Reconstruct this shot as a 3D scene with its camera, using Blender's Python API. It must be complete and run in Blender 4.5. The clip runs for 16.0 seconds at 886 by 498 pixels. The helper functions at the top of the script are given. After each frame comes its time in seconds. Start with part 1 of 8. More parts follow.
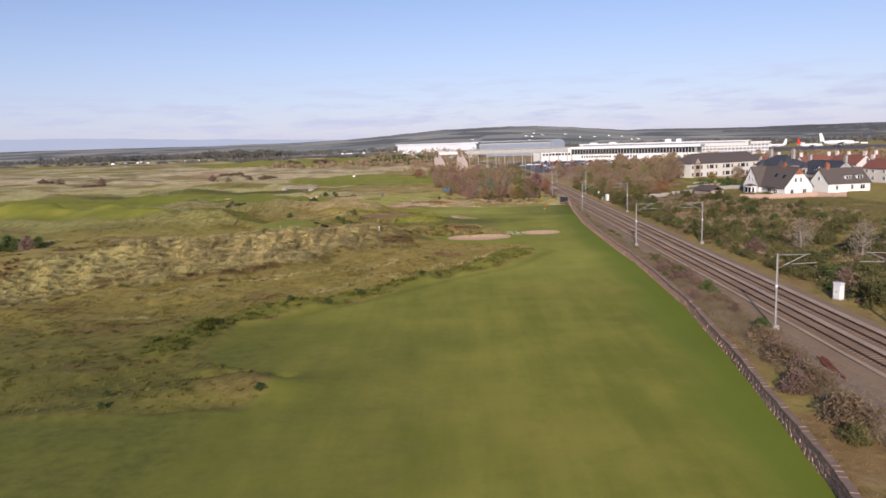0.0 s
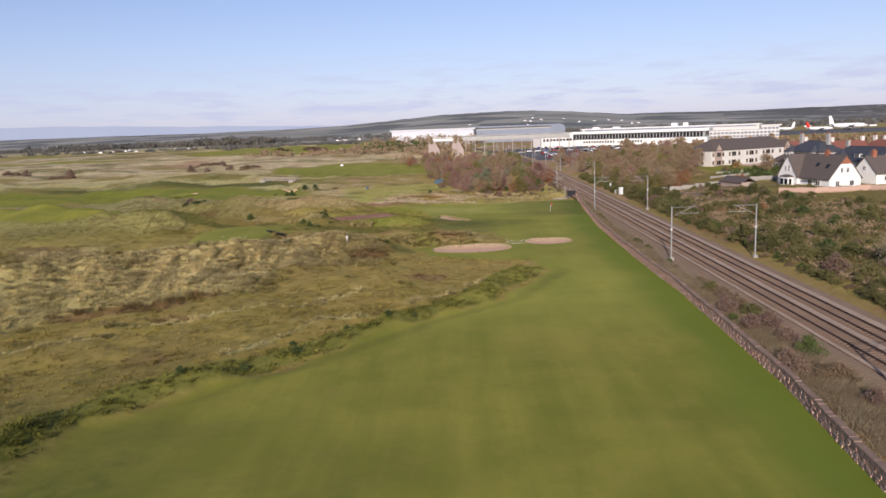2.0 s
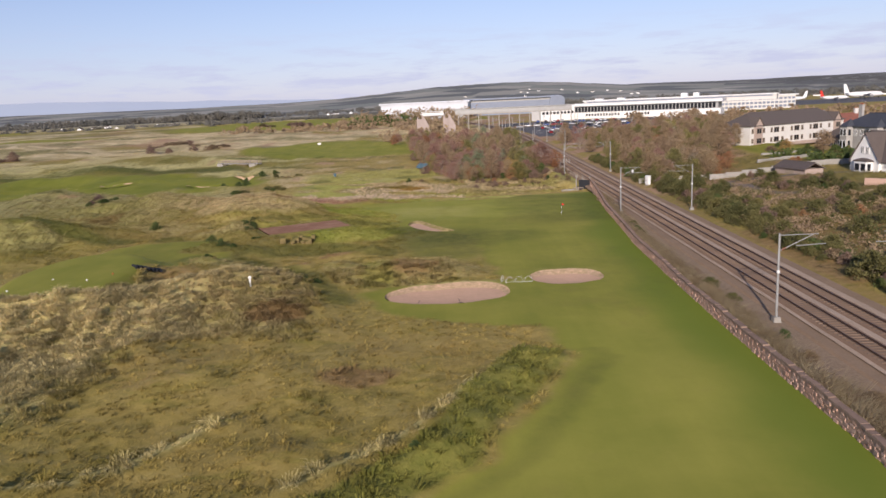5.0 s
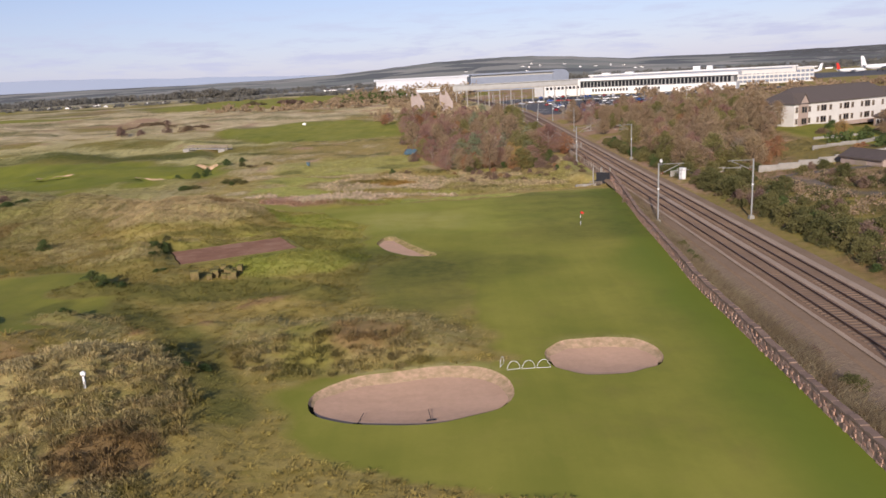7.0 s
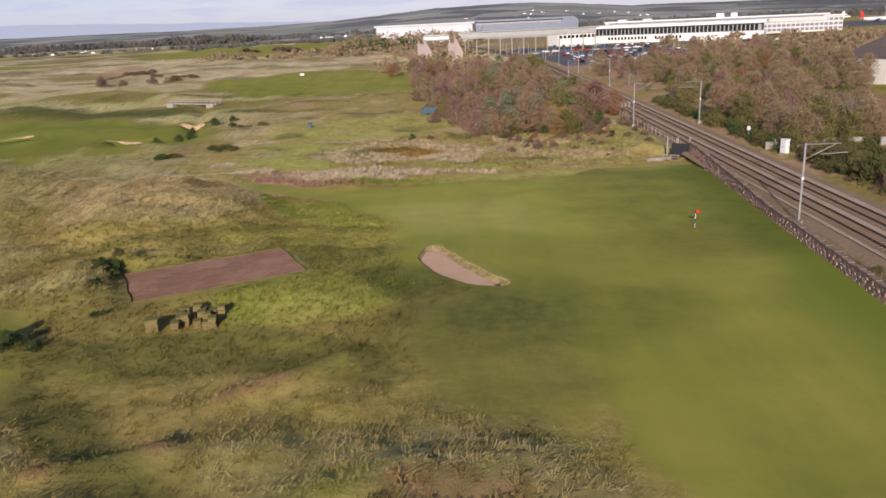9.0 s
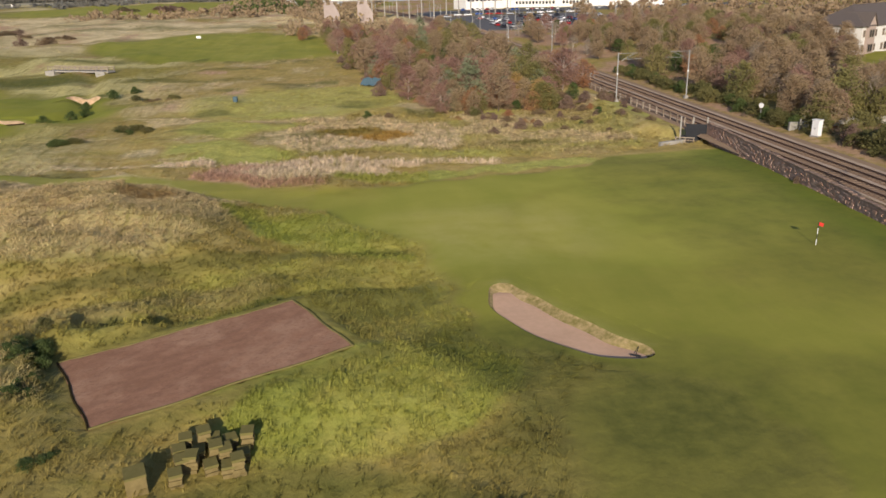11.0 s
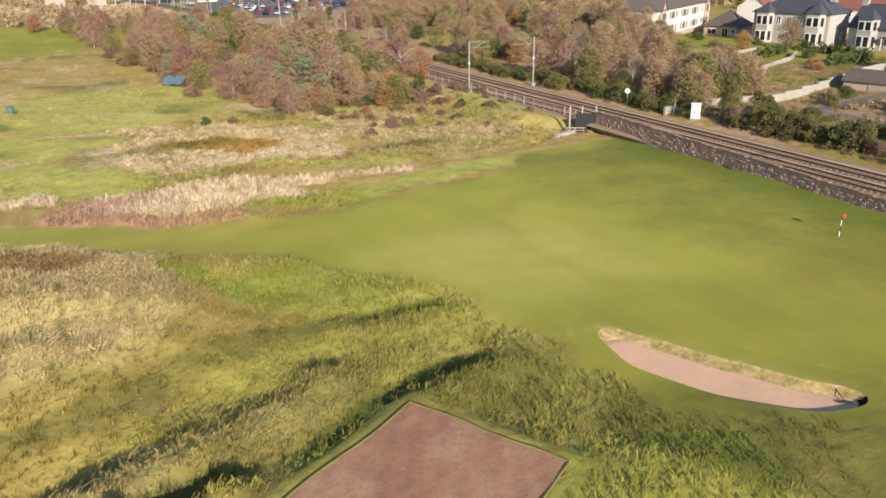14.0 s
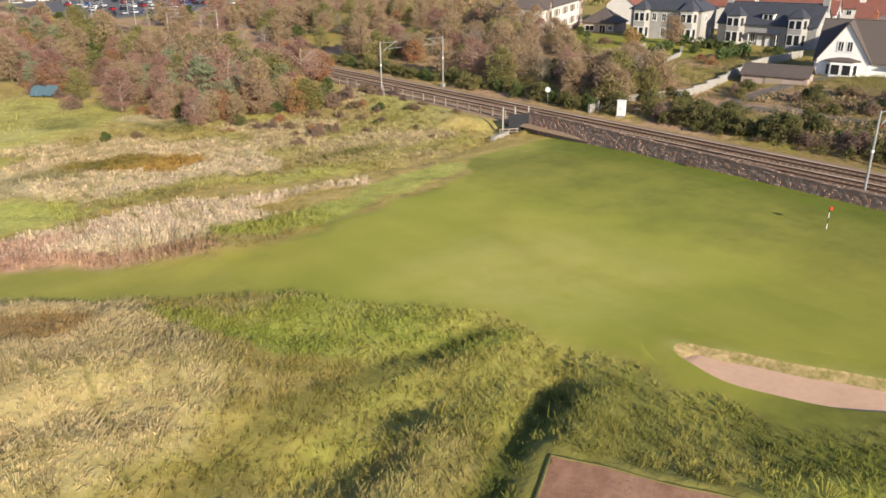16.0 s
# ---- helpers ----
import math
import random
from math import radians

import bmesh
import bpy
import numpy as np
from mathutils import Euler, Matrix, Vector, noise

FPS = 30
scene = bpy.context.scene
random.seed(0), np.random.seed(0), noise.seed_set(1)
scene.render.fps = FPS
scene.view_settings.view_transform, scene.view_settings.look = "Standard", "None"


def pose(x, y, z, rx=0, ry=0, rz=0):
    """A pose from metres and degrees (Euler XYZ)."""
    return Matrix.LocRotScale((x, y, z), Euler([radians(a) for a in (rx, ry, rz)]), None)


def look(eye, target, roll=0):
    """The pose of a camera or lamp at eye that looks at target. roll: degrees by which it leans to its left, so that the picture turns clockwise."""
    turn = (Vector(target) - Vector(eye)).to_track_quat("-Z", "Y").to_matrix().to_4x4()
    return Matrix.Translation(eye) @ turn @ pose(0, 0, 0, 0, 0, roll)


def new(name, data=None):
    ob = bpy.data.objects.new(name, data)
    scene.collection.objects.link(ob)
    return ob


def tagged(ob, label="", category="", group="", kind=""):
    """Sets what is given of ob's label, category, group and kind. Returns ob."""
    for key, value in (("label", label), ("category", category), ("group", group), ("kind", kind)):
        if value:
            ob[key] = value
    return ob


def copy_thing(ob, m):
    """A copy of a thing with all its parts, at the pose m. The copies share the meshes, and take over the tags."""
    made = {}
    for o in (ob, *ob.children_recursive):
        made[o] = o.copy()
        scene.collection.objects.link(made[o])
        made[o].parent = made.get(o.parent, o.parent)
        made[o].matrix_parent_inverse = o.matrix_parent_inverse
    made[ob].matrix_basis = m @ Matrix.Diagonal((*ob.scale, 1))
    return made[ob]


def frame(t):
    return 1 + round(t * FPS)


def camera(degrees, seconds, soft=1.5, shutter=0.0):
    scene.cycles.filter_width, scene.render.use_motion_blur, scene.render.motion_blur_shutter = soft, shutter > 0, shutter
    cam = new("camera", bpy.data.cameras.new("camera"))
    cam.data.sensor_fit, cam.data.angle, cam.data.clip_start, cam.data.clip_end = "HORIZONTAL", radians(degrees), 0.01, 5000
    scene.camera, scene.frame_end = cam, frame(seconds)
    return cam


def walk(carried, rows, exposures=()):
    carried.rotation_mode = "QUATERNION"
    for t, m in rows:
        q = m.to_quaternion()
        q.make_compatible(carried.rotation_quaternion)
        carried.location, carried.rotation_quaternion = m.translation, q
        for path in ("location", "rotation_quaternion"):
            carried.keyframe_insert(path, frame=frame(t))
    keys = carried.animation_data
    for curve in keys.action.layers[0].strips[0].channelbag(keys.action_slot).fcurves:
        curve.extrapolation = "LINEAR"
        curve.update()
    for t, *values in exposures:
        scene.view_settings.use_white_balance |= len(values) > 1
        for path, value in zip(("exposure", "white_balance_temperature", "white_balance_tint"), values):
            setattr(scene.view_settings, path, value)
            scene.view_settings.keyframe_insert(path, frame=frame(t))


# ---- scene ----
cam = camera(61.2, 16.0, 1.6)
PATH = [
    (0, (0.781, 2.932, 19.813), (0.715, 4.911, 19.533), -1.7),
    (0.5, (1.149, 10.857, 19.872), (1.084, 12.835, 19.583), -1.9),
    (1, (1.516, 18.795, 19.982), (1.45, 20.771, 19.683), -2.0),
    (1.5, (1.908, 26.644, 20.032), (1.844, 28.619, 19.725), -2.1),
    (2, (2.389, 34.612, 20.097), (2.325, 36.586, 19.779), -2.1),
    (2.5, (2.802, 42.407, 20.133), (2.739, 44.379, 19.806), -2.2),
    (3, (3.298, 50.24, 20.231), (3.235, 52.211, 19.893), -2.3),
    (3.5, (3.696, 57.703, 20.234), (3.634, 59.672, 19.886), -2.3),
    (4, (4.168, 65.516, 20.285), (4.106, 67.482, 19.924), -2.3),
    (4.2, (4.356, 68.594, 20.279), (4.296, 70.559, 19.912), -2.3),
    (6.3, (6.873, 102.562, 20.177), (6.807, 104.515, 19.753), -3.1),
    (6.5, (7.038, 105.763, 20.169), (6.973, 107.715, 19.738), -3.0),
    (7, (7.315, 113.743, 20.143), (7.248, 115.691, 19.693), -3.0),
    (7.5, (6.879, 121.543, 20.134), (6.809, 123.485, 19.659), -3.0),
    (8, (5.309, 129.022, 20.14), (5.236, 130.954, 19.629), -2.9),
    (8.2, (4.414, 131.757, 20.132), (4.338, 133.684, 19.602), -2.9),
    (10.3, (-7.617, 156.616, 19.616), (-7.546, 158.516, 18.995), -1.9),
    (10.5, (-8.852, 158.606, 19.591), (-8.742, 160.5, 18.958), -1.8),
    (11, (-12.064, 162.963, 19.536), (-11.845, 164.833, 18.861), -1.6),
    (11.5, (-15.295, 166.678, 19.542), (-14.953, 168.522, 18.847), -1.4),
    (12, (-18.478, 169.801, 19.522), (-18.009, 171.615, 18.822), -1.2),
    (12.5, (-21.495, 172.632, 19.48), (-20.907, 174.41, 18.776), -1.0),
    (13, (-24.073, 175.259, 19.492), (-23.385, 176.998, 18.782), -1.0),
    (13.5, (-26.392, 177.885, 19.538), (-25.609, 179.579, 18.819), -0.9),
    (14, (-28.167, 180.099, 19.55), (-27.307, 181.755, 18.829), -0.8),
    (14.5, (-30.004, 182.594, 19.575), (-29.057, 184.2, 18.853), -0.7),
    (15, (-31.836, 184.982, 19.593), (-30.805, 186.536, 18.869), -0.5),
    (15.5, (-33.786, 187.44, 19.688), (-32.671, 188.932, 18.961), -0.6),
    (16, (-35.283, 189.768, 19.773), (-34.102, 191.207, 19.042), -0.4),
]
walk(cam, [(t, look(eye, target, roll)) for t, eye, target, roll in PATH],
     [(0.0, 0.0, 6500, 18), (8.2, 0.0, 6650, 18), (10.5, 0.0, 6900, 13), (11.0, 0.07, 7000, 11), (12.0, 0.34, 7000, 9.5), (13.0, 0.58, 7000, 9), (14.5, 0.7, 7000, 9), (16.0, 0.64, 7000, 9)])

# ---------------------------------------------------------------- light
SUN_ELEV, SUN_AZ = radians(21.0), radians(190.0)   # compass bearing of the sun, +y is north
world = bpy.data.worlds.new("sky")
scene.world = world
world.use_nodes = True
wn, wl = world.node_tree.nodes, world.node_tree.links
wn.clear()
w_out = wn.new("ShaderNodeOutputWorld")
w_bg = wn.new("ShaderNodeBackground")
w_bg.inputs["Strength"].default_value = 0.11
w_sky = wn.new("ShaderNodeTexSky")
w_sky.sky_type, w_sky.sun_disc = "NISHITA", False
w_sky.sun_elevation, w_sky.sun_rotation = SUN_ELEV, SUN_AZ
w_sky.air_density, w_sky.dust_density, w_sky.ozone_density = 1.0, 0.4, 3.5
w_co = wn.new("ShaderNodeTexCoord")
w_sep = wn.new("ShaderNodeSeparateXYZ")
wl.new(w_co.outputs["Generated"], w_sep.inputs[0])


def wmath(op, a, b=None, clamp=False):
    n = wn.new("ShaderNodeMath")
    n.operation, n.use_clamp = op, clamp
    for i, v in enumerate((a, b)):
        if v is None:
            continue
        if isinstance(v, (int, float)):
            n.inputs[i].default_value = v
        else:
            wl.new(v, n.inputs[i])
    return n.outputs[0]


# thin streaks of cloud low over the horizon, a few small puffs higher up
w_map = wn.new("ShaderNodeMapping")
w_map.inputs["Scale"].default_value = (7.5, 7.5, 52.0)
wl.new(w_co.outputs["Generated"], w_map.inputs["Vector"])
w_noise = wn.new("ShaderNodeTexNoise")
w_noise.inputs["Scale"].default_value, w_noise.inputs["Detail"].default_value = 1.6, 7.0
w_noise.inputs["Roughness"].default_value = 0.62
wl.new(w_map.outputs[0], w_noise.inputs["Vector"])
low = wmath("SUBTRACT", 1.0, wmath("MULTIPLY", wmath("ABSOLUTE", wmath("SUBTRACT", w_sep.outputs["Z"], 0.035)), 15.0), True)
streak = wmath("MULTIPLY", wmath("MULTIPLY", wmath("SUBTRACT", w_noise.outputs["Fac"], 0.47), 6.0, True), low, True)
high = wmath("MULTIPLY", wmath("MULTIPLY", wmath("SUBTRACT", w_noise.outputs["Fac"], 0.63), 7.0, True), 0.45, True)
veil = wmath("MULTIPLY", wmath("SUBTRACT", 1.0, wmath("MULTIPLY", w_sep.outputs["Z"], 4.2), True), 0.52, True)
cloud = wmath("MAXIMUM", streak, high)
w_veil = wn.new("ShaderNodeMix")
w_veil.data_type = "RGBA"
wl.new(veil, w_veil.inputs["Factor"])
w_tint = wn.new("ShaderNodeMix")     # thin high haze gives the blue a lavender cast
w_tint.data_type, w_tint.blend_type = "RGBA", "MULTIPLY"
w_tint.inputs["Factor"].default_value = 1.0
wl.new(w_sky.outputs[0], w_tint.inputs["A"])
w_tint.inputs["B"].default_value = (1.10, 1.0, 1.08, 1)
wl.new(w_tint.outputs["Result"], w_veil.inputs["A"])
w_veil.inputs["B"].default_value = (4.9, 5.9, 8.8, 1)
w_mix = wn.new("ShaderNodeMix")
w_mix.data_type = "RGBA"
wl.new(wmath("MULTIPLY", cloud, 0.75), w_mix.inputs["Factor"])
wl.new(w_veil.outputs["Result"], w_mix.inputs["A"])
w_mix.inputs["B"].default_value = (5.0, 5.5, 7.3, 1)
wl.new(w_mix.outputs["Result"], w_bg.inputs["Color"])
wl.new(w_bg.outputs[0], w_out.inputs["Surface"])

sun_data = bpy.data.lights.new("sun", "SUN")
sun_data.energy, sun_data.angle, sun_data.color = 5.0, radians(0.6), (1.0, 0.92, 0.8)
sun = new("sun", sun_data)
sun_from = Vector((math.sin(SUN_AZ) * math.cos(SUN_ELEV), math.cos(SUN_AZ) * math.cos(SUN_ELEV), math.sin(SUN_ELEV)))
sun.matrix_world = look(tuple(sun_from * 300), (0, 0, 0))


# ---------------------------------------------------------------- materials
def shader(name, rough=0.9, metal=0.0, spec=0.3):
    m = bpy.data.materials.new(name)
    m.use_nodes = True
    b = m.node_tree.nodes["Principled BSDF"]
    b.inputs["Roughness"].default_value, b.inputs["Metallic"].default_value = rough, metal
    b.inputs["Specular IOR Level"].default_value = spec
    return m, m.node_tree.nodes, m.node_tree.links, b


def node_noise(nodes, links, vec, scale, detail=4.0, rough=0.6):
    n = nodes.new("ShaderNodeTexNoise")
    n.inputs["Scale"].default_value, n.inputs["Detail"].default_value, n.inputs["Roughness"].default_value = scale, detail, rough
    links.new(vec, n.inputs["Vector"])
    return n.outputs["Fac"]


def node_math(nodes, links, op, a, b=None, clamp=False):
    n = nodes.new("ShaderNodeMath")
    n.operation, n.use_clamp = op, clamp
    for i, v in enumerate((a, b)):
        if v is None:
            continue
        if isinstance(v, (int, float)):
            n.inputs[i].default_value = v
        else:
            links.new(v, n.inputs[i])
    return n.outputs[0]


def node_mix(nodes, links, fac, a, b, blend="MIX"):
    n = nodes.new("ShaderNodeMix")
    n.data_type, n.blend_type = "RGBA", blend
    for key, v in (("Factor", fac), ("A", a), ("B", b)):
        if isinstance(v, (int, float)):
            n.inputs[key].default_value = v
        elif isinstance(v, tuple):
            n.inputs[key].default_value = (*v, 1)
        else:
            links.new(v, n.inputs[key])
    return n.outputs["Result"]


def plain(name, c1, c2, scale=3.0, rough=0.85, metal=0.0, spec=0.3, bump=0.0, random_c=None, island=False, broad=0.15, obj=True, sharp=1.0):
    """Two colours mixed by fine and broad noise; random_c is mixed in by the piece's own random number."""
    m, nodes, links, b = shader(name, rough, metal, min(spec, 0.04) if rough > 0.92 else spec)
    co = nodes.new("ShaderNodeTexCoord").outputs["Object"] if obj else nodes.new("ShaderNodeNewGeometry").outputs["Position"]
    fine, wide = node_noise(nodes, links, co, scale, 5), node_noise(nodes, links, co, scale * broad, 3)
    f = node_math(nodes, links, "MULTIPLY_ADD", fine, 1.4)
    f.node.inputs[2].default_value = -0.9
    f = node_math(nodes, links, "ADD", f, node_math(nodes, links, "MULTIPLY", wide, 1.4), True)
    if sharp != 1.0:
        f = node_math(nodes, links, "ADD", node_math(nodes, links, "MULTIPLY", node_math(nodes, links, "SUBTRACT", f, 0.5), sharp), 0.5, True)
    col = node_mix(nodes, links, f, c1, c2)
    if random_c:
        r = nodes.new("ShaderNodeNewGeometry").outputs["Random Per Island"] if island else nodes.new("ShaderNodeObjectInfo").outputs["Random"]
        col = node_mix(nodes, links, r, col, random_c)
    links.new(col, b.inputs["Base Color"])
    if bump:
        bn = nodes.new("ShaderNodeBump")
        bn.inputs["Strength"].default_value, bn.inputs["Distance"].default_value = bump, 0.05
        links.new(fine, bn.inputs["Height"])
        links.new(bn.outputs[0], b.inputs["Normal"])
    return m


def leafy(name, dark, mid, light, broad=0.25, soft=0.0):
    """Leaves, twigs or blades: each small piece its own shade, plus broad patches."""
    m, nodes, links, b = shader(name, 0.75, 0, 0.2)
    geo = nodes.new("ShaderNodeNewGeometry")
    r = geo.outputs["Random Per Island"]
    wide = node_noise(nodes, links, geo.outputs["Position"], broad, 3)
    ob = nodes.new("ShaderNodeObjectInfo").outputs["Random"]
    c = node_mix(nodes, links, r, dark, mid)
    f = node_math(nodes, links, "MULTIPLY", node_math(nodes, links, "SUBTRACT", wide, 0.35), 2.2, True)
    f = node_math(nodes, links, "MULTIPLY", f, node_math(nodes, links, "MULTIPLY_ADD", ob, 0.9), True)
    f.node.inputs[1].default_value = 0.6
    c = node_mix(nodes, links, f, c, light)
    links.new(c, b.inputs["Base Color"])
    glow = nodes.new("ShaderNodeBsdfTranslucent")   # light passes through thin blades and leaves
    links.new(c, glow.inputs["Color"])
    both = nodes.new("ShaderNodeMixShader")
    both.inputs[0].default_value = 0.42
    links.new(b.outputs[0], both.inputs[1])
    links.new(glow.outputs[0], both.inputs[2])
    links.new(both.outputs[0], nodes["Material Output"].inputs["Surface"])
    if soft:   # and scatters all round
        mixed = nodes.new("ShaderNodeVectorMath")
        mixed.operation = "MULTIPLY_ADD"
        links.new(geo.outputs["Normal"], mixed.inputs[0])
        mixed.inputs[1].default_value = (1 - soft, 1 - soft, 1 - soft)
        mixed.inputs[2].default_value = (0, 0, soft)
        unit = nodes.new("ShaderNodeVectorMath")
        unit.operation = "NORMALIZE"
        links.new(mixed.outputs[0], unit.inputs[0])
        links.new(unit.outputs[0], b.inputs["Normal"])
    return m


def streaked(name, c1, c2, pale):
    """Raked earth: drawn-out streaks, clods and paler dry patches."""
    m, nodes, links, b = shader(name, 1.0, 0, 0.04)
    pos = nodes.new("ShaderNodeTexCoord").outputs["Object"]
    mp = nodes.new("ShaderNodeMapping")
    mp.inputs["Rotation"].default_value, mp.inputs["Scale"].default_value = (0, 0, radians(14)), (0.5, 1.5, 1)
    links.new(pos, mp.inputs["Vector"])
    rake = node_noise(nodes, links, mp.outputs[0], 1.0, 5, 0.65)
    clod = node_noise(nodes, links, pos, 5.0, 5, 0.7)
    wide = node_noise(nodes, links, pos, 0.4, 4, 0.6)

    def ramp(n, lo, hi):
        return node_math(nodes, links, "DIVIDE", node_math(nodes, links, "SUBTRACT", n, lo), hi - lo, True)

    col = node_mix(nodes, links, ramp(rake, 0.32, 0.8), c1, c2)
    col = node_mix(nodes, links, node_math(nodes, links, "MULTIPLY", ramp(wide, 0.48, 0.66), 0.75), col, pale)
    col = node_mix(nodes, links, node_math(nodes, links, "MULTIPLY", ramp(clod, 0.5, 0.35), 0.6), col, c2)
    col = node_mix(nodes, links, node_math(nodes, links, "MULTIPLY", ramp(clod, 0.62, 0.72), 0.8), col, pale)
    links.new(col, b.inputs["Base Color"])
    bn = nodes.new("ShaderNodeBump")
    bn.inputs["Strength"].default_value, bn.inputs["Distance"].default_value = 0.5, 0.06
    links.new(clod, bn.inputs["Height"])
    links.new(bn.outputs[0], b.inputs["Normal"])
    return m


M_RAIL = plain("rail_steel", (0.21, 0.13, 0.095), (0.14, 0.09, 0.065), 4, 0.5, 0.6)
M_SLEEPER = plain("sleeper_concrete", (0.25, 0.18, 0.13), (0.19, 0.138, 0.10), 3, 0.95, random_c=(0.22, 0.158, 0.115))
M_BALLAST = plain("ballast", (0.31, 0.205, 0.138), (0.215, 0.142, 0.094), 6.0, 0.97, bump=0.6, broad=0.05)
M_CESS = plain("cess_gravel", (0.34, 0.24, 0.162), (0.25, 0.175, 0.115), 5.0, 0.97, bump=0.5, broad=0.04)
M_BALLASTPALE = plain("ballast_pale", (0.50, 0.385, 0.29), (0.37, 0.28, 0.205), 6.0, 0.97, bump=0.5, broad=0.05)
M_STONE = plain("wall_stone", (0.47, 0.285, 0.21), (0.33, 0.19, 0.138), 5, 0.95, bump=0.4, random_c=(0.50, 0.345, 0.275))
M_STONEJ = plain("wall_stone_far", (0.47, 0.285, 0.21), (0.33, 0.19, 0.138), 5, 0.95, bump=0.4, random_c=(0.50, 0.345, 0.275), island=True)
M_MORTAR = plain("mortar", (0.40, 0.275, 0.215), (0.29, 0.195, 0.15), 4, 0.95)
M_COPING = plain("coping_stone", (0.30, 0.21, 0.16), (0.21, 0.145, 0.11), 3, 0.95, bump=0.3, random_c=(0.26, 0.18, 0.135))
M_GALV = plain("galvanised_steel", (0.36, 0.36, 0.35), (0.26, 0.26, 0.25), 2, 0.55, 0.3)
M_WHITEP = plain("white_paint", (0.80, 0.80, 0.79), (0.68, 0.67, 0.65), 2, 0.6)
M_SAND = plain("bunker_sand", (0.68, 0.44, 0.295), (0.56, 0.36, 0.235), 2.5, 0.97, bump=0.25, obj=False)
# near-black, so the shade at the bunker lips is in the colour
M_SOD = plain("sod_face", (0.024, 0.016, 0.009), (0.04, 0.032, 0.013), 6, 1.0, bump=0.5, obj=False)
M_SPLASH = plain("sandy_turf", (0.57, 0.385, 0.255), (0.34, 0.255, 0.135), 3.2, 1.0, bump=0.6, broad=0.4, obj=False, sharp=1.5)
M_TURFBANK = plain("stippled_turf_bank", (0.42, 0.31, 0.16), (0.18, 0.155, 0.05), 3.4, 1.0, bump=0.6, broad=0.35, obj=False, sharp=1.5)
M_SOIL = streaked("bare_soil", (0.345, 0.185, 0.118), (0.235, 0.124, 0.078), (0.42, 0.25, 0.162))
M_TURFTOP = plain("sod_top", (0.135, 0.125, 0.042), (0.20, 0.165, 0.065), 5, 1.0)
M_TURFSIDE = plain("sod_side", (0.26, 0.20, 0.09), (0.15, 0.115, 0.05), 4, 1.0, bump=0.4)
M_HARL = plain("cream_harling", (0.66, 0.635, 0.60), (0.57, 0.545, 0.51), 1.5, 0.95)
M_HARLPINK = plain("pink_harling", (0.42, 0.33, 0.285), (0.35, 0.275, 0.235), 1.5, 0.95)
M_WHITEWALL = plain("white_render", (0.82, 0.81, 0.78), (0.72, 0.70, 0.67), 1.2, 0.9)
M_ASHLAR = plain("grey_sandstone", (0.43, 0.41, 0.385), (0.30, 0.285, 0.265), 2.2, 0.95)
M_SLATE = plain("brown_tile_roof", (0.135, 0.105, 0.09), (0.09, 0.072, 0.064), 5, 0.8, random_c=(0.11, 0.09, 0.08))
M_BLUESLATE = plain("blue_slate_roof", (0.075, 0.078, 0.09), (0.05, 0.053, 0.062), 5, 0.55)
M_REDTILE = plain("red_tile_roof", (0.27, 0.10, 0.07), (0.17, 0.075, 0.058), 4, 0.85)
M_BRICK = plain("red_brick", (0.36, 0.15, 0.09), (0.25, 0.10, 0.065), 6, 0.95)
M_GLASS, _n, _l, _b = shader("window_glass", 0.08, 0.0, 0.6)
_b.inputs["Base Color"].default_value = (0.02, 0.022, 0.028, 1)
M_TIMBER = plain("weathered_timber", (0.26, 0.20, 0.15), (0.15, 0.115, 0.085), 3, 0.9, random_c=(0.34, 0.28, 0.22))
M_DARKM = plain("black_mesh_panel", (0.025, 0.027, 0.032), (0.015, 0.016, 0.02), 3, 0.8)
M_CONCRETE = plain("concrete", (0.36, 0.34, 0.305), (0.25, 0.235, 0.21), 2, 0.95)
M_TEAL = plain("teal_plastic", (0.09, 0.15, 0.175), (0.06, 0.10, 0.125), 2, 0.6)
M_RED = plain("red_cloth", (0.62, 0.045, 0.03), (0.5, 0.03, 0.02), 2, 0.8)
M_RUST = plain("rusty_steel", (0.30, 0.085, 0.04), (0.16, 0.06, 0.035), 4, 0.9)
M_TYRE = plain("tyre_rubber", (0.02, 0.02, 0.02), (0.03, 0.03, 0.03), 4, 0.9)
M_BLUEROOF = plain("blue_grey_sheeting", (0.20, 0.23, 0.29), (0.16, 0.185, 0.235), 0.5, 0.5, 0.2)
M_CLAD = plain("grey_white_cladding", (0.60, 0.62, 0.66), (0.50, 0.52, 0.56), 0.4, 0.6)
M_BROWNSTONE = plain("brown_cladding", (0.40, 0.33, 0.30), (0.31, 0.255, 0.23), 1, 0.9)
M_TRUNK = plain("bark", (0.16, 0.12, 0.09), (0.09, 0.068, 0.05), 4, 0.95)
M_BIRCHBARK = plain("birch_bark", (0.50, 0.44, 0.37), (0.25, 0.2, 0.16), 5, 0.9)

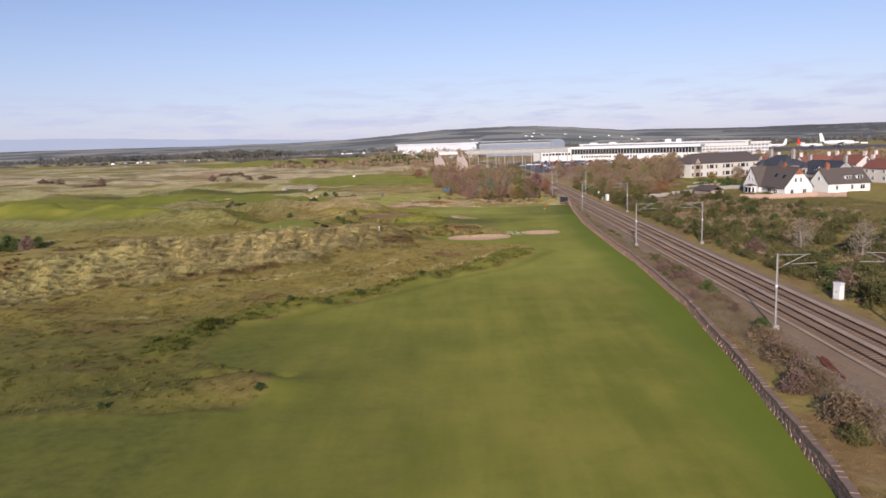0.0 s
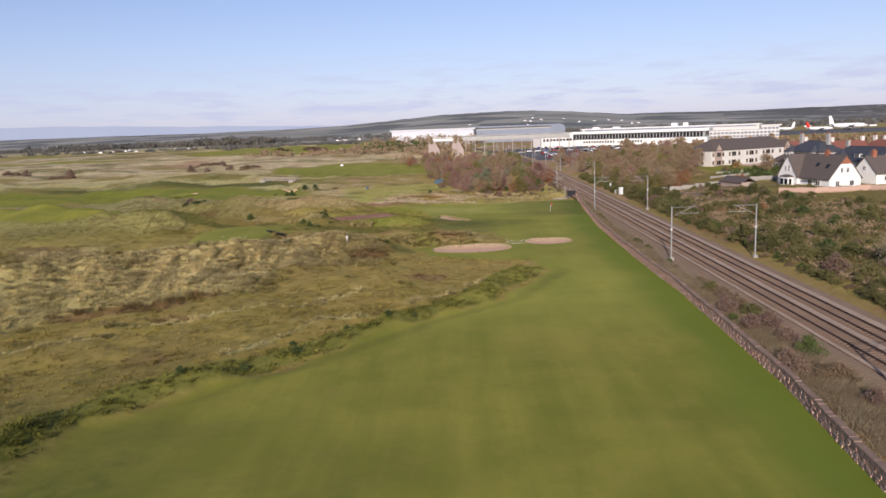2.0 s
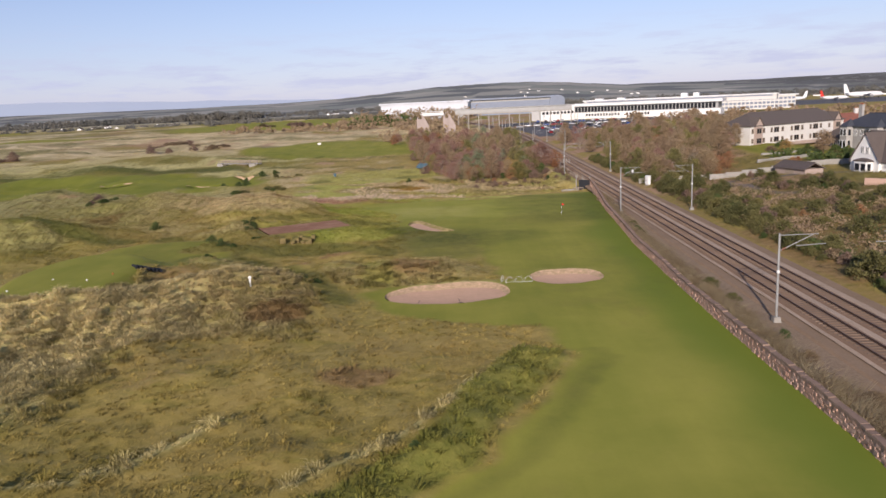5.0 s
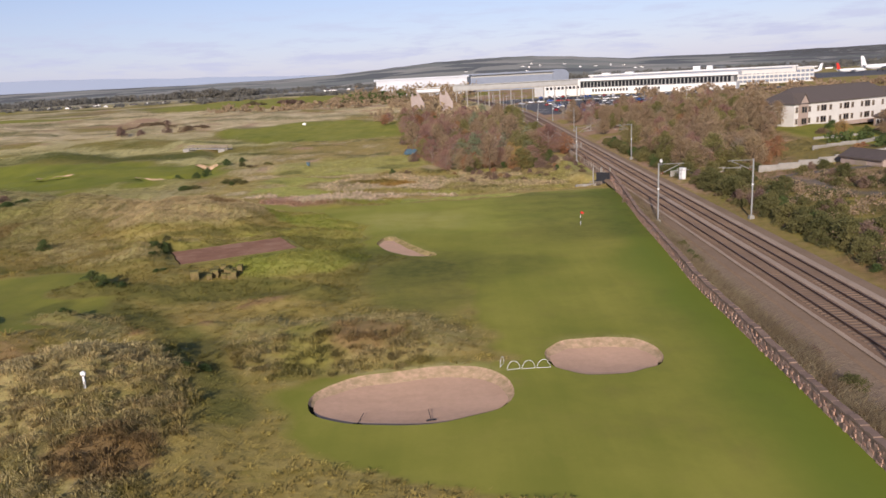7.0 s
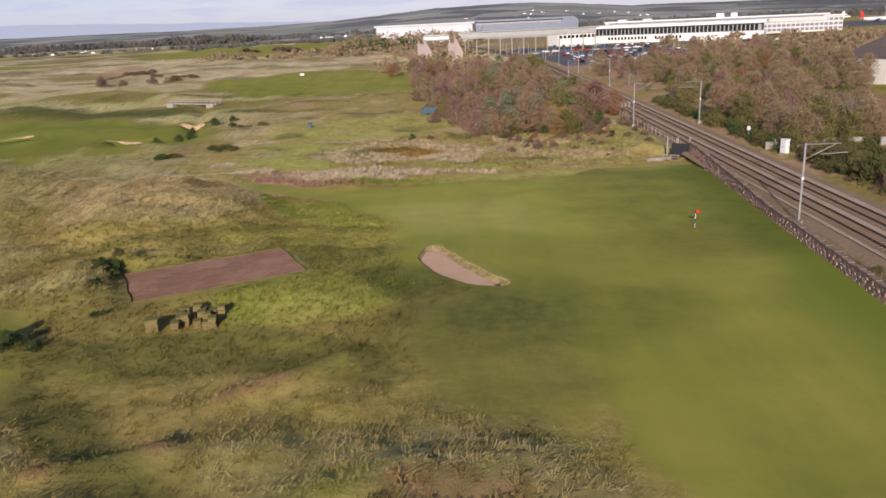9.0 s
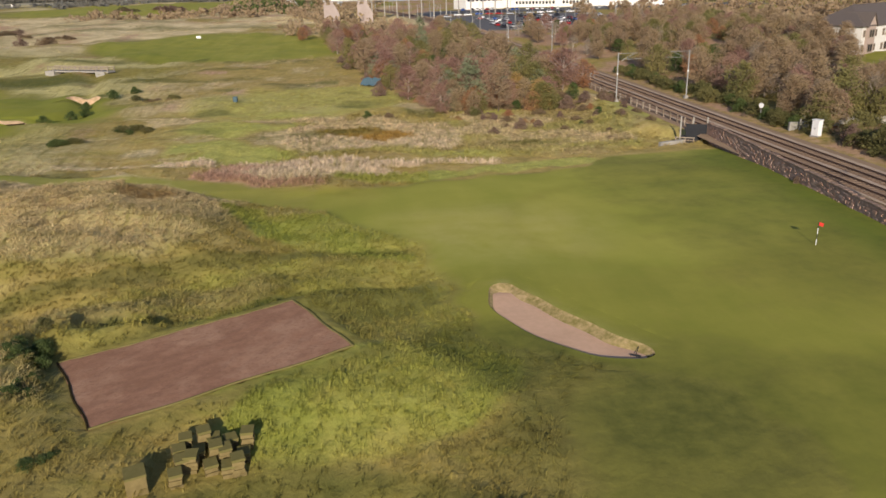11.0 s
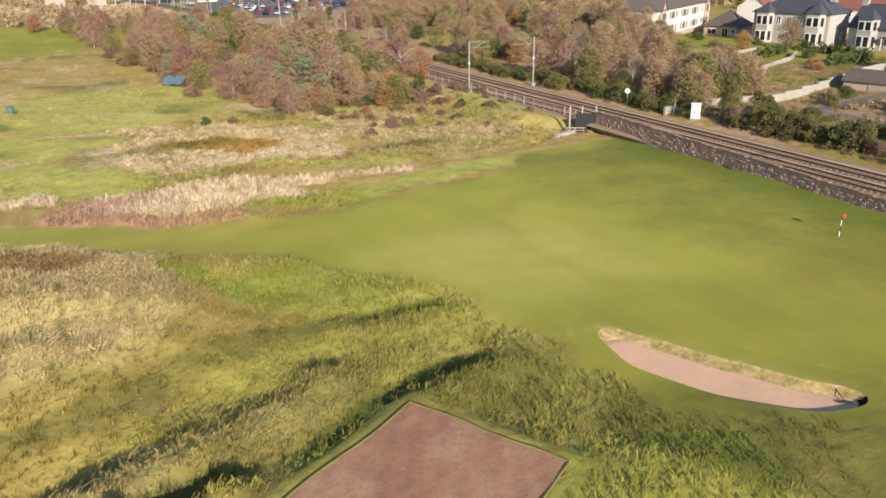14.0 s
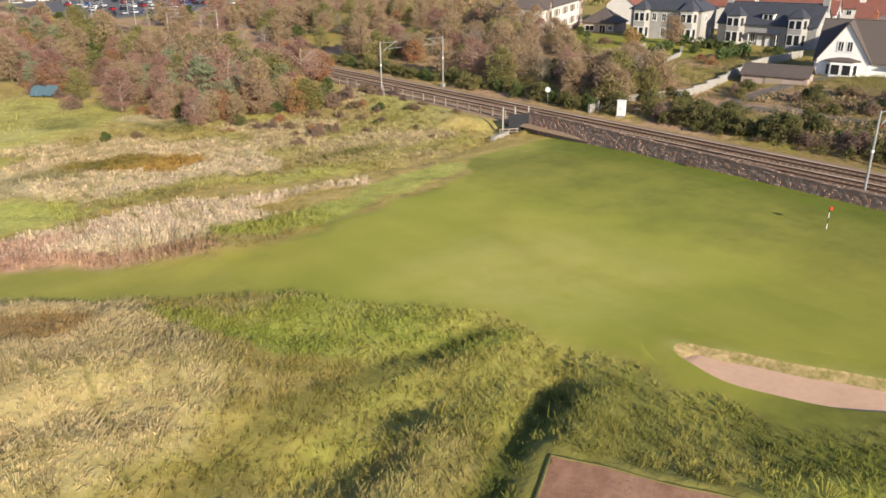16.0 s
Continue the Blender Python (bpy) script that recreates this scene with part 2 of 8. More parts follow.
L_BIRCH = leafy("birch_twigs", (0.22, 0.12, 0.10), (0.41, 0.235, 0.185), (0.49, 0.32, 0.215), 0.15, 0.4)
L_BROWN = leafy("brown_leaves", (0.25, 0.175, 0.11), (0.45, 0.315, 0.195), (0.47, 0.36, 0.205), 0.15, 0.4)
L_WILLOW = leafy("willow_twigs", (0.17, 0.108, 0.085), (0.29, 0.19, 0.15), (0.37, 0.265, 0.18), 0.2, 0.4)
L_RUSSET = leafy("russet_leaves", (0.29, 0.135, 0.08), (0.47, 0.22, 0.11), (0.42, 0.28, 0.13), 0.2, 0.4)
L_GOLD = leafy("golden_leaves", (0.36, 0.22, 0.08), (0.54, 0.36, 0.14), (0.46, 0.33, 0.13), 0.2, 0.4)
L_OLIVE = leafy("olive_leaves", (0.14, 0.14, 0.05), (0.27, 0.25, 0.09), (0.37, 0.31, 0.12), 0.2, 0.4)
L_PINE = leafy("pine_needles", (0.17, 0.20, 0.12), (0.32, 0.355, 0.205), (0.38, 0.37, 0.21), 0.3, 0.4)
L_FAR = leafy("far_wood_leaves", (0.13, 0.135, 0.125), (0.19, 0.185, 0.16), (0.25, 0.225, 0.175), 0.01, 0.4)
L_GREEN = leafy("green_leaves", (0.05, 0.085, 0.03), (0.105, 0.15, 0.045), (0.16, 0.185, 0.06), 0.3, 0.4)
L_GORSE = leafy("gorse_spines", (0.075, 0.082, 0.032), (0.165, 0.16, 0.06), (0.26, 0.225, 0.085), 0.25, 0.35)
L_PALE = leafy("pale_twigs", (0.30, 0.24, 0.18), (0.44, 0.36, 0.28), (0.32, 0.26, 0.17), 0.2, 0.4)
G_BROWN = leafy("bramble_and_dead_stems", (0.16, 0.11, 0.068), (0.29, 0.20, 0.12), (0.34, 0.25, 0.14), 0.2, 0.5)
G_VERGE = leafy("verge_straw", (0.30, 0.225, 0.12), (0.46, 0.355, 0.20), (0.52, 0.42, 0.25), 0.3, 0.6)
G_ROUGH = leafy("rank_grass", (0.19, 0.165, 0.06), (0.28, 0.235, 0.085), (0.36, 0.29, 0.13), 0.22, 0.6)


# ---------------------------------------------------------------- mesh helpers
class Build:
    """Collects vertices and faces of one part."""

    def __init__(self):
        self.v, self.f = [], []

    def add(self, verts, faces):
        n = len(self.v)
        self.v += [tuple(p) for p in verts]
        self.f += [tuple(i + n for i in q) for q in faces]
        return self

    def box(self, c, s, rz=0.0, taper=1.0):
        ca, sa = math.cos(rz), math.sin(rz)
        pts = []
        for dz in (-0.5, 0.5):
            k = taper if dz > 0 else 1.0
            for dx, dy in ((-0.5, -0.5), (0.5, -0.5), (0.5, 0.5), (-0.5, 0.5)):
                x, y = dx * s[0] * k, dy * s[1] * k
                pts.append((c[0] + ca * x - sa * y, c[1] + sa * x + ca * y, c[2] + dz * s[2]))
        return self.add(pts, [(3, 2, 1, 0), (4, 5, 6, 7), (0, 1, 5, 4), (1, 2, 6, 5), (2, 3, 7, 6), (3, 0, 4, 7)])

    def prism(self, poly, lo, hi):
        """A polygon in x and y drawn up from lo to hi."""
        n = len(poly)
        pts = [(x, y, lo) for x, y in poly] + [(x, y, hi) for x, y in poly]
        return self.add(pts, [tuple(range(n))[::-1], tuple(range(n, 2 * n))] + [(i, (i + 1) % n, n + (i + 1) % n, n + i) for i in range(n)])

    def side(self, poly, lo, hi):
        """A polygon in x and z drawn along y from lo to hi."""
        n = len(poly)
        pts = [(x, lo, z) for x, z in poly] + [(x, hi, z) for x, z in poly]
        return self.add(pts, [tuple(range(n)), tuple(range(n, 2 * n))[::-1]] + [(i, n + i, n + (i + 1) % n, (i + 1) % n) for i in range(n)])

    def tube(self, path, radii, sides=6):
        path = [Vector(p) for p in path]
        pts, faces = [], []
        for k, p in enumerate(path):
            along = (path[min(k + 1, len(path) - 1)] - path[max(k - 1, 0)]).normalized()
            a = along.orthogonal().normalized()
            b = along.cross(a)
            r = radii[k] if isinstance(radii, (list, tuple)) else radii
            pts += [p + (a * math.cos(2 * math.pi * i / sides) + b * math.sin(2 * math.pi * i / sides)) * r for i in range(sides)]
        for k in range(len(path) - 1):
            for i in range(sides):
                j = (i + 1) % sides
                faces.append((k * sides + i, k * sides + j, (k + 1) * sides + j, (k + 1) * sides + i))
        faces += [tuple(range(sides))[::-1], tuple(range((len(path) - 1) * sides, len(path) * sides))]
        return self.add(pts, faces)

    def mesh(self, name, material):
        me = bpy.data.meshes.new(name)
        me.from_pydata(self.v, [], self.f)
        me.materials.append(material)
        me.update()
        return me


def empty(name, m=None):
    ob = new(name)
    ob.empty_display_size = 0.3
    if m is not None:
        ob.matrix_world = m
    return ob


def part(name, b, material, parent=None, label=""):
    ob = new(name, b if isinstance(b, bpy.types.Mesh) else b.mesh(name, material))
    if parent is not None:
        ob.parent = parent
    return tagged(ob, label) if label else ob


def arrays_mesh(name, verts, faces, material):
    """A mesh of triangles or quads from two arrays."""
    me = bpy.data.meshes.new(name)
    verts, faces = np.asarray(verts, np.float32), np.asarray(faces, np.int32)
    k = faces.shape[1]
    me.vertices.add(len(verts))
    me.vertices.foreach_set("co", verts.ravel())
    me.loops.add(faces.size)
    me.loops.foreach_set("vertex_index", faces.ravel())
    me.polygons.add(len(faces))
    me.polygons.foreach_set("loop_start", np.arange(0, faces.size, k, dtype=np.int32))
    me.materials.append(material)
    me.update(calc_edges=True)
    return me


def smooth(a):
    a = np.clip(a, 0, 1)
    return a * a * (3 - 2 * a)


def wave(x, y, s, k=0.0):
    """A cheap rolling noise between -1 and 1."""
    x, y = np.asarray(x, float) / s, np.asarray(y, float) / s
    return (np.sin(1.7 * x + 0.9 * y + k) + np.sin(-1.1 * x + 1.9 * y + 2.1 * k + 1) + np.sin(2.9 * x - 0.7 * y + 3 * k + 2) * 0.7
            + np.sin(0.6 * x + 3.1 * y + k + 4) * 0.6) / 3.3


def hash2(i, j, k=0):
    h = np.sin(i * 127.1 + j * 311.7 + k * 74.7) * 43758.5453
    return h - np.floor(h)


def lattice(x, y, s, k=0):
    """Value noise between -1 and 1 with cells s metres wide."""
    x, y = np.asarray(x, float) / s, np.asarray(y, float) / s
    i, j = np.floor(x), np.floor(y)
    u, v = smooth(x - i), smooth(y - j)
    a = hash2(i, j, k) * (1 - u) + hash2(i + 1, j, k) * u
    b = hash2(i, j + 1, k) * (1 - u) + hash2(i + 1, j + 1, k) * u
    return 2 * (a * (1 - v) + b * v) - 1


# ---------------------------------------------------------------- lie of the land
def seg(x, y, x0, y0, x1, y1):
    """Distance from a stretch between two points."""
    dx, dy = x1 - x0, y1 - y0
    t = np.clip(((x - x0) * dx + (y - y0) * dy) / (dx * dx + dy * dy), 0, 1)
    return np.hypot(x - x0 - t * dx, y - y0 - t * dy)


def ell(x, y, cx, cy, rx, ry, deg=0.0):
    """Distance from a centre, 1 on the ellipse."""
    c, s = math.cos(radians(deg)), math.sin(radians(deg))
    u, v = (x - cx) * c + (y - cy) * s, -(x - cx) * s + (y - cy) * c
    return np.hypot(u / rx, v / ry)


WALL = [(-3.0, -90.0), (13.0, 0.0), (21.0, 43.0), (24.0, 68.0), (26.2, 90.0), (27.5, 122.0), (27.6, 155.0), (28.4, 182.0), (30.8, 214.0), (33.4, 238.0), (35.2, 257.0)]


def wall_x(y):
    return np.interp(y, [p[1] for p in WALL], [p[0] for p in WALL])


def rail_x(y):
    """Middle of the two tracks, which swing away to the left far off."""
    y = np.asarray(y, float)
    return 39.3 - np.where(y > 430, (np.maximum(y, 430) - 430) ** 2 * 2.26e-4, 0)


LINE_Z = -1.25     # level of the railway


EDGE = [(0, -90), (50, -60), (56, -34), (58, -16), (65, -15.5), (69, -23), (74, -25), (84, -25), (92, -19.5), (97, -14), (102, -10.3), (106, -7), (111, -3.5), (121, 6.5), (130, 10.5), (138, 14),
        (146, 11), (150, 0), (154, -5), (160, -6), (162.5, -4), (164.5, 9.5), (171, 8.3), (177, 7.6), (187, 6.8), (194, 6.0), (198, 0), (202, -6), (212, -6), (219, -6.5), (225, -12), (232, -16), (260, -18)]
LUSH_LINE = [(-30, 74), (-27.5, 84), (-24, 89.5), (-19, 94.8), (-13.4, 101.7), (-10, 105.5), (-3.3, 114.4), (3.3, 121), (10.2, 137.8)]
PALE_LINES = [[(-36, 110), (-29.5, 113.5), (-23, 118), (-17.5, 119.6), (-14.4, 122.8), (-11, 126.8)], [(-5, 117), (1.6, 124.5), (8, 136.6)], [(-20, 99.5), (-15.4, 107.3), (-12.7, 111.3), (-8.3, 114.1)],
              [(-52, 91), (-37, 90.5)], [(-45, 102), (-34, 108)]]
LANE = [(-75, 262), (-38, 249), (-30, 244.3), (-22.5, 238.8), (-14, 233)]      # mown way across the links
LOW_WAY = [(-8, 157), (-15, 170), (-22, 178), (-31, 183), (-41, 196), (-75, 205)]


def crest(x, y):
    """How far a place lies behind the crest of the big dune, and how high the crest is there."""
    at = np.interp(x, [-125, -75, -65, -60, -54, -45.5, -41, -36.6, -29, -24.5, -20.5, -17, -12, -8], [92, 113, 122.5, 130, 138, 144, 147.3, 149.2, 152.2, 156.6, 159.2, 159.5, 158, 155])
    return y - at + 0.7 * lattice(x, 0 * x, 4.0, 51) + 0.4 * lattice(x, 0 * x, 1.7, 52), np.interp(x, [-115, -62, -30, -20, -14, -7], [2.8, 3.4, 3.4, 3.0, 1.9, 0.0])


def raised_tee(x, y):
    """1 on the flat top of the tee behind the dune's crest, falling to 0 down its banks."""
    return smooth((1.2 - ell(x, y, -37.6, 160.0, 8.2, 15.5, 8)) * 1.9) * smooth((crest(x, y)[0] - 0.2) / 1.6)


def chain(x, y, pts):
    """Distance from a line through several points."""
    return np.minimum.reduce([seg(x, y, *a, *c) for a, c in zip(pts, pts[1:])])


def fair_x(y):
    return np.interp(y, [p[0] for p in EDGE], [p[1] for p in EDGE])


BUNKERS = [  # centre, half length, half width, turn, bend, taper, depth
    (3.2, 159.2, 6.7, 4.35, 8, 0.0, 0.12, 0.55),
    (16.7, 164.9, 4.15, 3.6, 5, 0.0, 0.0, 0.5),
    (-0.55, 203.2, 6.7, 1.85, -62, 1.5, 0.0, 0.5),
]
FAR_BUNKERS = [(-102, 310, 6.0, 3.2, -25, 0.0, 0.0, 1.1), (-73, 303, 4.5, 2.0, -10, 0.0, 0.0, 0.9), (-67, 328, 3.6, 2.6, -20, 0.0, 0.0, 1.0),
               (-25.0, 400.0, 2.6, 1.6, 0, 0.0, 0.0, 0.8)]


def bunker_ring(b, grow=0.0, n=56):
    cx, cy, rx, ry, deg, bend, taper, depth = b
    c, s = math.cos(radians(deg)), math.sin(radians(deg))
    pts = []
    for k in range(n):
        a = 2 * math.pi * k / n
        ca, sa = math.cos(a), math.sin(a)
        u = (rx + grow) * math.copysign(abs(ca) ** 0.85, ca)
        v = (ry * (1 + taper * ca) + grow) * math.copysign(abs(sa) ** 0.85, sa)
        wob = 0.12 * math.sin(5 * a + cx) + 0.08 * math.sin(9 * a + cy)
        v += bend * ((u / rx) ** 2 - 0.5) + wob * math.copysign(1, sa) * abs(sa)
        pts.append((cx + u * c - v * s, cy + u * s + v * c))
    return pts


def bunker_far(x, y, b):
    """How far outside the bunker's rim a place lies, in metres (negative inside); 9 well away from it."""
    x, y = np.asarray(x, float), np.asarray(y, float)
    out = np.full(x.shape, 9.0)
    near = np.hypot(x - b[0], y - b[1]) < b[2] + 6
    if not near.any():
        return out
    px, py = x[near][:, None], y[near][:, None]
    ring = np.array(bunker_ring(b, 0.0, 40))
    nxt = np.roll(ring, -1, 0)
    d = nxt - ring
    t = np.clip(((px - ring[:, 0]) * d[:, 0] + (py - ring[:, 1]) * d[:, 1]) / (d ** 2).sum(1), 0, 1)
    gap = np.hypot(px - ring[:, 0] - t * d[:, 0], py - ring[:, 1] - t * d[:, 1]).min(1)
    cross = ((ring[:, 1] > py) != (nxt[:, 1] > py)) & (px < (nxt[:, 0] - ring[:, 0]) * (py - ring[:, 1]) / (nxt[:, 1] - ring[:, 1] + 1e-12) + ring[:, 0])
    out[near] = np.where(cross.sum(1) % 2 == 1, -gap, gap)
    return out


SOIL = (-20.4, 199.6, 6.6, 3.85, 27.5)   # centre, half sizes and turn of the bare plot


def soil_in(x, y, grow=0.0):
    c, s = math.cos(radians(SOIL[4])), math.sin(radians(SOIL[4]))
    u, v = (x - SOIL[0]) * c + (y - SOIL[1]) * s, -(x - SOIL[0]) * s + (y - SOIL[1]) * c
    return np.maximum(np.abs(u) - SOIL[2], np.abs(v) - SOIL[3]) - grow


def fair_mask(x, y):
    """1 on mown grass beside the wall, 0 in the rough, blurred over a metre."""
    wob = 0.8 * wave(x, y, 3.0, 1.0) + 1.0 * wave(x, y, 9.0, 2.0) + 0.7 * lattice(x, y, 2.2, 31)
    m = smooth((x - fair_x(y) - wob) / 2.6 + 0.5) * smooth((wall_x(y) + 0.6 - x) / 0.6)
    top = np.interp(x, [-20, -12, -6, 5, 15, 18.5, 34], [238.5, 239.5, 240, 243, 247, 252, 252.5])
    m = m * smooth((top - y + wob) / 2.2 + 0.5)
    lane = smooth((3.5 - chain(x, y, LANE) - wob * 0.6) / 2 + 0.5)
    m = np.maximum(m, 0.64 * lane)
    m = np.maximum(m, 0.55 * smooth((1.25 - ell(x, y, 3.5, 187, 7, 11, 0)) * 2 + 0.2 * wob))
    m = np.maximum(m, smooth((1.0 - ell(x, y, -38, 179, 13, 17, 10)) * 4 + 0.15 * wob) * smooth((crest(x, y)[0] - 1.2 - 5 * smooth((x + 32) / 6)) / 1.5) * smooth((ell(x, y, -31, 186, 4.4, 3.0) - 1) * 3 + 0.3) * smooth((ell(x, y, -27.5, 174.5, 3.2, 2.2) - 1) * 3 + 0.3))   # mown hollow behind the dune
    m = np.maximum(m, smooth((raised_tee(x, y) - 0.72) * 6 + 0.12 * wob))
    return m


def height(x, y):
    x, y = np.asarray(x, float), np.asarray(y, float)
    z = 0.10 * wave(x, y, 14) + 0.05 * wave(x, y, 5, 2)
    fall = np.interp(y, [196, 213, 228, 240, 249, 257, 268, 330, 510], [0, 0.3, 0.6, 1.1, 1.62, 1.98, 2.25, 2.1, 0.9]) * (0.68 + 0.32 * smooth((x + 12) / 26))
    z = z - fall * smooth((330 - x) / 200)
    # dunes
    rag = 1 + 0.2 * lattice(x, y, 6.5, 3) + 0.11 * lattice(x, y, 2.7, 5) + 0.07 * lattice(x, y, 1.3, 25)
    back, top = crest(x, y)
    rise = np.clip((back + 15) / 15, 0, 1)
    rise = np.where(back < 0, rise ** 1.5, np.exp(-((back / (4.6 + 4.6 * smooth((x + 32) / 6))) ** 2)))
    hollow = smooth((1.25 - ell(x, y, -36, 181, 12.5, 19, 10)) * 2.6) * smooth((back - 1.5) / 4)
    z = z * (1 - hollow) + (0.7 + 1.7 * smooth((181 - y) / 16)) * hollow
    z = z + top * rise * (0.9 + 0.1 * rag)
    face = 4 * rise * (1 - rise) * (back < 0) * top / 3.9
    z = z + face * (0.75 * lattice(x + 0.2 * y, 0.12 * y, 2.3, 34) + 0.4 * lattice(x + 0.2 * y, 0.15 * y, 1.2, 35))
    tee = raised_tee(x, y)
    z = z * (1 - tee) + 3.55 * tee
    z = z + 1.7 * np.exp(-(ell(x, y, -1.5, 169.5, 7.0, 4.8) ** 2)) * rag + 0.9 * np.exp(-(ell(x, y, -12.5, 173.5, 4.5, 3.0, 12) ** 2)) * rag
    z = z + 0.55 * np.exp(-((seg(x, y, -14, 180.6, -7.4, 185.2) / 1.2) ** 2)) * rag + 0.6 * np.exp(-((seg(x, y, -20.5, 172.6, -15.5, 174.4) / 1.1) ** 2)) * rag
    z = z + 3.3 * np.exp(-(ell(x, y, -33, 223, 11, 11.5, 20) ** 4)) * rag
    z = z + 3.0 * np.exp(-((seg(x, y, -95, 262, -48, 232) / 11) ** 2)) * rag
    z = z + 3.3 * np.exp(-((chain(x, y, [(-140, 235), (-113, 225), (-92, 215), (-66, 201)]) / 9) ** 2)) * rag
    z = z + 1.0 * np.exp(-((seg(x, y, -30, 205.5, -19.5, 210.5) / 1.9) ** 2)) * rag
    z = z + 1.5 * np.exp(-(ell(x, y, -31.5, 198.8, 2.9, 4.8, 20) ** 2)) * rag
    z = z + 1.0 * np.exp(-((seg(x, y, -28.6, 202.0, -25.0, 203.8) / 0.75) ** 2)) * rag - 0.8 * np.exp(-((seg(x, y, -28.4, 204.0, -24.4, 205.6) / 0.75) ** 2))
    z = z + 1.1 * np.exp(-((np.maximum(soil_in(x, y), 0) / 4.5) ** 2))
    z = z + 0.9 * np.exp(-(ell(x, y, -11, 194.5, 6.5, 3.5, 25) ** 2)) * rag
    z = z + 1.3 * np.exp(-(ell(x, y, -31, 186, 3.2, 2.0) ** 2)) + 0.8 * np.exp(-(ell(x, y, -27.5, 174.5, 2.2, 1.4) ** 2))
    z = z + 0.85 * np.exp(-((chain(x, y, LUSH_LINE) / 1.7) ** 2)) * np.clip(0.75 + 0.9 * lattice(x, y, 3.1, 33), 0.1, 1.7)
    for line in PALE_LINES[:3]:
        z = z + 0.45 * np.exp(-((chain(x, y, line) / 1.0) ** 2))
    z = z + 1.2 * np.exp(-(ell(x, y, -20, 62.0, 6.5, 2.6, 8) ** 2)) * rag - 0.7 * np.exp(-((seg(x, y, -24, 65.4, -15.6, 65.2) / 0.9) ** 2))
    z = z + 0.5 * np.exp(-((seg(x, y, -15.4, 205.8, -9.6, 209.2) / 1.2) ** 2)) - 0.75 * np.exp(-((seg(x, y, -16.4, 208.0, -10.2, 211.4) / 1.1) ** 2))
    z = z + 0.28 * np.exp(-((seg(x, y, -14, 215.0, -10, 215.7) / 1.3) ** 2)) - 0.4 * np.exp(-((seg(x, y, -14, 217.4, -9.5, 218.1) / 1.0) ** 2))
    rough = (1 - fair_mask(x, y)) * (1 - 0.7 * np.clip(face, 0, 1)) * smooth((20 - x) / 10) * smooth((y - 45) / 20)
    z = z + rough * (0.55 * lattice(x, y, 7.5, 1) * smooth((-4 - x) / 10 + 0.4) + 0.24 * lattice(x, y, 2.6, 2) + 0.08 * lattice(x, y, 1.35, 36) + 0.9 * smooth((-30 - x) / 30) * lattice(x, y, 16, 4))
    far_l = smooth((-70 - x) / 60) * smooth((y - 60) / 60)
    z = z + far_l * (2.2 * lattice(x, y, 34, 6) + 1.1 * lattice(x, y, 13, 7) + 0.4 * lattice(x, y, 5, 17)) * (1 - smooth((y - 1000) / 800))
    for bx, by, br in ((3.2, 158.5, 11), (16.7, 164.5, 8), (-0.4, 203, 8)):   # level ground round the bunkers
        flat = smooth(1.55 - np.hypot(x - bx, y - by) / br)
        if by < 160:
            flat = flat * smooth((167.5 - y) / 4)
        z = z * (1 - flat)
    bed = smooth(1.4 - np.maximum(soil_in(x, y), 0) / 1.2)
    z = z * (1 - bed) + 1.25 * bed
    # burn beside the reeds, and its channel in the links
    z = z - 0.35 * np.exp(-((np.minimum(seg(x, y, 34, 260, 18, 255.5), seg(x, y, 18, 255.5, 6, 256)) / 1.3) ** 2))
    z = z - 1.3 * np.exp(-((np.minimum(seg(x, y, -78, 372, -62, 312), seg(x, y, -62, 312, -72, 296)) / 2.2) ** 2))
    # railway shelf and the town side
    rx = rail_x(y)
    bank = smooth((y - 259) / 9)
    shelf = np.where(y < 257, smooth((x - wall_x(np.minimum(y, 257)) - 0.42 - 0.7 * smooth((y - 225) / 12)) / 0.4), smooth((x - (rx - 5.2 - 8.4 * bank)) / (0.8 + 6.2 * bank)))
    rise = np.interp(y, [250, 300], [1.95, 3.5]) * smooth((x - 52) / 36) * (1 - 0.48 * smooth((x - 98) / 18))   # the ground climbs to the houses
    z = z * (1 - shelf) + shelf * (0.25 + LINE_Z + 1.5 * smooth((rx - 5.8 - x) / 4.5) + (rise + 0.55 * smooth((x - rx - 6) / 4)) * smooth((560 - y) / 200) - LINE_Z * smooth((y - 480) / 120) * smooth((x - rx - 8) / 12))
    east = smooth((x - rx - 7) / 6)
    z = z + east * (0.25 * lattice(x, y, 7, 8) + 0.12 * lattice(x, y, 2.5, 9))
    # hills
    u = x / np.maximum(y, 1)
    hill = np.interp(u, [-0.3, -0.2, -0.167, -0.13, -0.099, -0.046, 0.021, 0.06, 0.095, 0.132, 0.205, 0.279, 0.352, 0.424, 0.496, 0.544, 0.8],
                     [40, 46, 51, 58, 69, 84, 94, 96, 94, 85, 62, 58, 55, 58, 61, 59, 55])
    hill = hill + 2.2 * wave(u * 40, 0 * u, 1.0, 3) + 1.6 * wave(u * 130, 0 * u, 1.0, 1)
    z = z + smooth((y - 1900) / 2200) * hill
    near = np.full(np.shape(x), 9.0)
    for b in BUNKERS + FAR_BUNKERS:
        near = np.minimum(near, bunker_far(x, y, b))
    return z, near


def ground_z(x, y):
    return float(height(np.array([x]), np.array([y]))[0][0])


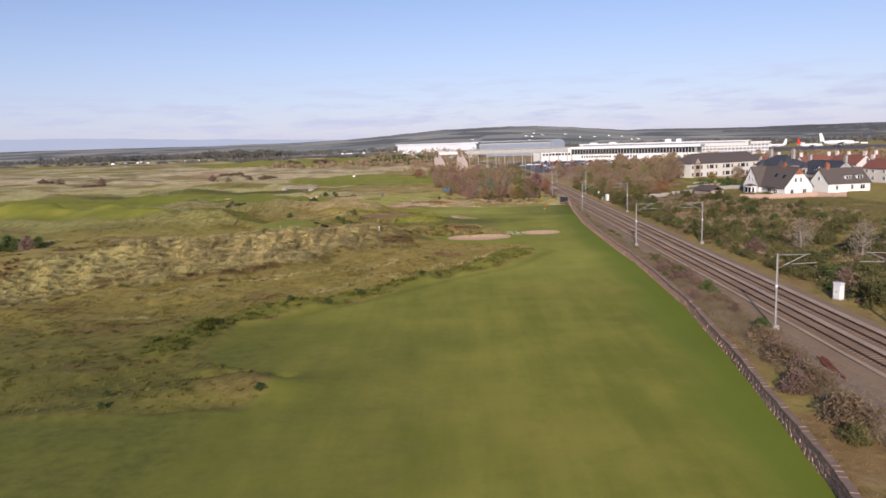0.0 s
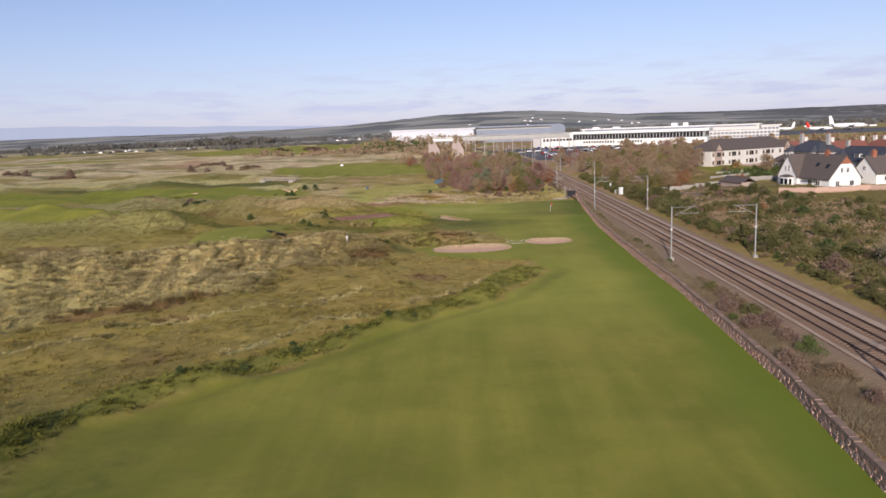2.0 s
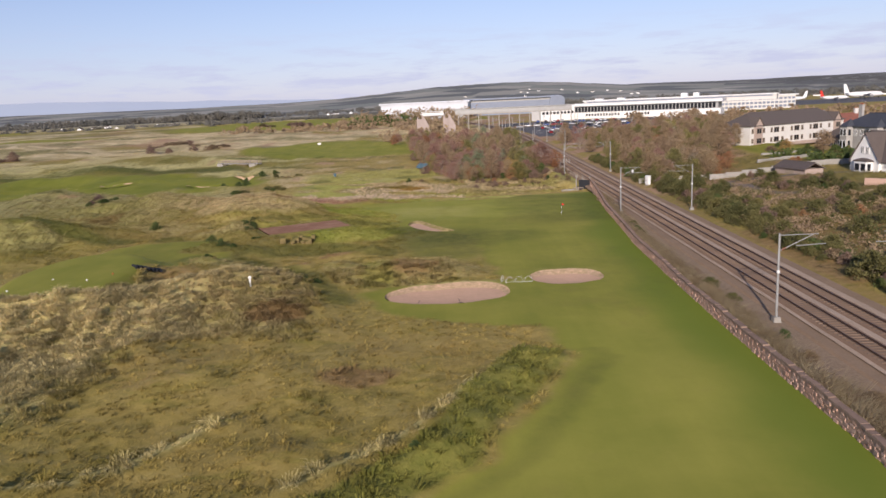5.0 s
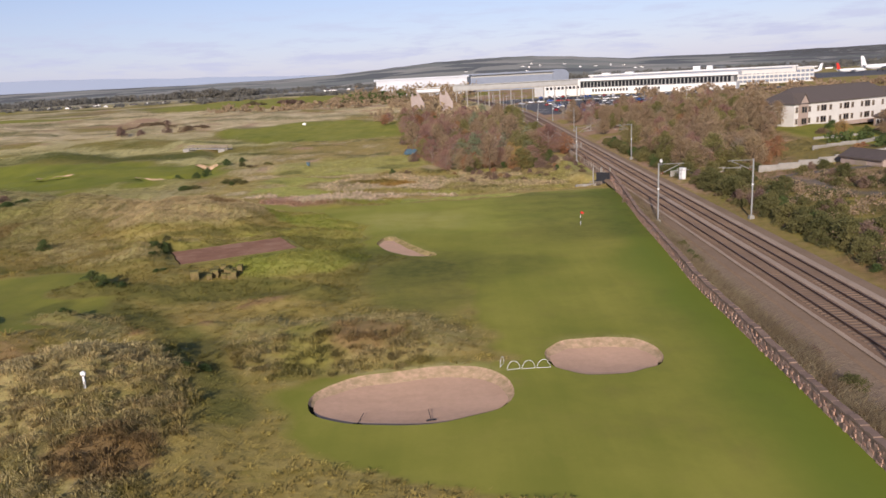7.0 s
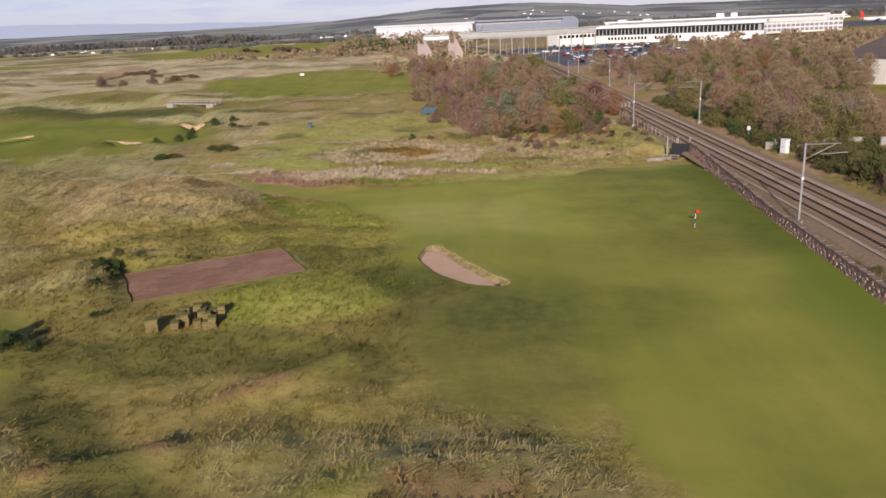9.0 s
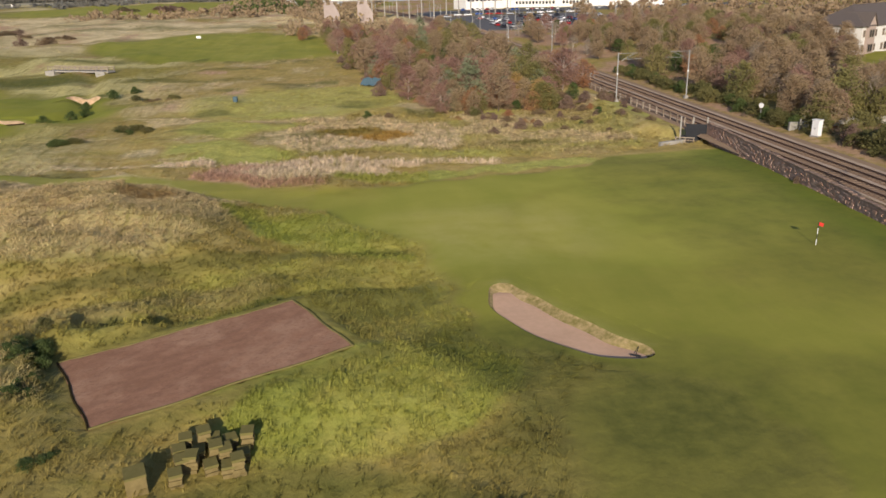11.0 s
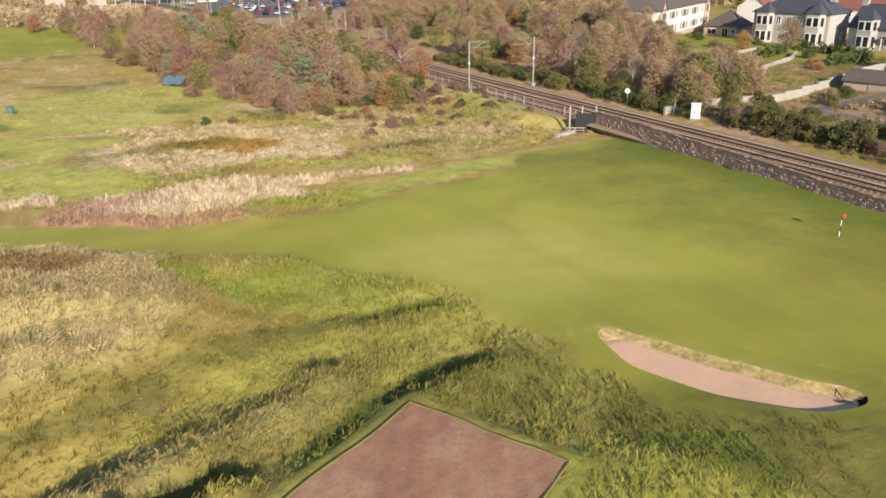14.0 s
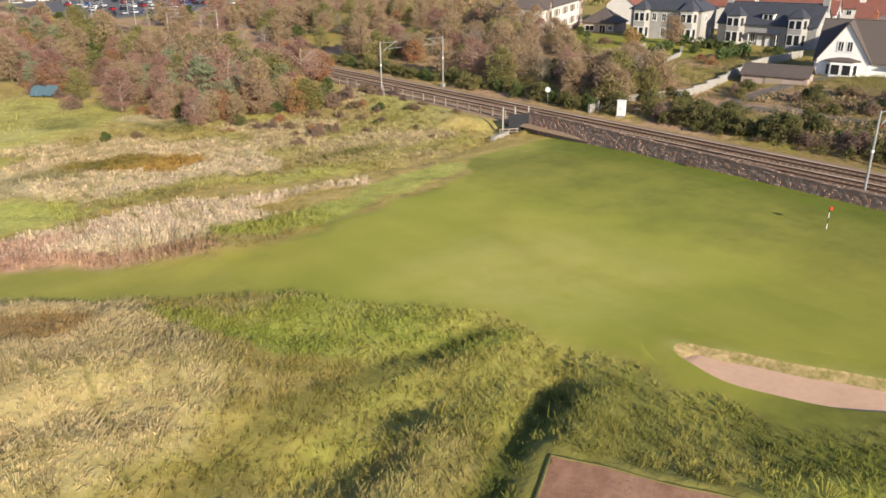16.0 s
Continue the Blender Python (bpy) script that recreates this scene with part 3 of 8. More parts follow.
def zones(x, y):
    """Kinds of cover by place: mown, green, dry, lush, brown, paved; dark also holds painted shade."""
    x, y = np.asarray(x, float), np.asarray(y, float)
    mown = fair_mask(x, y)
    wob = wave(x, y, 5, 4)
    green = np.maximum(smooth((1.22 - ell(x, y, 7, 227.0, 27, 20.0, 5)) * 1.7 + 0.15 * wave(x, y, 4, 7)), smooth((1.1 - np.maximum(np.abs(x - 27.5) / 6.5, np.abs(y - 252.5) / 3.2)) * 6)) * mown
    left = (x < wall_x(np.minimum(y, 257)) - 0.2) | ((y > 257) & (x < rail_x(y) - 8))
    # mown greens and fairways further into the links
    far_green = smooth((1 - ell(x, y, -92, 312, 42, 20, -12)) * 5 + 0.2 * wob)
    far_green = np.maximum(far_green, smooth((1 - ell(x, y, -58, 458, 48, 78, 25)) * 6 + 0.2 * wob))
    far_green = np.maximum(far_green, smooth((1 - ell(x, y, -190, 1050, 190, 230, 5)) * 5 + 0.3 * wob))
    far_green = np.maximum(far_green, smooth((1 - ell(x, y, -140, 318, 95, 40, -8)) * 5 + 0.6 * wob) * 0.9)
    far_green = np.maximum(far_green, smooth((1 - ell(x, y, -120, 225, 45, 14, -20)) * 5 + 0.3 * wob) * 0.7)
    far_green = np.maximum(far_green, smooth(lattice(x, y, 130, 11) * 2.2 - 0.5) * smooth((y - 520) / 200) * 0.8)
    lawn = smooth((1.0 - np.maximum(np.abs(x - 100) / 18, np.abs(y - 291) / 24)) * 5 + 0.3 * wob) * 0.9
    mown = np.maximum(np.maximum(mown, lawn), far_green * left)
    green = np.maximum(green, 0.35 * far_green * left)
    in_left = smooth((-2 - x) / 20)
    back, top = crest(x, y)
    dry = smooth((back + 16 + 2 * wob) / 4) * smooth((2.2 + 5 * smooth((x + 32) / 6) - back) / 1.2) * smooth(top / 1.5)
    dry = np.maximum(dry, 0.88 * smooth((back + 33 + 5 * wob) / 9) * (back < 0) * smooth((-20 - x) / 8))
    dry = np.maximum(dry, smooth((1.1 - ell(x, y, -34, 223.5, 13, 11.5, 15)) * 3 + 0.2 * wob) * (0.9 + 0.1 * lattice(x, y, 3, 66)))
    dry = np.maximum(dry, smooth((1.15 - ell(x, y, -34, 231, 12, 10, 10)) * 3 + 0.3 * wob))
    dry = np.maximum(dry, smooth((13 - seg(x, y, -95, 262, -46, 234)) / 6))
    dry = np.maximum(dry, smooth((11 - chain(x, y, [(-140, 231), (-113, 221), (-92, 211), (-66, 198)])) / 5))
    dry = np.maximum(dry, 0.6 * smooth((3.2 - seg(x, y, -30, 206.0, -19.5, 209.5)) / 1.6))
    dry = np.maximum(dry, smooth((1.12 - ell(x, y, -18, 249.0, 12.5, 6.4, -18)) * 3 + 0.25 * wob))
    dry = np.maximum(dry, smooth((2.0 + 0.9 * wob - seg(x, y, -10, 251, 4, 251.4)) / 1.4))
    dry = np.maximum(dry, smooth((2.0 + 1.2 * wob - seg(x, y, -60, 266, -30, 256)) / 1.4))
    dry = np.maximum(dry, 0.6 * smooth((1.15 - ell(x, y, 15, 272, 13, 19, 0)) * 3 + 0.3 * wob))
    dry = np.maximum(dry, 0.55 * smooth((1.15 - ell(x, y, 25, 277, 8, 17, 0)) * 3 + 0.4 * wob))
    dry = np.maximum(dry, 0.85 * smooth((1.15 - ell(x, y, -10, 274, 17, 13, -20)) * 3 + 0.4 * wob))
    dry = dry * (1 - 0.3 * smooth((1.2 - ell(x, y, -14, 153, 9, 11, 5)) * 1.6))
    dry = np.maximum(dry, smooth((1.15 - ell(x, y, -4.5, 169.5, 13.5, 8.5, 4)) * 2.5) * 0.62)
    dry = np.maximum(dry, smooth((1.15 - ell(x, y, -20.5, 162, 9, 6)) * 2.5) * 0.3)
    band = smooth((y - 470) / 25) * (1 - smooth((y - 800) / 150)) * smooth((wave(x, y, 45, 2) + 0.75) * 1.6)
    dry = np.maximum(dry, band * left)
    dry = np.maximum(dry, smooth(lattice(x * 0.4, y, 15, 12) * 2.0 + 0.6) * smooth((-45 - x) / 20) * smooth((y - 170) / 40))
    dry = np.maximum(dry, 0.9 * smooth(lattice(x, y, 24, 12) * 1.8 + 0.15) * smooth((-30 - x) / 30))
    dry = np.maximum(dry, 0.7 * smooth(lattice(x, y, 6, 15) * 1.7 + 0.1) * in_left * (y > 150))
    dry = np.maximum(dry, 0.8 * smooth(lattice(0.6 * x, y, 5, 18) * 2.2 + 0.1) * smooth((y - 256) / 8) * smooth((335 - y) / 20) * (x < 33))
    for line in PALE_LINES:
        dry = np.maximum(dry, smooth((0.85 + 0.35 * wob - chain(x, y, line)) / 0.8))
    way = smooth((2.3 + 0.8 * wob - chain(x, y, LOW_WAY)) / 2 + 0.4)
    way = np.maximum(way, smooth((3.2 + 0.8 * wob - chain(x, y, [(-31, 184), (-23, 185), (-15.5, 188), (-4, 184), (6, 184)])) / 2 + 0.4))
    way = np.maximum(way, 0.8 * smooth((1.0 + 0.5 * wob - chain(x, y, [(-38, 208), (-29.5, 212), (-24, 215.4), (-20, 217.2), (-13.7, 217)])) / 1 + 0.5))
    way = np.maximum(way, smooth((1.0 - np.abs(soil_in(x, y, 0.9))) / 0.8) * 0.7)
    dry = np.maximum(dry, 1.6 * smooth((4.2 - chain(x, y, LANE)) / 2))
    dry = dry * (1 - mown) * (1 - 0.8 * way)
    lush = smooth((3.0 + 0.8 * wob - chain(x, y, LUSH_LINE)) / 1.6)
    lush = np.maximum(lush, smooth((1.15 - ell(x, y, -11.5, 195.5, 8.3, 4.6, 25)) * 3))
    lush = np.maximum(lush, smooth((1.1 - ell(x, y, -13.5, 220.5, 5.5, 2.6, -10)) * 3) * 0.9)
    lush = np.maximum(lush, smooth((1.1 - ell(x, y, -9, 212.5, 9, 5, 20)) * 3) * 0.5)
    lush = np.maximum(lush, smooth((2.8 + wob - chain(x, y, [(-13, 243.6), (-5, 244), (5, 247.5), (15.5, 250)])) / 1.4))
    lush = np.maximum(lush, smooth((1.1 - ell(x, y, -22, 310, 24, 20)) * 3) * 0.6)
    lush = np.maximum(lush, (0.3 + 0.6 * smooth(lattice(x, y, 11, 19) * 1.8 + 0.3)) * smooth((y - 252) / 8) * smooth((345 - y) / 40) * smooth((x + 62) / 20) * smooth(0.95 - 0.8 * dry) * (x < 34))
    lush = np.maximum(lush, 0.55 * smooth((1.1 - ell(x, y, -14, 207, 20, 13, 20)) * 3) * smooth(0.9 - 0.7 * dry))
    lush = np.maximum(lush, 0.55 * smooth(lattice(x, y, 5, 37) * 1.6 + 0.1) * smooth((1.2 - ell(x, y, -6, 171, 15, 9, 4)) * 3))
    lush = np.maximum(lush, 0.95 * smooth((2.3 + wob - chain(x, y, [(-23.5, 231), (-19.5, 222.5), (-15, 219.5), (-9, 217)])) / 1.5))
    lush = np.maximum(lush, 0.9 * smooth((1.6 + 0.8 * wob - chain(x, y, [(-21.5, 204.5), (-18, 207), (-13, 209.5)])) / 1.2))
    lush = np.maximum(lush, 0.9 * smooth((1.15 - ell(x, y, -13.5, 223.5, 8.5, 4.2, -25)) * 2.5 + 0.25 * wob))
    lush = lush * (1 - mown) * (1 - 0.5 * way)
    brown = smooth((1.9 + 0.6 * wob - chain(x, y, [(-30, 249.6), (-23.3, 244.4), (-16, 241)])) / 1.2) * 0.9
    brown = np.maximum(brown, smooth((1.15 - ell(x, y, -1.3, 168.2, 4.2, 2.6)) * 2.5 + 0.3 * wob) * 0.7)
    brown = np.maximum(brown, smooth((1.15 - ell(x, y, -17, 158, 10, 9)) * 2 + 0.5 * wob) * 0.3)
    brown = np.maximum(brown, smooth((1.2 - ell(x, y, -24, 149, 11, 7)) * 2 + 0.6 * wob) * 0.18)
    brown = np.maximum(brown, smooth((1.1 - ell(x, y, -29.8, 228.3, 3.2, 2.2)) * 2.5) * 0.8)
    brown = np.maximum(brown, smooth((1.3 - np.minimum(seg(x, y, -14, 180.6, -7.6, 185), seg(x, y, -20.5, 172.6, -15.5, 174.2))) / 1.0) * 0.9)
    brown = np.maximum(brown, smooth((rail_x(y) - 6.5 - x) / 1.5) * (x > wall_x(np.minimum(y, 257))) * (y < 230) * smooth(wave(x, y, 6, 1) + 0.75))
    brown = np.maximum(brown, 0.7 * smooth(lattice(x, y, 9, 13) * 2 - 0.8) * smooth((-12 - x) / 15))
    brown = np.maximum(brown, 0.8 * (x > rail_x(y) + 7) * smooth(lattice(x, y, 11, 14) * 1.6 + 0.55) * (x < 85))
    for bx, by, br1, br2 in ((-40, 85, 6, 2.5), (-33, 70, 5, 2.5), (-19.5, 62, 5, 2.0), (-40, 119, 6, 3.0), (-34.5, 121.5, 4, 2.2), (-31.5, 125, 3.5, 1.8), (-31, 116, 3, 1.6),
                             (-55, 146, 5, 3), (-3.2, 134.7, 3.6, 2.0), (-13, 151, 3.5, 3)):
        brown = np.maximum(brown, 0.85 * smooth((1.15 - ell(x, y, bx, by, br1, br2, 10)) * 2 + 0.35 * wob + 0.3 * lattice(x, y, 2, 38)))
    brown = np.maximum(brown, 0.9 * smooth((x - rail_x(y) - 5.5) / 1) * smooth((rail_x(y) + 8.2 - x) / 2))
    brown = brown * (1 - mown) * (1 - way)
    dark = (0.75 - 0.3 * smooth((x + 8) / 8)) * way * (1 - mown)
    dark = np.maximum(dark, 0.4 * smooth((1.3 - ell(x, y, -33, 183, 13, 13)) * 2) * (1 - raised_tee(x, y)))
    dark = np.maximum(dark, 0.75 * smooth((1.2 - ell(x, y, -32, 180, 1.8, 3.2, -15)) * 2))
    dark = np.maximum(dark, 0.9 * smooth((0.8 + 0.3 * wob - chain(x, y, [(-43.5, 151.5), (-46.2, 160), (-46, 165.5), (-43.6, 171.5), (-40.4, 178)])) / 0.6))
    # shade in the hollow north of the ridge, painted dark
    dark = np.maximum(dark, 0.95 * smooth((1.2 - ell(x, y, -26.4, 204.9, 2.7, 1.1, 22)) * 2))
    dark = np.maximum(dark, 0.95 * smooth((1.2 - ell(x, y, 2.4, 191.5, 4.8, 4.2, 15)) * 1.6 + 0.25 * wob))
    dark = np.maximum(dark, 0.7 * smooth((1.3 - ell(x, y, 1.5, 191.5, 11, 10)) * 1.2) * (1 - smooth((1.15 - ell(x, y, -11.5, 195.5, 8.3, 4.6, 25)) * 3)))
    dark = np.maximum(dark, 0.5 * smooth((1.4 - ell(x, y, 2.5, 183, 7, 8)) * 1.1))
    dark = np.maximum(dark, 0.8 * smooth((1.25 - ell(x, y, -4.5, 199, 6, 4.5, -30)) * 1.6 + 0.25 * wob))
    # shadow lines behind the two low banks, painted dark
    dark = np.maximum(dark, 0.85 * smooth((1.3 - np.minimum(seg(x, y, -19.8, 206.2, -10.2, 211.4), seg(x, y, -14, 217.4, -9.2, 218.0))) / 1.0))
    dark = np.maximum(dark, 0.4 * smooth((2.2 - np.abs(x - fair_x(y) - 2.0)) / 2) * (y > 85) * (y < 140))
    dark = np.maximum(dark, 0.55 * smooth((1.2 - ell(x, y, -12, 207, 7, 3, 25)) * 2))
    # black shadow behind the hummock's ragged edge, painted on the turf
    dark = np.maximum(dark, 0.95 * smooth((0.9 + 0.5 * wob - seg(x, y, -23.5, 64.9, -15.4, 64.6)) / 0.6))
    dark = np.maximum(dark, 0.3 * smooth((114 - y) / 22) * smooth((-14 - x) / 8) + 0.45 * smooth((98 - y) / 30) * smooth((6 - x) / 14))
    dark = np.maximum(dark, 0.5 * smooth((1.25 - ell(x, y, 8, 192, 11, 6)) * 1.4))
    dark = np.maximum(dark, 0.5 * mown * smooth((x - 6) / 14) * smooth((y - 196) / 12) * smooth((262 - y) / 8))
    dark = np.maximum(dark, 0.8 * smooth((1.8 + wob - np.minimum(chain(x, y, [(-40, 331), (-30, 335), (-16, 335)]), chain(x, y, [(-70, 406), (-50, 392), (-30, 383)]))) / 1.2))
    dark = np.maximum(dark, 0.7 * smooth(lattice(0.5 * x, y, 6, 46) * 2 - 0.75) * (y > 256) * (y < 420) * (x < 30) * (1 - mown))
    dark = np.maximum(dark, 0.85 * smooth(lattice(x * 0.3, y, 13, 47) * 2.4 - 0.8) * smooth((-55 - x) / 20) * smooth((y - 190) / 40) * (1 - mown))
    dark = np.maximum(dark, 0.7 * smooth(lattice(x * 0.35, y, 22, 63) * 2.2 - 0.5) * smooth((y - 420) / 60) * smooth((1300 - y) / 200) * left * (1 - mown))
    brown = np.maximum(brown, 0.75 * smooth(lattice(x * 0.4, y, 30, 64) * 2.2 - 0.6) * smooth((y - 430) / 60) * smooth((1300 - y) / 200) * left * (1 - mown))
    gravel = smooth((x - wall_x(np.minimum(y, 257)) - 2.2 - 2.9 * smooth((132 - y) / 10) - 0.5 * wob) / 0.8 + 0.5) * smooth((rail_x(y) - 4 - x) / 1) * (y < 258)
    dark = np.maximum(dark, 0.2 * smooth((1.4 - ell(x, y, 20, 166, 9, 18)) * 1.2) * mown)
    moss = smooth((1.15 - ell(x, y, -10.5, 274, 8.5, 3.4, -25)) * 2.5 + 0.3 * wob) * 0.9
    paved = smooth((1.05 - np.maximum(np.abs(x - 78) / 48, np.abs(y - 545) / 62)) * 8) * (x > rail_x(y) + 9)
    paved = np.maximum(paved, smooth((1.05 - np.maximum(np.abs(x - 140) / 120, np.abs(y - 655) / 22)) * 8) * (x > rail_x(y) + 9))
    paved = np.maximum(paved, 0.8 * smooth((1.9 - np.minimum(seg(x, y, 62, 246, 66, 222), seg(x, y, 62, 246, 92, 243.5)) - 0.3) / 0.8))
    paved = np.maximum(paved, smooth((1.0 - np.maximum(np.abs(x - 430) / 160, np.abs(y - 960) / 120)) * 8))
    green = green * (1 - 0.25 * np.exp(-(((ell(x, y, 15.5, 223.0, 14.5, 14.0, 30) - 1) / 0.07) ** 2)))   # darker fringe round the putting surface
    green = np.maximum(green, 0.8 * mown * smooth((5 - chain(x, y, LANE)) / 3))
    green = np.maximum(green, (0.42 + 0.3 * smooth((152 - y) / 14)) * mown * smooth((y - 98) / 26) * left)
    beside = smooth((7.5 + 1.5 * wob - (wall_x(np.minimum(y, 257)) - x)) / 6) * mown * (y < 262)
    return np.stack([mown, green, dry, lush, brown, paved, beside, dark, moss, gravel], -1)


# ---------------------------------------------------------------- ground
def turf_material(name, blades=False):
    """Colour of the grass by kind of cover, for the ground and for the blades that stand on it."""
    m, nodes, links, b = shader(name, 0.95, 0, 0.12)
    geo = nodes.new("ShaderNodeNewGeometry")
    pos = geo.outputs["Position"]

    def attr(name):
        a = nodes.new("ShaderNodeAttribute")
        a.attribute_name = name
        s = nodes.new("ShaderNodeSeparateColor")
        links.new(a.outputs["Color"], s.inputs[0])
        return s.outputs

    def mth(op, a, c=None, clamp=False):
        return node_math(nodes, links, op, a, c, clamp)

    def mix(f, a, c):
        return node_mix(nodes, links, f, a, c)

    def crisp(mask, by, amount, sharp):
        """The mask with its edge broken up by noise."""
        k = mth("ADD", mask, mth("MULTIPLY", mth("SUBTRACT", by, 0.5), amount))
        return mth("ADD", mth("MULTIPLY", mth("SUBTRACT", k, 0.5), sharp), 0.5, True)

    def spread(n, lo, hi, k=1.0):
        s = mth("DIVIDE", mth("SUBTRACT", n, lo), hi - lo, True)
        return s if k == 1.0 else mth("MULTIPLY", s, k)

    def stretched(deg, sx, sy, detail=4):
        mp = nodes.new("ShaderNodeMapping")
        mp.inputs["Rotation"].default_value = (0, 0, radians(deg))
        mp.inputs["Scale"].default_value = (sx, sy, 0.3)
        links.new(pos, mp.inputs["Vector"])
        return node_noise(nodes, links, mp.outputs[0], 1.0, detail, 0.62)

    za, zb, zc = attr("cover_a"), attr("cover_b"), attr("cover_c")
    bare = nodes.new("ShaderNodeAttribute")
    bare.attribute_name = "cover_d"
    fine = node_noise(nodes, links, pos, 3.2, 6, 0.7)
    tuft = node_noise(nodes, links, pos, 0.9, 5, 0.65)
    wide = node_noise(nodes, links, pos, 0.11, 4, 0.55)
    vast = node_noise(nodes, links, pos, 0.028, 4, 0.55)
    patch = node_noise(nodes, links, pos, 0.27, 5, 0.62)
    rill = stretched(12, 1.0, 0.12)       # runs down the dune face
    comb = stretched(-48, 0.16, 0.8)       # long streaks of bent grass
    rough = mix(spread(tuft, 0.32, 0.68), (0.235, 0.19, 0.066), (0.41, 0.32, 0.125))
    rough = mix(spread(wide, 0.42, 0.68, 0.6), rough, (0.33, 0.245, 0.11))
    rough = mix(spread(vast, 0.5, 0.66, 0.22), rough, (0.24, 0.155, 0.075))
    rough = mix(spread(patch, 0.53, 0.66, 0.6), rough, (0.37, 0.29, 0.135))
    rough = mix(spread(comb, 0.56, 0.70, 0.6), rough, (0.22, 0.205, 0.055))
    rough = mix(spread(comb, 0.45, 0.34, 0.35), rough, (0.42, 0.33, 0.17))
    rough = mix(spread(patch, 0.46, 0.34, 0.38), rough, (0.15, 0.14, 0.045))
    dry = mix(spread(tuft, 0.3, 0.7), (0.28, 0.23, 0.125), (0.44, 0.36, 0.225))
    dry = mix(spread(rill, 0.46, 0.34, 0.75), dry, (0.19, 0.155, 0.07))
    dry = mix(spread(rill, 0.55, 0.68, 0.6), dry, (0.50, 0.41, 0.21))
    dry = mix(spread(comb, 0.46, 0.62, 0.65), dry, (0.26, 0.24, 0.065))
    dry = mix(spread(patch, 0.47, 0.36, 0.45), dry, (0.24, 0.175, 0.095))
    xyz = nodes.new("ShaderNodeSeparateXYZ")
    links.new(pos, xyz.inputs[0])
    inland = mth("MULTIPLY", spread(xyz.outputs["Y"], 198, 222), spread(xyz.outputs["X"], -75, -45))      # the marram is paler further in
    straw = mix(spread(tuft, 0.3, 0.7), (0.50, 0.41, 0.255), (0.76, 0.635, 0.41))
    straw = mix(inland, straw, mix(spread(tuft, 0.3, 0.7), (0.44, 0.34, 0.22), (0.63, 0.495, 0.355)))
    straw = mix(mth("MULTIPLY", mth("MULTIPLY", spread(xyz.outputs["Y"], 237, 243), spread(xyz.outputs["X"], 12, 4)), spread(xyz.outputs["Y"], 282, 262)), straw, mix(spread(tuft, 0.3, 0.7), (0.48, 0.385, 0.305), (0.71, 0.595, 0.475)))
    straw = mix(spread(rill, 0.46, 0.34, 0.75), straw, mix(inland, (0.22, 0.185, 0.095), (0.30, 0.26, 0.125)))
    straw = mix(spread(rill, 0.55, 0.68, 0.6), straw, (0.60, 0.50, 0.315))
    straw = mix(mth("MULTIPLY", mth("MULTIPLY", spread(xyz.outputs["X"], -50, -64), spread(xyz.outputs["Y"], 300, 260)), spread(xyz.outputs["Y"], 172, 190, 0.45)), straw, mix(spread(patch, 0.4, 0.6), (0.20, 0.165, 0.075), (0.32, 0.25, 0.135)))
    straw = mix(spread(comb, 0.52, 0.66, 0.4), straw, (0.27, 0.235, 0.10))
    beyond = mth("MULTIPLY", spread(xyz.outputs["Y"], 380, 480), spread(xyz.outputs["Y"], 1250, 1000))
    straw = mix(beyond, straw, mix(spread(wide, 0.35, 0.65), (0.43, 0.345, 0.235), (0.66, 0.55, 0.42)))
    dry = mix(spread(za[2], 0.55, 0.95), dry, straw)
    lush = mix(spread(tuft, 0.3, 0.72), (0.25, 0.25, 0.064), (0.41, 0.385, 0.125))
    lush = mix(spread(patch, 0.44, 0.57, 0.6), lush, (0.40, 0.345, 0.122))
    lush = mix(spread(wide, 0.5, 0.62, 0.6), lush, (0.26, 0.29, 0.07))
    lush = mix(spread(xyz.outputs["Y"], 185, 140), lush, mix(spread(tuft, 0.3, 0.7), (0.155, 0.165, 0.047), (0.29, 0.265, 0.088)))
    lush = mix(spread(xyz.outputs["Y"], 236, 242, 0.6), lush, mix(spread(tuft, 0.35, 0.65), (0.25, 0.275, 0.08), (0.39, 0.385, 0.125)))
    lush = mix(spread(fine, 0.48, 0.36, 0.4), lush, (0.12, 0.14, 0.03))
    brown = mix(spread(tuft, 0.32, 0.7), (0.18, 0.115, 0.065), (0.36, 0.25, 0.14))
    brown = mix(spread(patch, 0.48, 0.64, 0.5), brown, (0.28, 0.175, 0.085))
    brown = mix(spread(xyz.outputs["Y"], 232, 240), brown, mix(spread(tuft, 0.32, 0.7), (0.33, 0.20, 0.16), (0.50, 0.33, 0.27)))
    mow = stretched(6, 0.33, 0.035)
    mown = mix(spread(mth("ADD", mth("MULTIPLY", wide, 0.5), mth("MULTIPLY", mow, 0.5)), 0.38, 0.64), (0.185, 0.195, 0.039), (0.295, 0.279, 0.063))
    mown = mix(spread(vast, 0.5, 0.68, 0.5), mown, (0.31, 0.265, 0.07))
    mown = mix(spread(vast, 0.48, 0.36, 0.45), mown, (0.16, 0.175, 0.034))
    mown = mix(spread(patch, 0.54, 0.7, 0.4), mown, (0.33, 0.275, 0.085))
    mown = mix(spread(patch, 0.46, 0.32, 0.4), mown, (0.165, 0.17, 0.036))
    mown = mix(spread(fine, 0.4, 0.7, 0.2), mown, (0.16, 0.165, 0.03))
    green = mix(spread(wide, 0.35, 0.65), (0.315, 0.33, 0.071), (0.40, 0.385, 0.096))
    wx_, wy_ = mth("DIVIDE", mth("ADD", xyz.outputs["X"], 1.0), 12.0), mth("DIVIDE", mth("SUBTRACT", xyz.outputs["Y"], 222.0), 10.0)
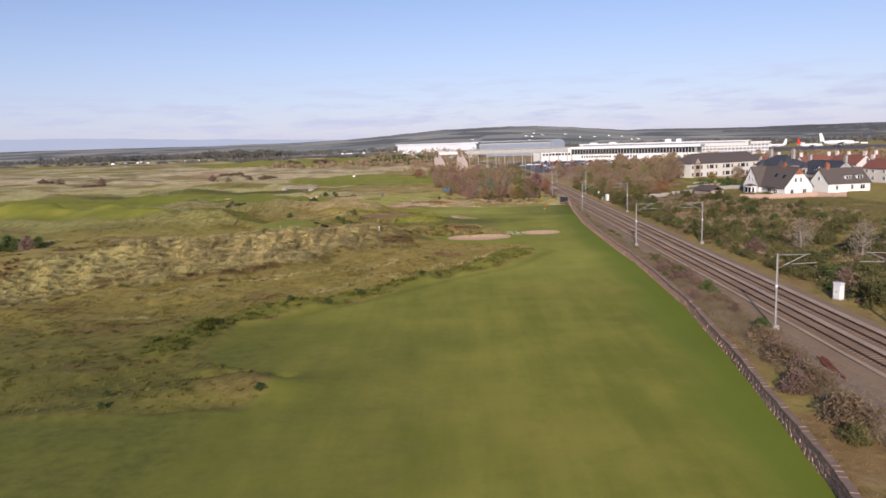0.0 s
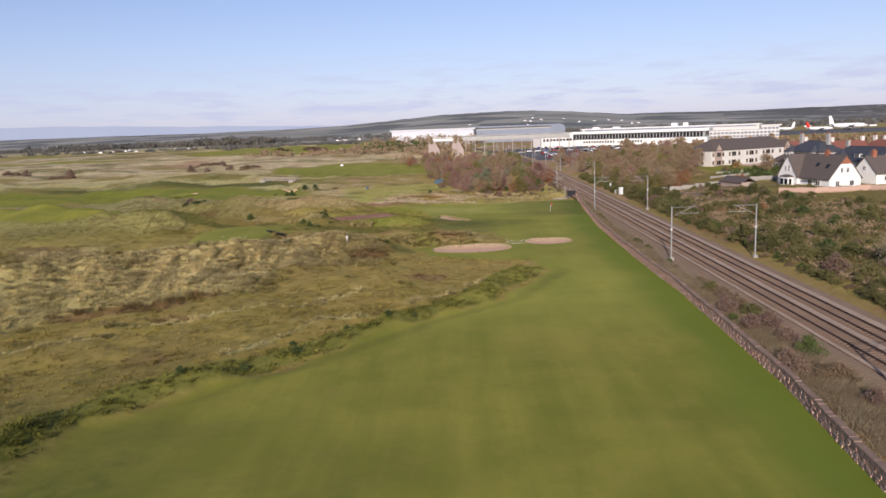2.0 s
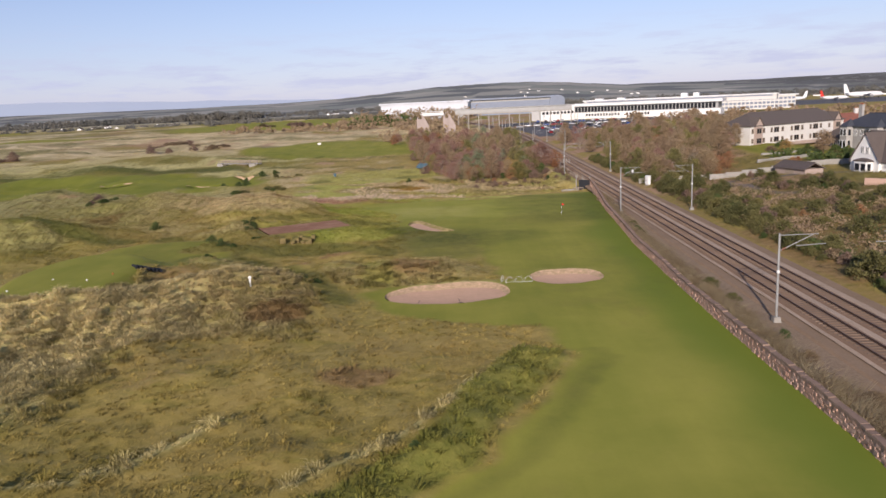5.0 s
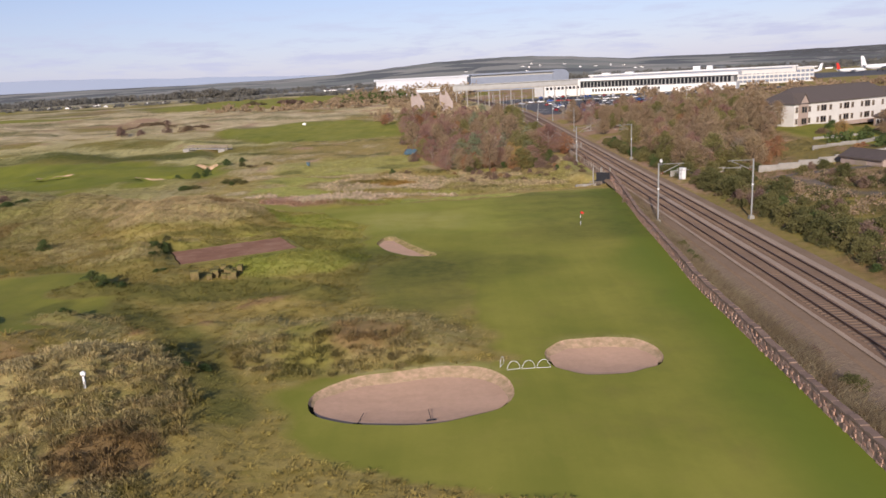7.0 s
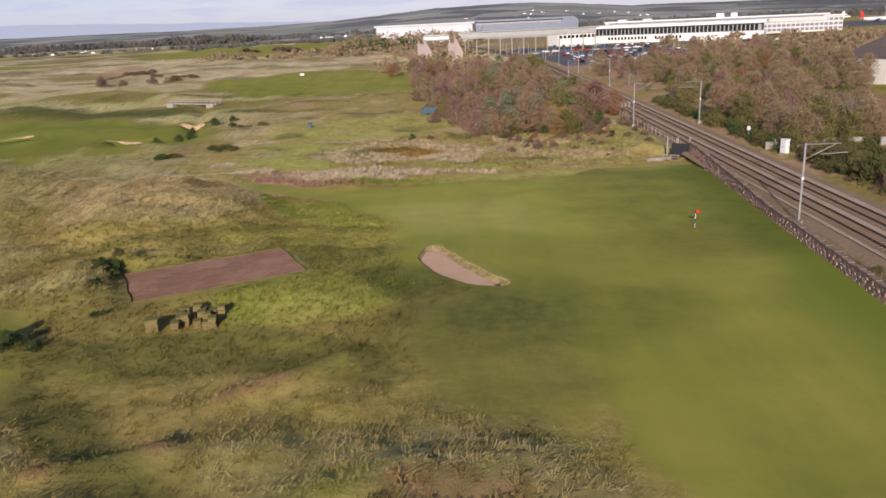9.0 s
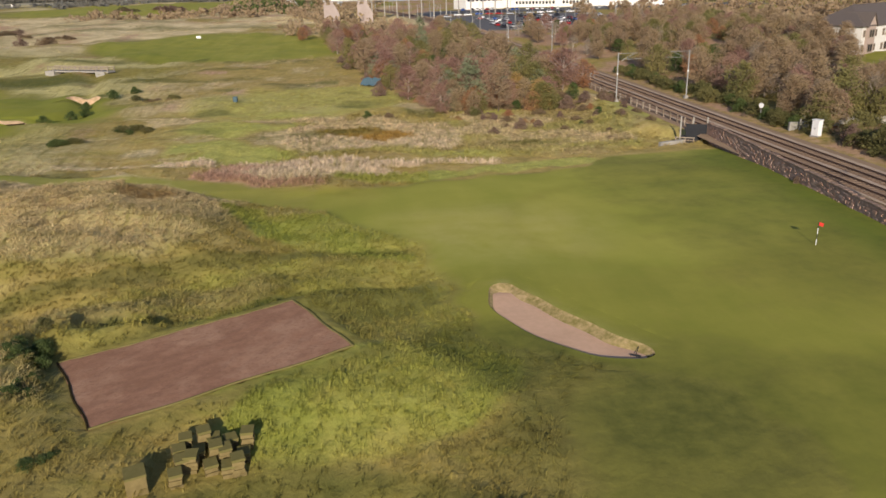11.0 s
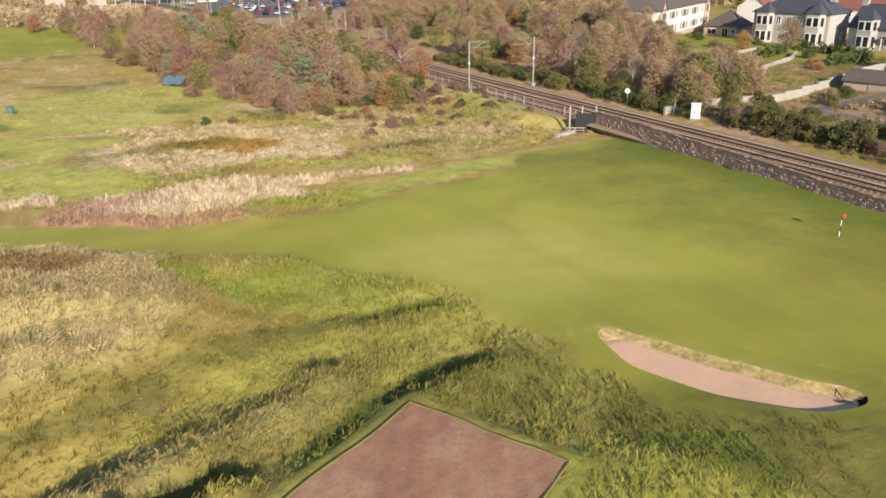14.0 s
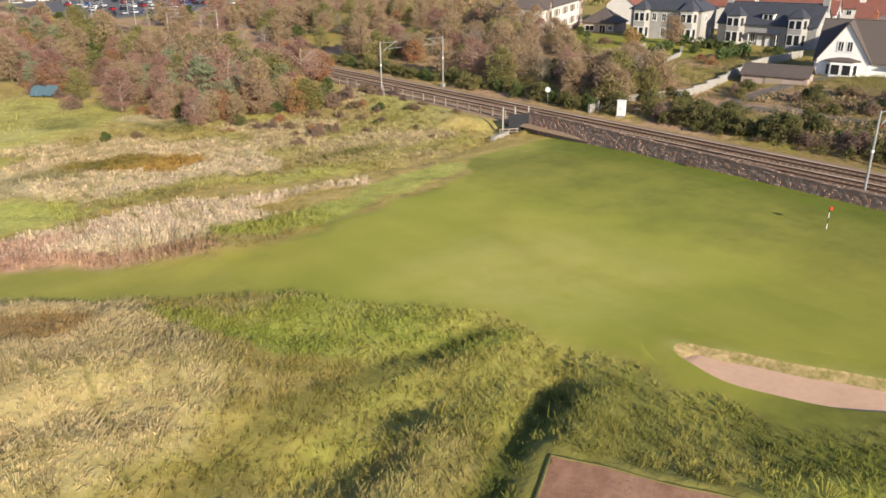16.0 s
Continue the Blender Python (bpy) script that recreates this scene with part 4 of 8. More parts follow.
    worn = mth("SUBTRACT", 1.15, mth("ADD", mth("MULTIPLY", wx_, wx_), mth("MULTIPLY", wy_, wy_)), True)
    green = mix(mth("MULTIPLY", worn, spread(patch, 0.3, 0.6, 0.75)), green, (0.47, 0.43, 0.17))      # worn, paler turf
    paved = mix(spread(tuft, 0.3, 0.7), (0.10, 0.10, 0.108), (0.16, 0.155, 0.155))
    # fields on the far hills, greyed and lightened so that haze is in the colour
    cells = nodes.new("ShaderNodeTexVoronoi")
    cells.inputs["Scale"].default_value = 0.0048
    links.new(pos, cells.inputs["Vector"])
    sep = nodes.new("ShaderNodeSeparateColor")
    links.new(cells.outputs["Color"], sep.inputs[0])
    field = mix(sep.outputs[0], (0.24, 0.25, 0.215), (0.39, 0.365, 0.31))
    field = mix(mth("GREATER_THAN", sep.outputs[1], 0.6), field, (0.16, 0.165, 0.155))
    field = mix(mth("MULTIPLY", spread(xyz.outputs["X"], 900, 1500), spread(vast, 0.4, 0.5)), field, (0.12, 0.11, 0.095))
    if not blades:      # ground between the tussocks is made darker and greener than their strands
        dry = node_mix(nodes, links, spread(xyz.outputs["Y"], 330, 280), dry, (0.80, 0.83, 0.70), "MULTIPLY")
    c = rough
    c = mix(crisp(za[2], tuft, 0.9, 1.7), c, dry)
    c = mix(crisp(zb[1], tuft, 1.5, 1.6), c, brown)
    c = mix(crisp(zb[0], tuft, 0.8, 1.7), c, lush)
    c = mix(crisp(zc[2], tuft, 0.7, 2.0), c, (0.33, 0.205, 0.062))
    c = mix(crisp(za[0], tuft, 0.55, 1.5), c, mown)
    c = mix(mth("MULTIPLY", za[1], 0.7), c, green)
    c = mix(mth("MULTIPLY", zc[0], 0.8), c, (0.14, 0.195, 0.03))
    # dark grass, together with the painted shade of banks and hollows
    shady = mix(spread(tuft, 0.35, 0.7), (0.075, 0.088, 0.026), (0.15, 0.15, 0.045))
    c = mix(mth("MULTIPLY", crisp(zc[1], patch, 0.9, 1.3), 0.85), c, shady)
    c = node_mix(nodes, links, 1.0, c, (1.02, 1.0, 0.77), "MULTIPLY")
    fresh = mth("MULTIPLY", mth("MULTIPLY", spread(xyz.outputs["Y"], 184, 202), spread(xyz.outputs["Y"], 246, 238)), mth("SUBTRACT", 1.0, za[0]))     # damper ground, greener grass
    c = mix(mth("MULTIPLY", fresh, spread(xyz.outputs["X"], -27, -18)), c, node_mix(nodes, links, 1.0, c, (0.95, 1.0, 0.93), "MULTIPLY"))
    inner = mth("MULTIPLY", mth("MULTIPLY", spread(xyz.outputs["Y"], 240, 250), spread(xyz.outputs["Y"], 420, 340)), mth("MULTIPLY", spread(xyz.outputs["X"], 36, 33), spread(xyz.outputs["X"], -62, -44)))      # paler, less yellow links beyond the burn
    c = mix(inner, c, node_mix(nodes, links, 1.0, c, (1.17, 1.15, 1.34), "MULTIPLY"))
    west = mth("MULTIPLY", mth("MULTIPLY", spread(xyz.outputs["Y"], 165, 190), spread(xyz.outputs["Y"], 470, 400)), spread(xyz.outputs["X"], -46, -62))      # greener, duller ground to the west
    c = mix(west, c, node_mix(nodes, links, 1.0, c, (0.80, 0.86, 0.74), "MULTIPLY"))
    near_rough = mth("MULTIPLY", mth("MULTIPLY", spread(xyz.outputs["Y"], 142, 122), spread(xyz.outputs["X"], 20, 10)), mth("SUBTRACT", 1.0, za[0]))     # browner rough below the dune
    c = mix(near_rough, c, node_mix(nodes, links, 1.0, c, (0.87, 0.88, 0.80), "MULTIPLY"))
    gravel = mix(spread(fine, 0.35, 0.65), (0.25, 0.178, 0.115), (0.35, 0.255, 0.17))
    c = mix(crisp(bare.outputs["Fac"], tuft, 0.5, 2.0), c, gravel)
    c = mix(zb[2], c, paved)
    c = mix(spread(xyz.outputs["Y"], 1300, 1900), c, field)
    if blades:
        own = nodes.new("ShaderNodeAttribute")
        own.attribute_name = "tone"
        tone = mth("MULTIPLY_ADD", geo.outputs["Random Per Island"], 0.24)
        tone.node.inputs[2].default_value = 0.97
        tone = mth("MULTIPLY", tone, own.outputs["Fac"])
        scaled = nodes.new("ShaderNodeVectorMath")
        scaled.operation = "SCALE"
        links.new(c, scaled.inputs[0])
        links.new(tone, scaled.inputs["Scale"])
        c = scaled.outputs[0]
        links.new(c, b.inputs["Base Color"])
        mixed = nodes.new("ShaderNodeVectorMath")      # a sward scatters light all round
        mixed.operation = "MULTIPLY_ADD"
        links.new(geo.outputs["Normal"], mixed.inputs[0])
        mixed.inputs[1].default_value, mixed.inputs[2].default_value = (0.6, 0.6, 0.6), (0, -0.15, 0.5)
        unit = nodes.new("ShaderNodeVectorMath")
        unit.operation = "NORMALIZE"
        links.new(mixed.outputs[0], unit.inputs[0])
        links.new(unit.outputs[0], b.inputs["Normal"])
        thin = nodes.new("ShaderNodeBsdfTranslucent")
        links.new(c, thin.inputs["Color"])
        links.new(unit.outputs[0], thin.inputs["Normal"])
        both = nodes.new("ShaderNodeMixShader")
        both.inputs[0].default_value = 0.3
        links.new(b.outputs[0], both.inputs[1])
        links.new(thin.outputs[0], both.inputs[2])
        links.new(both.outputs[0], nodes["Material Output"].inputs["Surface"])
        return m
    links.new(c, b.inputs["Base Color"])
    bump = nodes.new("ShaderNodeBump")
    bump.inputs["Distance"].default_value = 0.22
    links.new(mth("SUBTRACT", 0.75, mth("MULTIPLY", za[0], 0.7)), bump.inputs["Strength"])
    links.new(mth("ADD", mth("MULTIPLY", tuft, 1.0), mth("MULTIPLY", fine, 0.45)), bump.inputs["Height"])
    soft_n = nodes.new("ShaderNodeVectorMath")      # standing grass scatters light much the same on every slope
    soft_n.operation = "MULTIPLY_ADD"
    links.new(bump.outputs[0], soft_n.inputs[0])
    soft_n.inputs[1].default_value, soft_n.inputs[2].default_value = (0.72, 0.72, 0.72), (0, 0, 0.28)
    unit = nodes.new("ShaderNodeVectorMath")
    unit.operation = "NORMALIZE"
    links.new(soft_n.outputs[0], unit.inputs[0])
    links.new(unit.outputs[0], b.inputs["Normal"])
    return m


M_GROUND = turf_material("links_turf")
M_BLADES = turf_material("grass_blades", True)


def cover(me, x, y, times=1, splash=None, tone=None):
    zs = np.repeat(zones(x, y), times, 0)
    if splash is not None:      # sand thrown on to the turf
        zs[:, 0], zs[:, 2] = zs[:, 0] * (1 - 0.6 * splash), np.maximum(zs[:, 2], splash)
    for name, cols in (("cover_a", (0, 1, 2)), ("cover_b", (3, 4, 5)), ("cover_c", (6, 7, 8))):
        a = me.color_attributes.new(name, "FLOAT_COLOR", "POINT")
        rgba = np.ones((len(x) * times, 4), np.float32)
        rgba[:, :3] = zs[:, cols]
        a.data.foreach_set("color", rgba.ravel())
    if tone is not None:
        a = me.attributes.new("tone", "FLOAT", "POINT")
        a.data.foreach_set("value", np.repeat(tone, times).astype(np.float32))
    a = me.attributes.new("cover_d", "FLOAT", "POINT")
    a.data.foreach_set("value", np.ascontiguousarray(zs[:, 9], np.float32))


def stretch(lo, hi, step, far, growth):
    """Even steps between lo and hi, growing ones out to far on both sides."""
    mid = list(np.arange(lo, hi + 1e-6, step))
    up, down, d = [], [], step
    while (up or mid)[-1] < far[1]:
        d *= growth
        up.append((up or mid)[-1] + d)
    d = step
    while (down[-1] if down else mid[0]) > far[0]:
        d *= growth
        down.append((down[-1] if down else mid[0]) - d)
    return np.array(down[::-1] + mid + up)


gx, gy = stretch(-66, 36, 0.62, (-4700, 4700), 1.055), stretch(40, 262, 0.62, (-700, 4950), 1.045)
GX, GY = np.meshgrid(gx, gy)
gz, gnear = height(GX.ravel(), GY.ravel())
gz = gz - 2.4 * (gnear < 0.62)
gz = gz - 0.3 * (soil_in(GX.ravel(), GY.ravel(), -0.3) < 0)
nx, ny = len(gx), len(gy)
idx = np.arange(nx * ny).reshape(ny, nx)
quads = np.stack([idx[:-1, :-1], idx[:-1, 1:], idx[1:, 1:], idx[1:, :-1]], -1).reshape(-1, 4)
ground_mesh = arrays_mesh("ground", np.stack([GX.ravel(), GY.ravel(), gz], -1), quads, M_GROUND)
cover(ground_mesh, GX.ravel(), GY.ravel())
ground_mesh.polygons.foreach_set("use_smooth", np.ones(len(quads), bool))
tagged(new("ground", ground_mesh), "olive-green mown links turf and tan dune rough under low sun", "ground", kind="structure")

# far hills across the water, seen only as a blue skyline; haze put in as a blue glow
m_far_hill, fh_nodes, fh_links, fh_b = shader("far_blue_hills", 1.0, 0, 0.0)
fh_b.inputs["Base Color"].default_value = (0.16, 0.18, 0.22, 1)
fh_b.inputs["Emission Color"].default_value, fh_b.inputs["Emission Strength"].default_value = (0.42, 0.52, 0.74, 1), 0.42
hills = Build()
for k in range(81):
    u = -0.95 + 0.95 * k / 80
    top = float(np.interp(u, [-0.95, -0.62, -0.52, -0.43, -0.30, -0.24, -0.1, 0.0], [124, 124, 118, 99, 81, 72, 50, 30]) + 4 * wave(u * 30, 0, 1.0, 5) + 2 * wave(u * 95, 0, 1.0, 2))
    hills.v += [(u * 4800, 4800.0, -30.0), (u * 4800, 4800.0, top)]
hills.f = [(2 * k, 2 * k + 2, 2 * k + 3, 2 * k + 1) for k in range(80)]
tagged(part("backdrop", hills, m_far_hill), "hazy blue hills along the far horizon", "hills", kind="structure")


def bunker(b, near=True):
    """A pit of pink sand: grass collar, cut sod lip with its shade painted in, sand-splashed far bank, sand floor."""
    cx, cy, depth = b[0], b[1], b[7]
    n = 56
    zc = ground_z(cx, cy) if not near else np.mean([ground_z(x, y) for x, y in bunker_ring(b, 0.3, 16)])
    th = empty("bunker", pose(cx, cy, zc))
    edge_pts = np.array(bunker_ring(b, 0.0, n))
    run = np.roll(edge_pts, -1, 0) - np.roll(edge_pts, 1, 0)
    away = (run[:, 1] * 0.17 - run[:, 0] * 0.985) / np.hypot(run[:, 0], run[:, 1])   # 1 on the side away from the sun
    rings = []
    for grow, zfun in ((1.75, None), (1.3, None), (0.5, None), (0.0, None)):
        pts = bunker_ring(b, grow, n)
        rings.append([(x - cx, y - cy, ground_z(x, y) - zc + (0.0 if grow > 1.5 else 0.014 if grow > 0.6 else 0.02)) for x, y in pts])
    v = [p for r in rings for p in r]
    f = [(i * n + k, i * n + (k + 1) % n, (i + 1) * n + (k + 1) % n, (i + 1) * n + k) for i in range(3) for k in range(n)]
    me = arrays_mesh("collar", np.array(v), np.array(f)[:, ::-1], M_GROUND)
    wx = np.array([p[0] + cx for p in v])
    wy = np.array([p[1] + cy for p in v])
    cover(me, wx, wy, 1, np.concatenate([np.clip(away, 0, 1) ** 0.5 * k for k in (0.0, 0.35, 0.8, 1.0)]))
    me.polygons.foreach_set("use_smooth", np.ones(len(f), bool))
    part("collar", me, None, th, "close-mown turf lip")
    rim = rings[-1]
    inner = bunker_ring(b, -0.12, n)
    low, ring2 = [], []
    for k in range(n):
        x, y = inner[k]
        bank = max(0.0, away[k]) ** 0.8
        low.append((x - cx, y - cy, rim[k][2] - 0.05 - 0.15 * (1 - bank)))
        x, y = bunker_ring(b, -0.34 - 0.75 * bank * min(1.0, b[3] / 3.4), n)[k]
        ring2.append((x - cx, y - cy, -0.24 - (0.75 * depth - 0.24) * bank))
    # sunward side: sod lip and a near-black strip of painted shade; bank of splashed sand or turf round the rest
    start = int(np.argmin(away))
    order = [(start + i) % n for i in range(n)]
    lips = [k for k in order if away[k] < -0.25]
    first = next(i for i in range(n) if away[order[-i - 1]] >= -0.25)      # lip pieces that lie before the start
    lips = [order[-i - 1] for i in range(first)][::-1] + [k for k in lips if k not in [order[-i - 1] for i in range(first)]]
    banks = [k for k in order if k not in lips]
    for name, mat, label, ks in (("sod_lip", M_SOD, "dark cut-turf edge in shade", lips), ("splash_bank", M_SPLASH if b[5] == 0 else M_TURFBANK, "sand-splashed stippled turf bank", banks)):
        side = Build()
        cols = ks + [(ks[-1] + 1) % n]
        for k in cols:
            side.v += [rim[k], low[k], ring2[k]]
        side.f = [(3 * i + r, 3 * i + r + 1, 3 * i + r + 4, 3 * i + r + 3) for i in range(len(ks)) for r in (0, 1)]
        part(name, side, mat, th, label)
    floor = Build()
    shrink = []
    for s in (0.7, 0.35):
        shrink.append([(p[0] * s + 0, p[1] * s, -depth + (depth + p[2]) * s * s) for p in ring2] if b[5] == 0 else
                      [((p[0] - q[0]) * s + q[0], (p[1] - q[1]) * s + q[1], -depth + 0.05 * s) for p, q in zip(ring2, ring2[:1] + ring2[:0:-1])])
    if b[5] == 0:
        allr = [ring2] + shrink
        vv = [p for r in allr for p in r] + [(0, 0, -depth)]
        ff = [(i * n + k, (i + 1) * n + k, (i + 1) * n + (k + 1) % n, i * n + (k + 1) % n) for i in range(2) for k in range(n)]
        ff += [(2 * n + k, 3 * n, 2 * n + (k + 1) % n) for k in range(n)]
        floor.add(vv, ff)
    else:   # bent floor: strips straight across
        ff = [(k, n - k if k else 0, n - k - 1, k + 1) for k in range(1, n // 2 - 1)]
        ff = [(0, n - 1, 1)] + [(k, (n - k) % n, n - k - 1, k + 1) for k in range(1, n // 2 - 1)] + [(n // 2 - 1, n // 2 + 1, n // 2)]
        floor.add(ring2, ff)
    part("sand", floor, M_SAND, th, "raked pink sand")
    return th, zc


for b in BUNKERS:
    tagged(bunker(b)[0], "pink-sand golf bunker cut into mown turf, shaded sod lip", "bunker", "bunkers by the green")
for b in FAR_BUNKERS:
    tagged(bunker(b, False)[0], "small sand bunker beside a distant green", "bunker", "distant bunkers")

# bare plot of earth
plot = empty("bare_plot", pose(SOIL[0], SOIL[1], 0, 0, 0, SOIL[4]))
bm = Build()
pn, pm = 26, 15
for j in range(pm + 1):
    for i in range(pn + 1):
        u, v = SOIL[2] * (2 * i / pn - 1), SOIL[3] * (2 * j / pm - 1)
        x = SOIL[0] + u * math.cos(radians(SOIL[4])) - v * math.sin(radians(SOIL[4]))
        y = SOIL[1] + u * math.sin(radians(SOIL[4])) + v * math.cos(radians(SOIL[4]))
        bm.v.append((u + 0.04 * math.sin(9 * v), v + 0.05 * math.sin(7 * u), ground_z(x, y) + 0.05 + 0.025 * math.sin(3 * u + 2 * v) * math.cos(5 * v)))
bm.f = [(j * (pn + 1) + i, j * (pn + 1) + i + 1, (j + 1) * (pn + 1) + i + 1, (j + 1) * (pn + 1) + i) for j in range(pm) for i in range(pn)]
part("soil", bm, M_SOIL, plot)
for (u0, v0, u1, v1) in ((-6.6, -3.85, -6.6, 3.85), (6.6, -3.85, 6.6, 3.85), (-6.6, 3.85, 6.6, 3.85), (-6.6, -3.85, 6.6, -3.85)):
    edge = Build()
    pts = []
    for k in range(15):
        s = k / 14
        u, v = u0 + (u1 - u0) * s, v0 + (v1 - v0) * s
        x = SOIL[0] + u * math.cos(radians(SOIL[4])) - v * math.sin(radians(SOIL[4]))
        y = SOIL[1] + u * math.sin(radians(SOIL[4])) + v * math.cos(radians(SOIL[4]))
        pts.append((u + 0.06 * math.sin(11 * s), v + 0.08 * math.sin(13 * s + 1), ground_z(x, y) + 0.04))
    edge.tube(pts, 0.065, 5)
    part("cut_turf_edge", edge, M_SOD if u1 < 0 and u0 < 0 else M_TURFTOP, plot)
tagged(plot, "rectangular plot of bare pinkish-brown earth with cut turf edge", "bare earth", kind="structure")


# ---------------------------------------------------------------- railway
RY = np.concatenate([np.arange(-90, 430, 4.0), np.arange(430, 900, 8.0)])


def along(offset, z, ys=RY):
    """Points beside the tracks' middle line, z metres over the datum of the line."""
    out = []
    for y in ys:
        s = float(rail_x(y + 0.5) - rail_x(y - 0.5))
        k = math.hypot(1, s)
        out.append((float(rail_x(y)) + offset / k, y - offset * s / k, z + LINE_Z))
    return out


def strip(name, offs, material, label):
    """A long bed with the given cross-section of (offset, height)."""
    b, n = Build(), len(offs)
    rows = [along(o, z) for o, z in offs]
    for j in range(len(RY)):
        for r in rows:
            b.v.append((r[j][0], r[j][1], r[j][2] + (0.03 * math.sin(j * 1.7 + r[j][0]) if 0 < rows.index(r) < n - 1 else 0)))
    b.f = [(j * n + i, j * n + i + 1, (j + 1) * n + i + 1, (j + 1) * n + i) for j in range(len(RY) - 1) for i in range(n - 1)]
    return tagged(part(name, b, material), label, "track bed", kind="structure")


strip("cess", [(-5.3, 0.1), (-4.9, 0.42), (-3.6, 0.40), (-3.2, 0.36), (3.0, 0.36), (4.4, 0.42), (5.6, 0.40), (6.2, 0.1)], M_CESS, "dark gravel path beside the tracks")
for name, c in (("ballast_near", -1.8), ("ballast_far", 1.8)):
    strip(name, [(c - 1.75, 0.38), (c - 1.3, 0.60), (c - 0.7, 0.62), (c + 0.7, 0.62), (c + 1.3, 0.60), (c + 1.75, 0.38)], M_BALLAST, "brown stone ballast under the track")
for name, c, w in (("six_foot", 0.0, 0.42), ("far_shoulder", 3.75, 0.42), ("near_shoulder", -3.6, 0.22)):
    strip(name, [(c - w, 0.50), (c - w * 0.5, 0.60), (c + w * 0.5, 0.60), (c + w, 0.50)], M_BALLASTPALE, "pale ballast shoulder between the tracks")

track_list = []
for c in (-1.8, 1.8):
    tr = empty("railway_track", pose(0, 0, 0))
    for off in (-0.7525, 0.7525):
        b, sec = Build(), ((-0.07, 0.70), (0.07, 0.70), (0.02, 0.72), (0.036, 0.81), (0.036, 0.85), (-0.036, 0.85), (-0.036, 0.81), (-0.02, 0.72))
        rows = [along(c + off + u, z) for u, z in sec]
        n = len(sec)
        for j in range(len(RY)):
            b.v += [r[j] for r in rows]
        b.f = [(j * n + i, j * n + (i + 1) % n, (j + 1) * n + (i + 1) % n, (j + 1) * n + i) for j in range(len(RY) - 1) for i in range(n)]
        part("rail", b, M_RAIL, tr, "rust-brown steel rail with a worn head")
    track_list.append((tr, c))
    tagged(tr, "straight ballasted railway track on concrete sleepers", "railway track", "pair of tracks")

# lineside masts
mast_b = Build().tube([(0, 0, -1.5), (0, 0, 6.9)], [0.125, 0.1], 8)
foot_b = Build().box((0, 0, -1.05), (0.7, 0.7, 0.5), 0, 0.8)
band_b = Build().tube([(0, 0, 3.3), (0, 0, 3.55)], 0.14, 8)
arm_b = Build().tube([(0.1, 0, 6.75), (3.4, 0, 6.75)], 0.04, 5)
stay_b = Build().tube([(0.1, 0, 5.35), (2.9, 0, 6.7)], 0.04, 5)
reg_b = Build().tube([(1.5, 0, 5.75), (4.1, 0, 5.85)], 0.04, 5)
ins_b = Build()
for k in range(5):
    ins_b.tube([(0.22 + 0.09 * k, 0, 5.42 + 0.042 * k), (0.26 + 0.09 * k, 0, 5.44 + 0.042 * k)], 0.085, 6)
proto = empty("overhead_line_mast")
for nm, bb, mm, lb in (("pole", mast_b, M_GALV, ""), ("footing", foot_b, M_CONCRETE, "concrete footing"), ("white_band", band_b, M_WHITEP, "white band"),
                       ("top_arm", arm_b, M_GALV, ""), ("stay_arm", stay_b, M_GALV, ""), ("registration_arm", reg_b, M_GALV, ""), ("insulator", ins_b, M_RUST, "brown insulator")):
    part(nm, bb, mm, proto, lb)
tagged(proto, "grey galvanised overhead-line mast with bracket arms beside the track", "mast", "overhead line masts")
masts = []
for y in (-46.0, 18.0, 82.0, 147.8, 215.0, 288.5, 378.0, 440.0, 492.0, 540.0, 590.0, 640.0, 690.0, 745.0):
    for side in (-1, 1):
        slope = float(rail_x(y + 0.5) - rail_x(y - 0.5))
        masts.append(pose(float(rail_x(y)) + 0.4 + side * 6.3, y, 0.35, 0, 0, (0 if side < 0 else 180) - math.degrees(math.atan(slope))))
proto.matrix_world = masts[0]
for m in masts[1:]:
    copy_thing(proto, m)


# ---------------------------------------------------------------- planting
rng = np.random.default_rng(7)


def scatter_tris(centres, size, count, spread, flat=0.6, long=1.0, up=0.0):
    """Small triangles round each centre: count per centre, within spread (x, y, z)."""
    n = len(centres) * count
    c = np.repeat(np.asarray(centres, float), count, 0)
    d = rng.normal(size=(n, 3))
    d = d / np.linalg.norm(d, axis=1, keepdims=True) * rng.random((n, 1)) ** 0.45
    p = c + d * np.asarray(spread)
    a = rng.normal(size=(n, 3))
    a[:, 2] = a[:, 2] * flat + up
    a /= np.linalg.norm(a, axis=1, keepdims=True)
    b = np.cross(a, rng.normal(size=(n, 3)))
    b /= np.linalg.norm(b, axis=1, keepdims=True) + 1e-9
    s = size * (0.6 + 0.8 * rng.random((n, 1)))
    v = np.stack([p - b * s * 0.5, p + b * s * 0.5, p + a * s * long], 1).reshape(-1, 3)
    return v, np.arange(n * 3).reshape(-1, 3)


def crown_points(n, h, w, base, shape=1.0):
    """Clump centres in a crown of height h and half width w above base, with an uneven outline."""
    out = []
    lump = rng.random(8)
    while len(out) < n:
        t, a, r = rng.random(), rng.random() * 2 * math.pi, rng.random() ** 0.5
        prof = math.sin(math.pi * min(1.0, 0.12 + 0.88 * t) ** shape) ** 0.6
        wide = w * prof * (0.72 + 0.5 * lump[int(a / (2 * math.pi) * 8) % 8] * rng.random() ** 0.3)
        out.append((wide * r * math.cos(a), wide * r * math.sin(a), base + h * t))
    return np.array(out)


